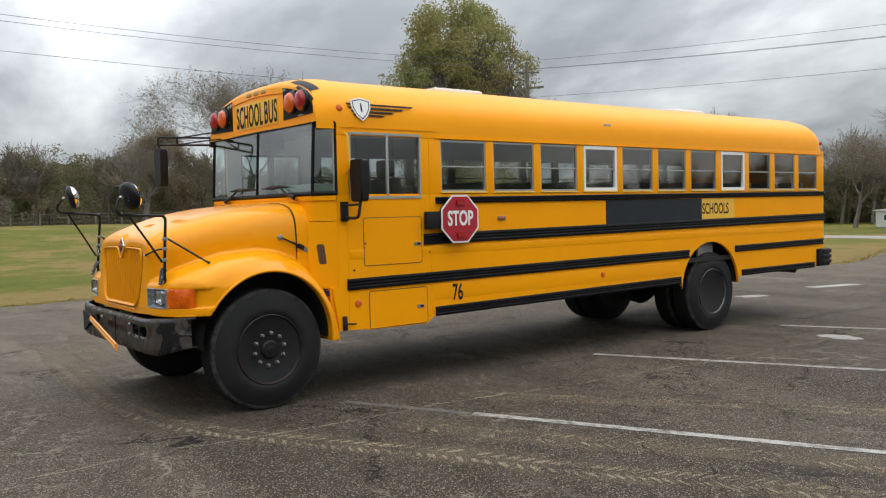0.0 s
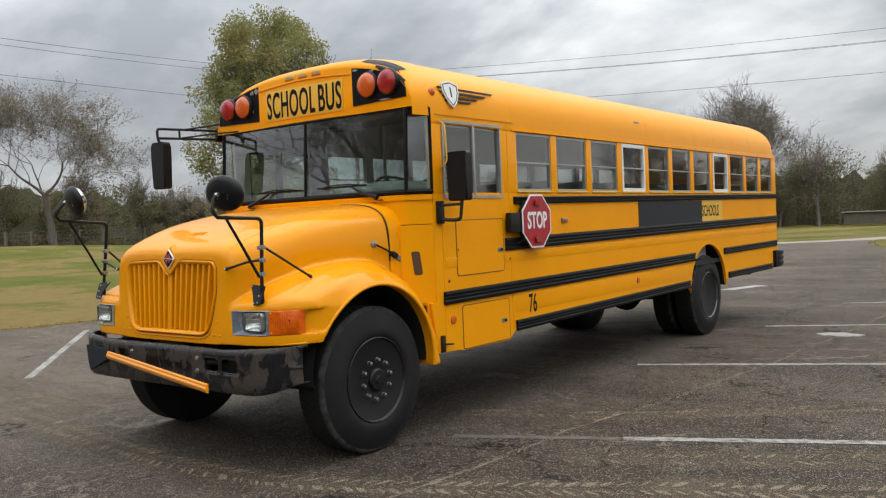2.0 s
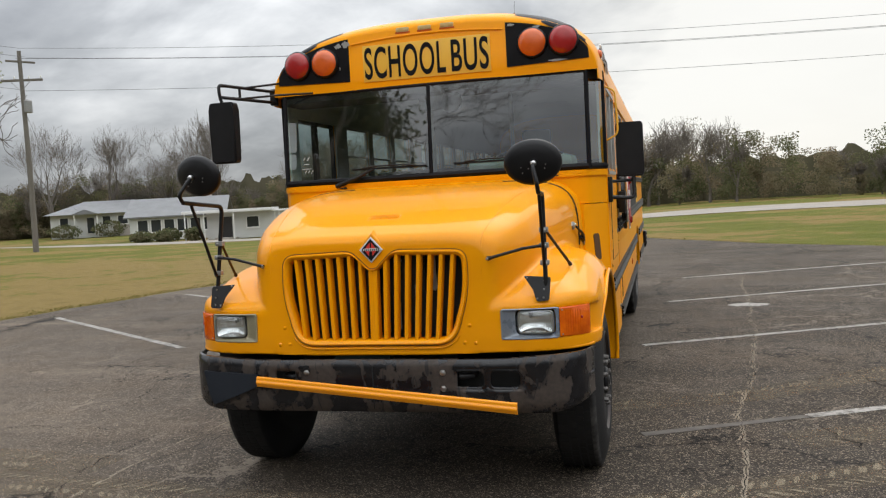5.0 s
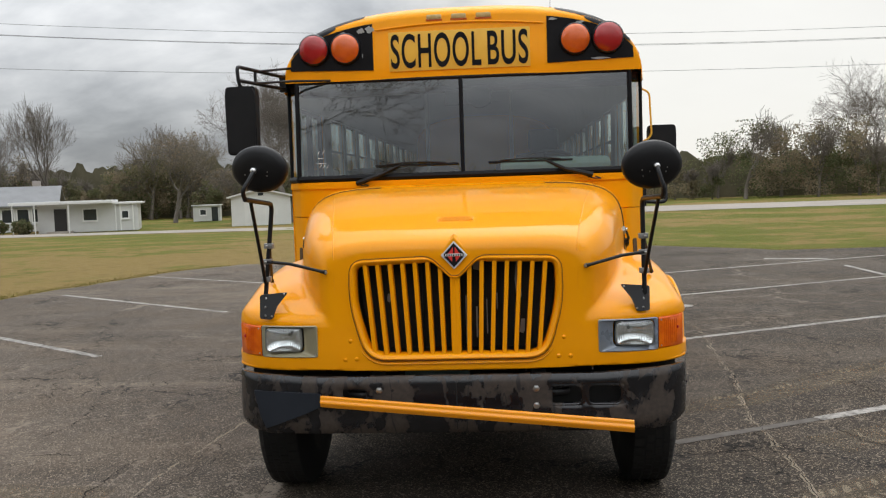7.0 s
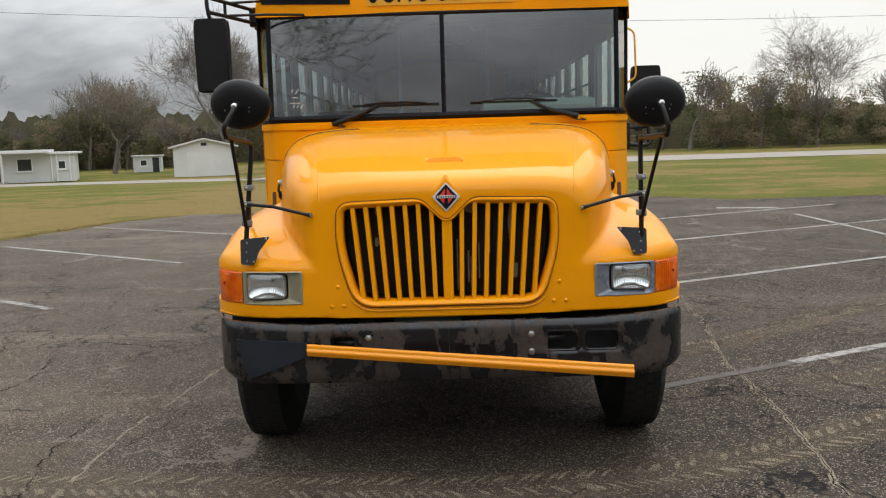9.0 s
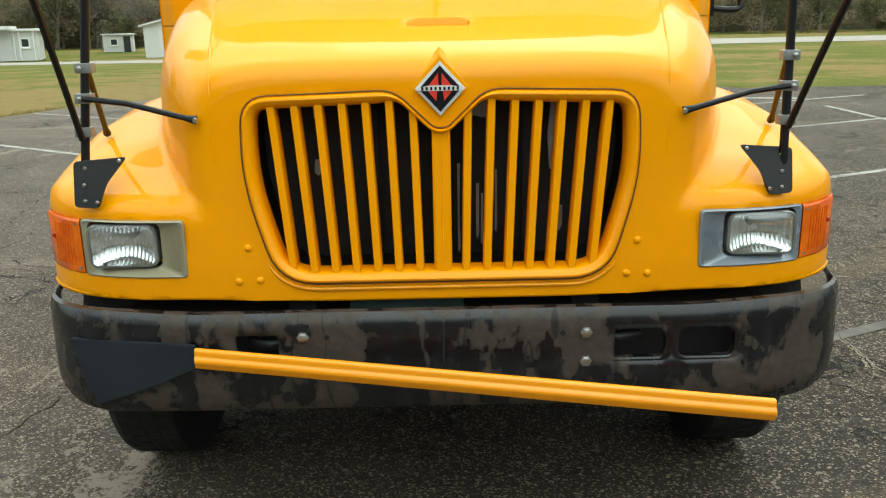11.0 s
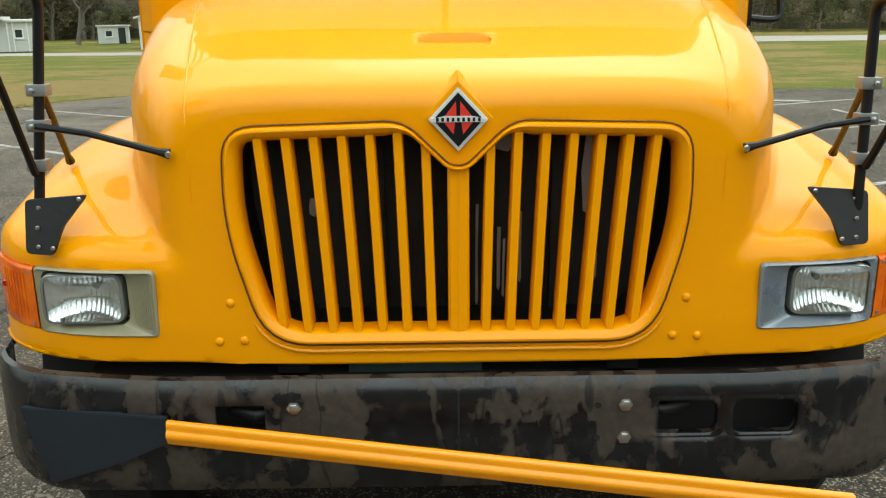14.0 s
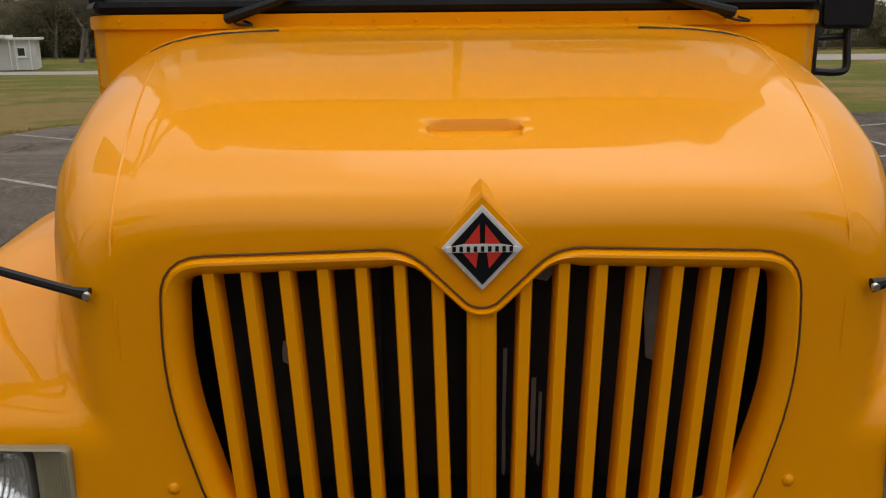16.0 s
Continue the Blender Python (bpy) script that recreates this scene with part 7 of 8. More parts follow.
def cards(rng, centres, size, per, scatter):
    """Small bent leaf pieces round the centres."""
    n = len(centres) * per
    c = np.repeat(centres, per, 0) + np.clip(rng.normal(0, scatter, (n, 3)), -1.35 * scatter, 1.35 * scatter)
    u = rng.normal(0, 1, (n, 3))
    u /= np.linalg.norm(u, axis=1)[:, None]
    w_ = rng.normal(0, 1, (n, 3))
    v = np.cross(u, w_)
    v /= np.maximum(np.linalg.norm(v, axis=1), 1e-6)[:, None]
    s = size * rng.uniform(0.6, 1.3, (n, 1))
    fold = np.cross(u, v) * s * 0.35
    quad = np.stack([c - u * s, c - v * s * 0.6 + fold, c + u * s, c + v * s * 0.6 + fold], 1)
    return quad.reshape(-1, 3), np.arange(4 * n).reshape(-1, 4)


def fast_mesh(name, verts, faces, material):
    me = bpy.data.meshes.new(name)
    me.vertices.add(len(verts))
    me.vertices.foreach_set("co", np.asarray(verts, np.float32).ravel())
    me.loops.add(faces.size)
    me.loops.foreach_set("vertex_index", faces.astype(np.int32).ravel())
    me.polygons.add(len(faces))
    me.polygons.foreach_set("loop_start", np.arange(0, faces.size, 4, dtype=np.int32))
    me.materials.append(material)
    me.update(calc_edges=True)
    me.validate()
    return me


def tree(name, x, y, height, spread, seed, label, leaves=None, levels=4, fork=0.28, per=6, size=0.2, scatter=0.5, width=1.0, bark=None, lean=0.0, splits=(3, 5), squash=None):
    rng = np.random.default_rng(seed)
    segs, tips = grow(rng, height, spread, levels, fork, lean, splits)
    segs[:, [0, 1, 3, 4]] *= width
    tips = tips * np.array([width, width, 1.0])
    t = tagged(empty(name, (x, y, tz(x, y) - 0.05)), label, "tree")
    v, f = limbs_mesh(segs[segs[:, 6] > height * 0.0035], 6)
    trunk = new("trunk", fast_mesh("trunk", v, f, bark or BARK))
    trunk.parent = t
    trunk.data.polygons.foreach_set("use_smooth", [True] * len(trunk.data.polygons))
    fine_s = segs[segs[:, 6] <= height * 0.0035].copy()
    fine_s[:, 6:] = np.maximum(fine_s[:, 6:], 0.0105)
    v, f = limbs_mesh(fine_s, 3)
    tw = new("branchwork", fast_mesh("branchwork", v, f, TWIG))
    tw.parent = t
    tw.data.polygons.foreach_set("use_smooth", [True] * len(tw.data.polygons))
    if leaves:
        if squash is not None:
            tips = squash(tips)
        v, f = cards(rng, tips, size, per, scatter)
        cr = new("crown", fast_mesh("crown", v, f, leaves))
        cr.parent = t
    return t


def broad_crown(rng, profile, lumps, per, size, scatter):
    """Leaf lumps filling a crown whose half-width follows height, with hollows left between them."""
    zs = rng.uniform(profile[0][0], profile[0][-1], lumps * 3)
    w_ = np.interp(zs, *profile)
    keep = rng.random(lumps * 3) < w_ / w_.max()
    zs, w_ = zs[keep][:lumps], w_[keep][:lumps]
    a, r = rng.uniform(0, 2 * math.pi, len(zs)), np.sqrt(rng.uniform(0.12, 1.0, len(zs)))
    bulge = np.array([0.88 + 0.3 * noise.noise(Vector((math.cos(q) * 1.3, math.sin(q) * 1.3, z * 0.22))) for q, z in zip(a, zs)])
    c = np.c_[w_ * r * bulge * np.cos(a), w_ * r * bulge * np.sin(a), zs]
    return cards(rng, c, size, per, scatter)


rng = np.random.default_rng(11)
segs, tips = grow(rng, 23.5, 0.85, 5, 0.16, 0.0, (3, 5))
oak = tagged(empty("oak_tree", (-66.2, 58.2, tz(-65.5, 59.0) - 0.05)), "large oak with thinning green and yellow leaves", "tree")
segs[:, [0, 1, 3, 4]] *= 7.6 / np.percentile(np.hypot(tips[:, 0], tips[:, 1]), 92)
segs[:, 6:] = np.maximum(segs[:, 6:] * 1.25, 0.028)
v, f = limbs_mesh(segs, 6)
trunk = new("trunk", fast_mesh("trunk", v, f, BARK))
trunk.parent = oak
v, f = broad_crown(rng, ((1.5, 4.0, 8.0, 12.0, 16.0, 20.0, 23.0, 25.4), (4.0, 7.2, 8.8, 9.0, 8.9, 8.3, 6.4, 2.6)), 560, 115, 0.15, 0.60)
crown = new("crown", fast_mesh("crown", v, f, OAKL))
crown.parent = oak
tree("bare_tree", -83.0, 42.0, 18.5, 0.95, 5, "bare spreading grey tree at the field's edge", BROWNL, 6, 0.24, 2, 0.09, 0.25, 1.35, splits=(2, 4))
tree("bare_tree", -85.0, 29.3, 12.0, 0.9, 9, "low bare tree with a few brown leaves", BROWNL, 6, 0.24, 2, 0.09, 0.25, 1.2, splits=(2, 4))
tree("bare_tree", -21.0, 80.0, 16.5, 0.9, 8, "bare wide-crowned tree behind the white garage", None, 6, 0.26, width=1.15, splits=(2, 4))
tree("bare_tree", 42.0, 92.5, 15.0, 0.85, 14, "bare vase-shaped tree by the road", None, 5, 0.36, width=1.6, splits=(3, 4))
tree("thin_tree", -48.0, 84.0, 14.5, 0.5, 3, "thin bare tree with brownish twigs", None, 5, 0.3, width=0.7, splits=(2, 4))
tree("grey_tree", -36.5, 89.0, 10.5, 0.9, 21, "grey spreading tree with a few brown leaves", BROWNL, 5, 0.34, 2, 0.07, 0.12, 1.35, splits=(2, 4))
tree("bare_tree", -86.0, 102.0, 17.5, 0.6, 31, "bare upright tree behind the ranch house", None, 5, 0.28, splits=(2, 4))
tree("bare_tree", -78.0, 104.0, 16.5, 0.6, 32, "bare upright tree behind the ranch house", None, 5, 0.28, splits=(2, 4))
tree("bare_tree", -69.0, 107.0, 16.0, 0.8, 33, "bare round-crowned tree behind the ranch house", None, 5, 0.28, width=1.1, splits=(2, 4))
tree("leafy_tree", -5.5, 93.0, 8.9, 0.85, 41, "round dusty green tree at the wood's edge", GREENL, 4, 0.3, 6, 0.13, 0.4, 1.1)
tree("bare_tree", 3.4, 94.0, 9.3, 0.7, 42, "bare pale tree at the wood's edge", None, 4, 0.3)
tree("bare_tree", 8.4, 93.0, 9.0, 0.7, 43, "bare pale tree at the wood's edge", None, 4, 0.3)
tree("sapling", -58.0, 20.0, 7.0, 0.9, 51, "small bare tree in the grass", None, 4, 0.3)
tree("sapling", -46.0, 6.5, 4.2, 0.9, 52, "small bare tree in the grass", None, 4, 0.3)
# tall bare trees before the bus, seen in its windows
for x, y, h, sd in ((-9.6, -18.0, 15.0, 61), (-13.4, -19.5, 16.0, 62), (-17.8, -20.0, 16.0, 63)):
    tree("bare_tree", x, y, h, 0.9, sd, "tall bare tree at the lot's far side", None, 5, 0.17, width=1.3)
tree("leafy_tree", -13.4, -28.0, 14.0, 0.85, 66, "dark green tree at the lot's far side", GREENL, 4, 0.2, 9, 0.16, 0.5, 0.8)

# far woods: a closed belt of crowns down to the brush, with taller trees standing out of it
rng = np.random.default_rng(77)
kinds = []
for k in range(6):
    s_, t_ = grow(np.random.default_rng(100 + k), 8.0, 0.75, 4, 0.42, 0.0, (2, 4))
    kinds.append((s_, t_))
line = []


def along(pts, n, depth, low, high, cards_each, tall=0.12):
    pts = np.array(pts, float)
    seg = np.r_[0, np.cumsum(np.hypot(*np.diff(pts, axis=0).T))]
    for s_ in np.sort(rng.uniform(0, seg[-1], n)):
        x, y = np.interp(s_, seg, pts[:, 0]), np.interp(s_, seg, pts[:, 1])
        swell = 0.95 + 0.5 * noise.noise(Vector((s_ * 0.09, pts[0, 0], 1.5))) + 0.35 * noise.noise(Vector((s_ * 0.3, pts[0, 0], 4.5)))
        line.append((x + rng.normal(0, 1.2), y + rng.uniform(0, depth), rng.uniform(low, high) * swell, rng.random() < tall, cards_each))


along([(-92, -60), (-90, 30), (-94, 60), (-97, 95)], 210, 12, 4.8, 7.4, 950, 0.3)
along([(-112, 98), (-75, 108), (-40, 102), (-29, 101)], 170, 10, 6.5, 9.5, 950, 0.3)
along([(-34, 122), (-14, 124), (6, 116)], 90, 8, 7.5, 10.5, 600)
along([(-9, 84), (6, 74), (30, 70), (60, 69), (110, 68), (170, 55)], 240, 8, 4.6, 7.2, 950, 0.16)
along([(-84, 64), (-73, 70)], 22, 5, 5.5, 7.5, 950, 0.25)
along([(-88, -62), (-40, -58), (0, -54), (40, -52), (70, -30), (80, 20), (150, 60)], 150, 10, 7.0, 11.0, 150, 0.3)
along([(-13, -39), (-25, -33)], 16, 6, 9.0, 12.5, 420, 0.35)
bv, bf, lv, lf, uv_, uf = [], [], [], [], [], []


def stack(vs, fs, v, f):
    fs.append(f + sum(len(a) for a in vs))
    vs.append(v)


for x, y, h, tall, each in line:
    at = np.array([x, y, tz(x, y) - 0.05])
    if tall:
        s_, t_ = kinds[rng.integers(len(kinds))]
        a, k = rng.uniform(0, 2 * math.pi), h * rng.uniform(1.0, 1.32) / 8.0
        rot = np.array([[math.cos(a), -math.sin(a), 0], [math.sin(a), math.cos(a), 0], [0, 0, 1]]) * k
        q = s_.copy()
        q[:, :3], q[:, 3:6], q[:, 6:] = s_[:, :3] @ rot.T + at, s_[:, 3:6] @ rot.T + at, np.maximum(s_[:, 6:] * k, 0.018)
        v, f = limbs_mesh(q, 3)
        stack(bv, bf, v, f)
    # one crown: lumps of leaves round a few centres
    lumps = 9
    cz = h * rng.uniform(0.12, 0.92, lumps)
    wid = 0.34 * h * np.sqrt(np.maximum(1 - (cz / h) ** 2, 0.05))
    c = at + np.c_[rng.normal(0, 0.55, lumps) * wid, rng.normal(0, 0.45, lumps) * wid, cz]
    v, f = cards(rng, c, 0.125 if x < -20 else 0.095, each // lumps, h * 0.065)
    stack(lv, lf, v, f) if rng.random() < 0.45 else stack(uv_, uf, v, f)
for nm, vs, fs, m, lb in (("far_trunks", bv, bf, TWIG, "bare trunks and limbs of the far woods"), ("far_leaves", lv, lf, GREENL, "dull evergreen leaves of the far woods"),
                          ("far_brush", uv_, uf, BROWNL, "grey-brown brush and thin crowns of the woods")):
    tagged(new(nm, fast_mesh(nm, np.concatenate(vs), np.concatenate(fs), m)), lb, kind="stuff")

# jagged sheets behind the first trees, the wood's inner shade put into their colour
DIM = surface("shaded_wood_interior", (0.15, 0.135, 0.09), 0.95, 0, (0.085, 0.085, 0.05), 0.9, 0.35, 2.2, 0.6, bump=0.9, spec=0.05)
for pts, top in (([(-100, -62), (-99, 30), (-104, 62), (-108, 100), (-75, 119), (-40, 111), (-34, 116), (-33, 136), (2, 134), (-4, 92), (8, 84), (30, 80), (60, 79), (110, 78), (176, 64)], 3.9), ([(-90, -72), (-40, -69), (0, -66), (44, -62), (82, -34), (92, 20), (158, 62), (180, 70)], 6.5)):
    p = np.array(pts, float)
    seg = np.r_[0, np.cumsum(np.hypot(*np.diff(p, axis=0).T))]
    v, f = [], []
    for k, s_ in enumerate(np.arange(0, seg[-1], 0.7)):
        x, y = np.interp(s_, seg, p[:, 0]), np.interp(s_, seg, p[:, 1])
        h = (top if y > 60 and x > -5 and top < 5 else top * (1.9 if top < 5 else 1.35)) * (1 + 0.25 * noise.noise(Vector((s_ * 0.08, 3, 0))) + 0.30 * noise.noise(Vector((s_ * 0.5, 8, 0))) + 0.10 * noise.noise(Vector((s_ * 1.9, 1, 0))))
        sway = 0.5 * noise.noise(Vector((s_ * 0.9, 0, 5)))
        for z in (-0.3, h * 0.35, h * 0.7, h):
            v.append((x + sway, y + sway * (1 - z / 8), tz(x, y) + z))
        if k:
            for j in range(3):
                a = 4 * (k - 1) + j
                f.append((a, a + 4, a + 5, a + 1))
    tagged(raw("backdrop_woods", v, f, DIM), "dark backdrop sheet of the far woods, shade in its colour", kind="structure")

# grass blades along the pavement's edges
n = 9000
ey = rng.uniform(-6, 17.2, n)
gx = np.array([float(left_edge(v)) + wob(v, 1.0) for v in ey]) - np.abs(rng.normal(0, 0.35, n)) + 0.08
gx, gy = np.r_[gx, rng.uniform(7, 44, 3500)], np.r_[ey, 17.25 + np.abs(rng.normal(0, 0.3, 3500))]
dy = rng.uniform(17.5, 50, 5000)
side = rng.random(5000) < 0.5
dx = np.array([(float(drive_l(v)) + wob(v, 2.0, 0.25)) if q else (float(drive_r(v)) + wob(v, 3.0, 0.25)) for v, q in zip(dy, side)])
gx, gy = np.r_[gx, dx + np.where(side, -1, 1) * (np.abs(rng.normal(0, 0.3, 5000)) - 0.05)], np.r_[gy, dy]
n = len(gx)
a, h = rng.uniform(0, 2 * math.pi, n), rng.uniform(0.008, 0.026, n)
base = np.c_[gx, gy, terrain(gx, gy) - 0.02]
wv = np.c_[np.cos(a), np.sin(a), 0 * a] * 0.018
tipv = base + np.c_[rng.normal(0, 0.03, n), rng.normal(0, 0.03, n), h]
quad = np.stack([base - wv, base + wv, tipv + wv * 0.3, tipv - wv * 0.3], 1).reshape(-1, 3)
BLADE = leaf_material("grass_blades", [(0.12, 0.13, 0.026), (0.17, 0.15, 0.04), (0.22, 0.17, 0.06), (0.26, 0.19, 0.075)])
tagged(new("grass", fast_mesh("grass", quad, np.arange(4 * n).reshape(-1, 4), BLADE)), "short winter grass, green and straw", kind="stuff")

# ---- buildings beyond the road ----
SIDING = surface("white_painted_siding", (0.62, 0.62, 0.60), 0.6, 0, (0.52, 0.52, 0.5), 0.5, 0.6, 8, 0.15, bump=0.2)
WROOF = surface("white_metal_roof", (0.66, 0.66, 0.64), 0.5, 0, (0.55, 0.54, 0.52), 0.5, 0.8, 6, 0.15)
SHINGLE = surface("grey_roof_shingles", (0.22, 0.225, 0.23), 0.8, 0, (0.17, 0.17, 0.175), 0.6, 1.0, 14, 0.3, bump=0.4)
DARKW = surface("dark_window_glass", (0.03, 0.035, 0.04), 0.12, 0, (0.05, 0.055, 0.06), 0.4, 1.0, 9, 0.1)
BRICKW = surface("pale_brick_wall", (0.42, 0.38, 0.34), 0.8, 0, (0.34, 0.3, 0.27), 0.5, 1.5, 14, 0.3, bump=0.3)


def house(name, x, y, z, turn, label):
    h = tagged(empty(name, (x, y, z)), label, "house")
    h.rotation_euler = (0, 0, radians(turn))
    return h


def hpart(name, bm, m, parent, label=""):
    """A part in its house's own metres."""
    me = bpy.data.meshes.new(name)
    bmesh.ops.recalc_face_normals(bm, faces=bm.faces)
    bm.to_mesh(me)
    bm.free()
    me.materials.append(m)
    ob = finish(new(name, me))
    ob.parent = parent
    if label:
        tagged(ob, label)
    return ob


def hwindow(parent, x0, x1, z0, z1, y=0.0):
    wn = hpart("window", add_ring(bmesh.new(), [Vector(p) for p in rect(x0 - 0.08, z0 - 0.08, x1 + 0.08, z1 + 0.08)], [Vector(p) for p in rect(x0, z0, x1, z1)], 1, y - 0.05, y + 0.04), WHITEP, parent)
    hpart("pane", box((x0, y - 0.02, z0), (x1, y + 0.02, z1)), DARKW, wn)
    hpart("window_sill", box((x0 - 0.12, y - 0.12, z0 - 0.14), (x1 + 0.12, y, z0 - 0.08)), WHITEP, wn)


def gable(x0, x1, y0, y1, z_eave, z_ridge, over=0.3, along_x=True):
    """Two sloping slabs of a roof."""
    bm = bmesh.new()
    if along_x:
        ym = (y0 + y1) / 2
        for ya in (y0 - over, y1 + over):
            sl = (z_ridge - z_eave) / abs(ym - (y0 if ya < ym else y1))
            ze = z_eave - sl * over
            v = [bm.verts.new(p) for p in ((x0 - over, ya, ze), (x1 + over, ya, ze), (x1 + over, ym, z_ridge), (x0 - over, ym, z_ridge))]
            w_ = [bm.verts.new((p.co.x, p.co.y, p.co.z + 0.14)) for p in v]
            bm.faces.new(v)
            bm.faces.new(w_[::-1])
            for k in range(4):
                bm.faces.new((v[k], v[(k + 1) % 4], w_[(k + 1) % 4], w_[k]))
    else:
        xm = (x0 + x1) / 2
        for xa in (x0 - over, x1 + over):
            sl = (z_ridge - z_eave) / abs(xm - (x0 if xa < xm else x1))
            ze = z_eave - sl * over
            v = [bm.verts.new(p) for p in ((xa, y0 - over, ze), (xa, y1 + over, ze), (xm, y1 + over, z_ridge), (xm, y0 - over, z_ridge))]
            w_ = [bm.verts.new((p.co.x, p.co.y, p.co.z + 0.14)) for p in v]
            bm.faces.new(v)
            bm.faces.new(w_[::-1])
            for k in range(4):
                bm.faces.new((v[k], v[(k + 1) % 4], w_[(k + 1) % 4], w_[k]))
    return bm


# low white office with a porch
o = house("white_office", -37.4, 66.6, -1.0, 21, "low white building with a flat porch roof and dark door")
hpart("wall", box((-2.2, 0, 0), (5.9, 6, 2.45)), SIDING, o)
hpart("roof", box((-4.2, -1.4, 2.45), (3.9, 6.3, 2.72), 0.03), WROOF, o)
hpart("roof", box((3.7, -0.3, 2.32), (6.3, 6.3, 2.50), 0.03), WROOF, o)
hpart("door", box((-0.9, -0.06, 0.0), (0.1, 0.02, 2.05)), surface("black_door_paint", (0.02, 0.018, 0.018), 0.4, 0, None, 0.3, 3, 20, 0.1), o, "dark panelled door")
hwindow(o, 1.45, 2.5, 1.0, 1.95)
hwindow(o, 4.6, 5.1, 1.1, 1.7)
for x in (-4.0, -2.3, 0.35):
    hpart("porch_post", box((x, -1.3, 0.0), (x + 0.09, -1.21, 2.45)), WHITEP, o)
for x in (4.05, 4.45, 5.5):
    hpart("downpipe", tube([(x, -0.12, 0.0), (x, -0.12, 2.4)], 0.06, 8), WHITEP, o)
hpart("porch_step", box((-1.4, -1.2, 0.0), (0.6, 0.0, 0.15)), BRICKW, o)
g2 = house("grey_roofed_house", -45.5, 73.0, -1.05, 24, "white house with a grey shingle roof and a row of windows")
hpart("wall", box((-6, 0, 0), (3.2, 8, 2.6)), SIDING, g2)
hpart("roof", gable(-6, 3.2, 0, 8, 2.55, 4.2, 0.5), SHINGLE, g2)
for x in (-5.2, -3.9, -2.6, -1.3, 0.0, 1.3):
    hwindow(g2, x, x + 0.95, 0.9, 2.1)
hpart("chimney", box((1.0, 4.5, 3.4), (1.7, 5.2, 4.9)), BRICKW, g2)
gr = house("white_garage", -24.6, 72.3, -1.1, 15, "white garage with a low gable and no windows in front")
hpart("wall", prism([(0, 0), (5.4, 0), (5.4, 2.65), (2.7, 3.32), (0, 2.65)], 1, 0, 6.5), SIDING, gr)
hpart("roof", gable(0, 5.4, 0, 6.5, 2.65, 3.32, 0.35, False), WROOF, gr)
hpart("vent", box((2.45, -0.05, 2.75), (2.95, 0.02, 3.02)), DARKW, gr)
hpart("garage_door", box((1.2, -0.02, 0.0), (4.2, 0.02, 2.2)), WROOF, gr)
sd = house("white_shed", -34.8, 90.0, -1.1, 15, "small white shed with a window and open door")
hpart("wall", box((0, 0, 0), (3.0, 2.5, 1.75)), SIDING, sd)
hpart("roof", box((-0.15, -0.2, 1.75), (3.15, 2.6, 1.86)), WROOF, sd)
hpart("door", box((2.05, -0.04, 0.0), (2.75, 0.02, 1.6)), DARKW, sd)
hwindow(sd, 0.8, 1.4, 0.75, 1.3)
rh = house("ranch_house", -79.0, 93.0, -1.1, 34, "long ranch house with pale brick walls and a grey hip roof")
hpart("wall", box((0, 0, 0), (15, 8, 3.3)), SIDING, rh)
bm = bmesh.new()
v = [bm.verts.new(p) for p in ((-0.8, -0.8, 3.25), (15.8, -0.8, 3.25), (15.8, 8.8, 3.25), (-0.8, 8.8, 3.25), (4.2, 4, 5.0), (10.8, 4, 5.0))]
for q in ((0, 1, 5, 4), (1, 2, 5), (2, 3, 4, 5), (3, 0, 4), (0, 3, 2, 1)):
    bm.faces.new([v[i] for i in q])
hpart("roof", bm, SHINGLE, rh)
bm = bmesh.new()
v = [bm.verts.new(p) for p in ((2.6, -1.2, 3.2), (6.2, -1.2, 3.2), (4.4, -1.2, 3.9), (2.6, 3, 3.2), (6.2, 3, 3.2), (4.4, 3, 4.0))]
for q in ((0, 1, 2), (0, 2, 5, 3), (1, 4, 5, 2), (3, 5, 4), (0, 3, 4, 1)):
    bm.faces.new([v[i] for i in q])
hpart("porch_gable", bm, SHINGLE, rh)
for x0, x1 in ((1.2, 2.2), (6.6, 7.6), (8.6, 9.8), (11.5, 12.8)):
    hwindow(rh, x0, x1, 1.7, 2.8)
hpart("brick_panel", box((7.9, -0.03, 0.0), (13.8, 0.0, 1.5)), BRICKW, rh)
hpart("door", box((4.6, -0.05, 0.6), (5.5, 0.01, 2.7)), DARKW, rh)
for x in (3.0, 5.9):
    hpart("porch_post", box((x, -1.1, 0), (x + 0.14, -0.96, 3.2)), WHITEP, rh)
bn = house("old_barn", -21.5, 116.0, -0.8, 5, "low weathered board shed with a rusty tin roof")
WEATH = surface("weathered_boards", (0.14, 0.12, 0.105), 0.9, 0, (0.09, 0.078, 0.068), 0.6, 1.0, 10, 0.3, bump=0.3)
for k in range(24):
    hpart("board", box((0.38 * k, 0, 0), (0.38 * k + 0.35, 0.05, 1.5)), WEATH, bn)
hpart("roof", box((-0.3, -0.4, 1.5), (9.4, 4, 1.6)), GREYMET, bn)


def shrub(x, y, r, h, seed, label):
    rg = np.random.default_rng(seed)
    n_ = 260
    d_ = rg.normal(0, 1, (n_, 3))
    d_ /= np.linalg.norm(d_, axis=1)[:, None]
    c_ = d_ * rg.uniform(0.55, 1.0, (n_, 1)) * np.array([r, r, h / 2]) + np.array([0, 0, h / 2])
    v_, f_ = cards(rg, c_, 0.13, 4, 0.1)
    ob = new("shrub", fast_mesh("shrub", v_, f_, GREENL))
    ob.location = (x, y, tz(x, y))
    tagged(ob, label, "shrub", "house shrubs")


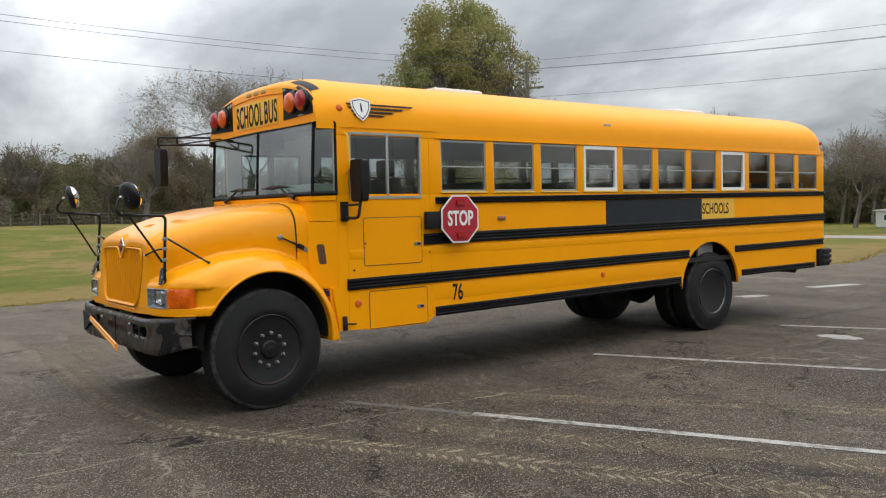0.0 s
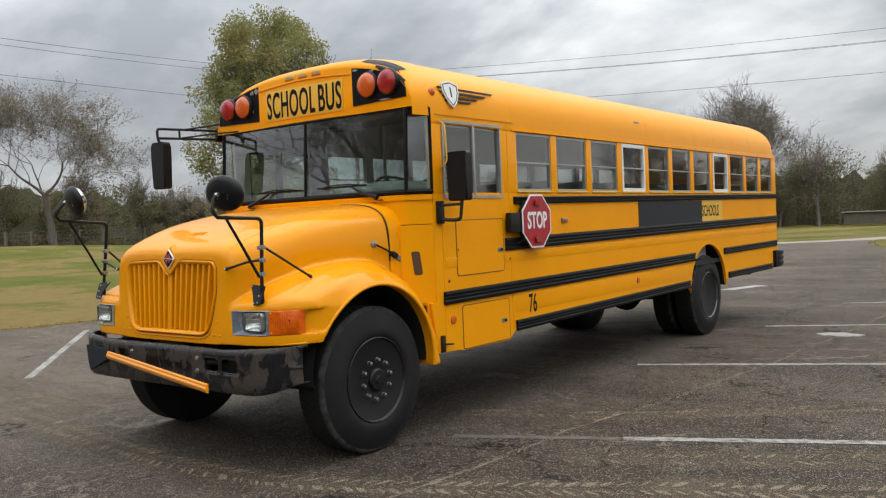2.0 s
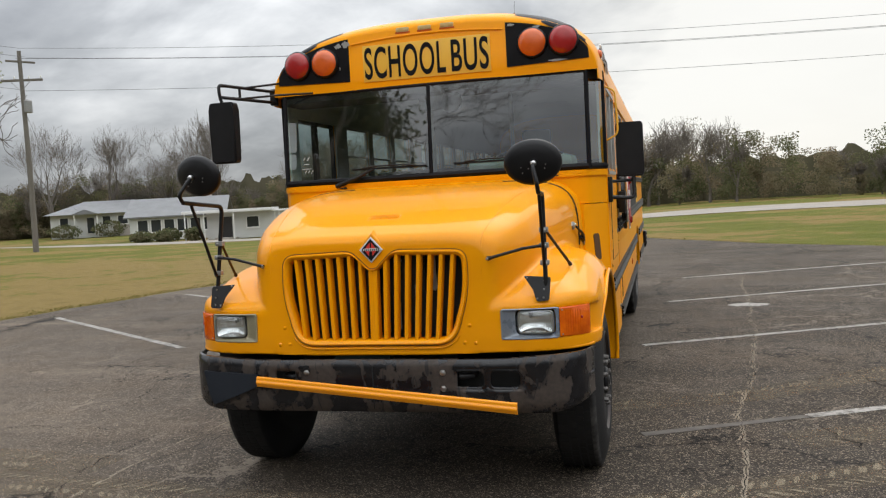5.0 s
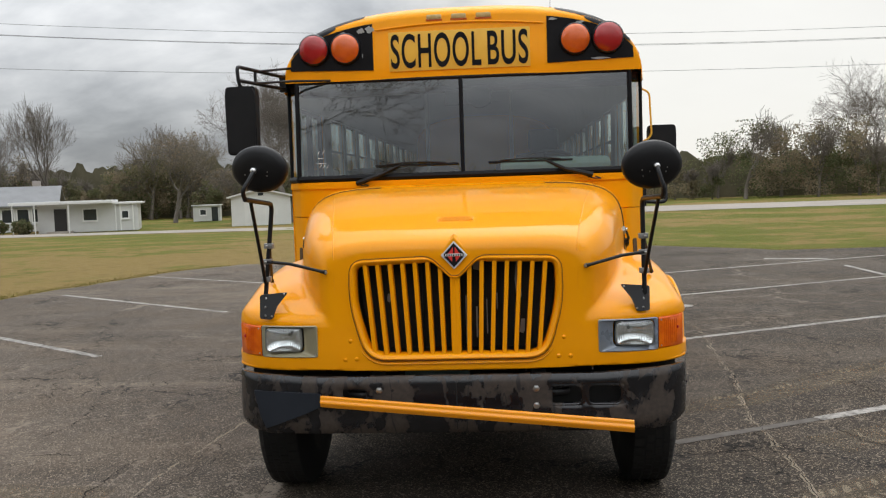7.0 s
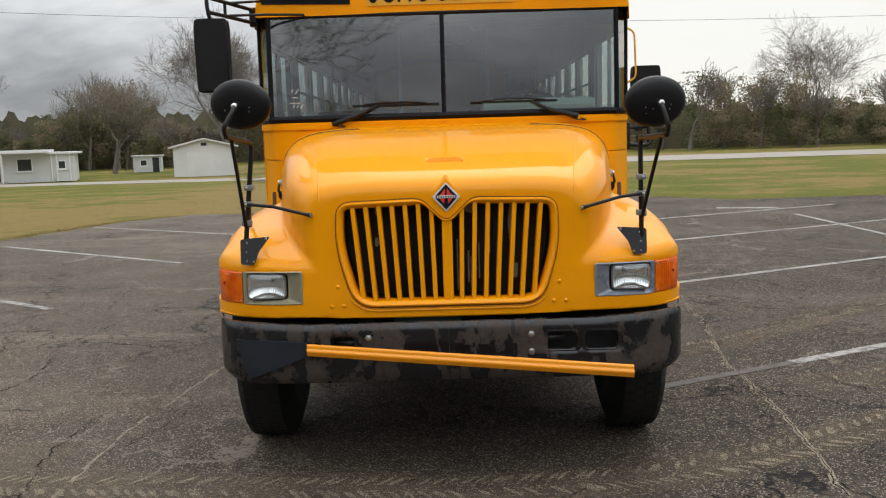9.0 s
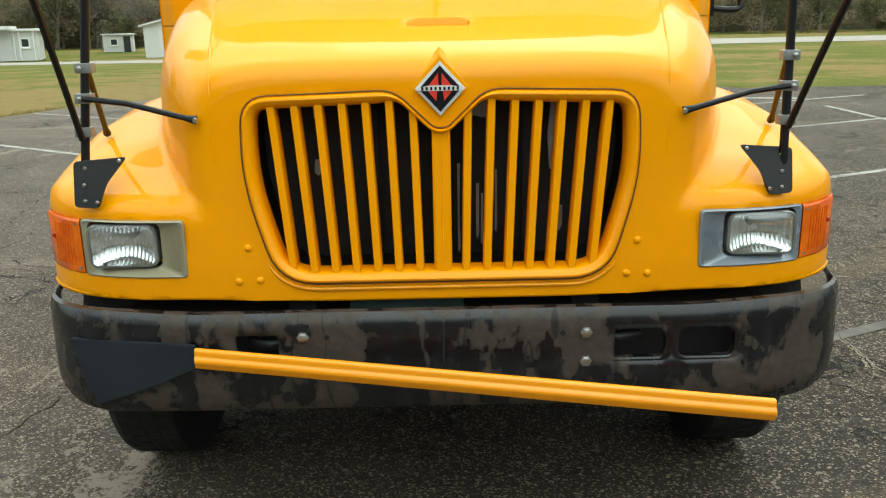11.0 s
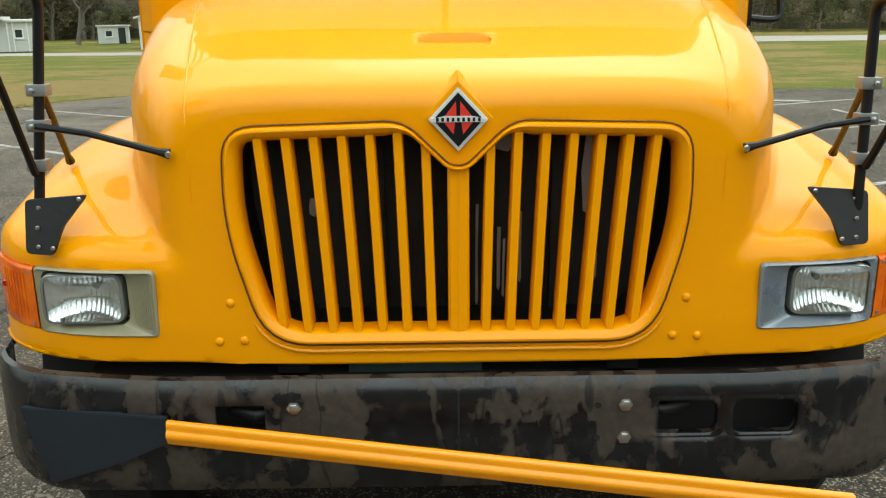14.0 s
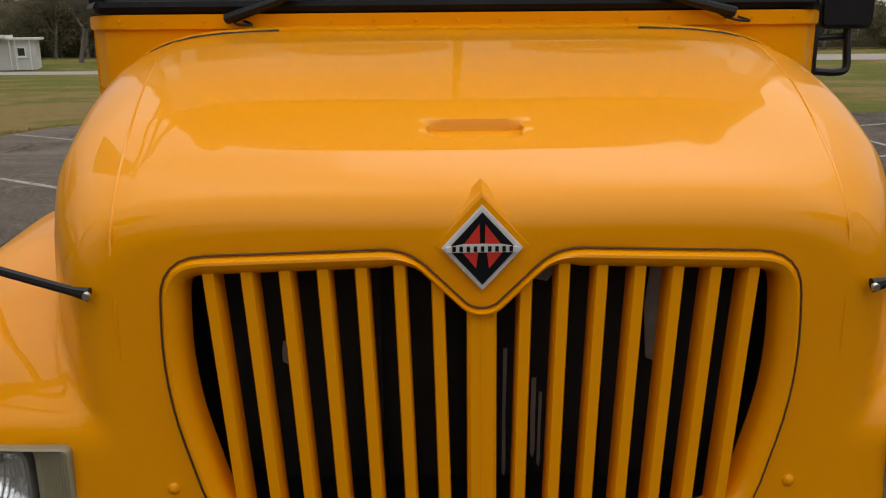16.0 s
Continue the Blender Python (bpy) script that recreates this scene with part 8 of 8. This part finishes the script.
for k, (x, y, r, h) in enumerate(((-40.0, 64.3, 0.8, 1.2), (-42.6, 64.2, 1.3, 1.2), (-45.4, 64.5, 1.2, 1.0), (-76.5, 92.5, 2.2, 2.0), (-72.0, 96.0, 2.4, 2.3), (-68.0, 99.5, 2.4, 2.2))):
    shrub(x, y, r, h, 200 + k, "clipped dark green shrub by a house wall")

# ---- utility pole, wires and fence ----
POLEM = surface("weathered_pole_wood", (0.17, 0.155, 0.135), 0.9, 0, (0.11, 0.1, 0.088), 0.6, 0.8, 12, 0.3, bump=0.4)
WIRE = surface("grey_cable", (0.11, 0.11, 0.115), 0.6, 0, None, 0.1, 1, 5, 0.1)
px, py = -38.2, 42.2
pl = tagged(empty("utility_pole", (px, py, tz(px, py))), "weathered wooden utility pole with crossarms", "pole")
hpart("pole", tube([(0, 0, -0.2), (0.05, 0, 6), (-0.05, 0, 13.0)], [0.19, 0.165, 0.12], 12), POLEM, pl)
hpart("crossarm", box((-1.3, -0.06, 11.05), (1.3, 0.06, 11.2), 0.01, pose(0, 0, 0, 0, 0, 20)), POLEM, pl)
hpart("crossarm", box((-0.9, -0.05, 12.25), (0.9, 0.05, 12.37), 0.01, pose(0, 0, 0, 0, 0, 60)), POLEM, pl)
hpart("transformer", lathe([(9.0, 0.2), (9.05, 0.24), (9.75, 0.24), (9.85, 0.15)], (0.42, -0.1, 0), "z", 18), GREYMET, pl)
for s_ in (1, -1):
    hpart("arm_brace", tube([(s_ * 0.75, -0.08, 11.05), (0, -0.12, 10.4)], 0.02, 6), GREYMET, pl)
for k, x in enumerate((-1.2, -0.45, 0.45, 1.2)):
    q = pose(0, 0, 0, 0, 0, 20) @ Vector((x, 0, 0))
    hpart("insulator", lathe([(11.2, 0.03), (11.26, 0.05), (11.34, 0.05), (11.4, 0.02)], (q.x, q.y, 0), "z", 10), WHITEP, pl)


def cable(a, b, sag, r=0.012):
    a, b = Vector(a), Vector(b)
    pts = [a.lerp(b, t) - Vector((0, 0, sag * 4 * t * (1 - t))) for t in [k / 24 for k in range(25)]]
    ob = part("power_line", tube(pts, r, 5), WIRE)
    tagged(ob, "dark overhead power line", "cable", "overhead lines")


for z, dy, sag, e in ((12.8, 0.0, 2.0, 12.7), (12.25, 0.5, 2.0, 12.1), (12.1, -0.4, 2.05, 11.95), (10.1, 0.2, 1.55, 10.0)):
    cable((px, py + dy, z), (62, 56 + dy, e), sag)
for z, dx, sag, e in ((12.8, 0.0, 1.4, 13.4), (12.2, 0.4, 1.25, 12.9), (10.1, 0.2, 0.6, 10.9)):
    cable((px + dx, py, z), (-37.0 + dx, -24, e), sag)
cable((px, py, 8.9), (-76.0, 95.0, 2.6), 1.2, 0.015)
fe = tagged(empty("wire_fence", (0, 0, 1.15)), "old post and wire fence before the woods", "fence")
for k in range(26):
    y = -8 + 2.4 * k
    hpart("post", box((-74.06, y - 0.06, -0.1), (-73.94, y + 0.06, 1.25)), POLEM, fe)
for z in (0.45, 0.85, 1.15):
    hpart("wire", tube([(-74.0, -8, z), (-74.0, 52, z)], 0.015, 4), WIRE, fe)

# ---- a car on the road and a goal frame on the grass ----
SILVER = surface("silver_car_paint", (0.34, 0.35, 0.36), 0.28, 0.6, (0.28, 0.29, 0.30), 0.3, 2.0, 40, 0.1, coat=0.5)


def sedan(x, y, turn):
    c = tagged(empty("sedan_car", (x, y, tz(x, y))), "silver four-door sedan on the pale road", "car")
    c.rotation_euler = (0, 0, radians(turn))
    side = rounded([(-2.3, 0.28), (2.3, 0.26), (2.36, 0.55), (2.28, 0.78), (1.25, 0.93), (-1.55, 0.98), (-2.3, 0.94), (-2.36, 0.6)], 0.12, 3)
    hpart("body", prism(side, 1, -0.88, 0.88, 0.07), SILVER, c)
    bm = prism(rounded([(-1.75, 0.94), (1.15, 0.90), (0.35, 1.40), (-0.75, 1.44), (-1.15, 1.36)], 0.10, 3), 1, -0.78, 0.78, 0.03)
    for v in bm.verts:
        v.co.y *= 1 - 0.16 * max(0.0, v.co.z - 0.95) / 0.5
    hpart("cabin", bm, SILVER, c)
    for s in (1, -1):
        for o in ([(-1.25, 0.98), (-0.30, 0.98), (-0.30, 1.36), (-0.72, 1.37), (-1.02, 1.30)], [(-0.22, 0.98), (0.86, 0.96), (0.30, 1.34), (-0.22, 1.36)]):
            bm = prism(o, 1, s * 0.785 - 0.012, s * 0.785 + 0.012)
            for v in bm.verts:
                v.co.y *= 1 - 0.16 * max(0.0, v.co.z - 0.95) / 0.5
            hpart("side_window", bm, DARKW, c)
        for wx in (-1.42, 1.40):
            wh = hpart("wheel", lathe([(-0.10, 0.22), (-0.11, 0.31), (-0.07, 0.325), (0.07, 0.325), (0.11, 0.31), (0.10, 0.22)], (wx, s * 0.80, 0.325), "y", 24), RUBBER, c)
            hpart("rim", lathe([(-0.02, 0.21), (s * 0.112, 0.20), (s * 0.10, 0.05)], (wx, s * 0.80, 0.325), "y", 20), GREYMET, wh)
        hpart("headlight", box((2.20, s * 0.62 - 0.17, 0.62), (2.345, s * 0.62 + 0.17, 0.74), 0.02), WHITEP, c)
        hpart("tail_light", box((-2.35, s * 0.66 - 0.15, 0.70), (-2.25, s * 0.66 + 0.15, 0.84), 0.02), REDL, c)
    return c


sedan(-61.5, 57.4, 184)
goal = tagged(empty("goal_frame", (-46.4, 35.0, tz(-46.4, 35.0))), "small white pipe goal frame on the grass", "goal")
for x in (-0.6, 0.6):
    hpart("goal_post", tube([(x, 0, -0.05), (x, 0, 1.4)], 0.03, 8), WHITEP, goal)
hpart("crossbar", tube([(-0.63, 0, 1.4), (0.63, 0, 1.4)], 0.03, 8), WHITEP, goal)
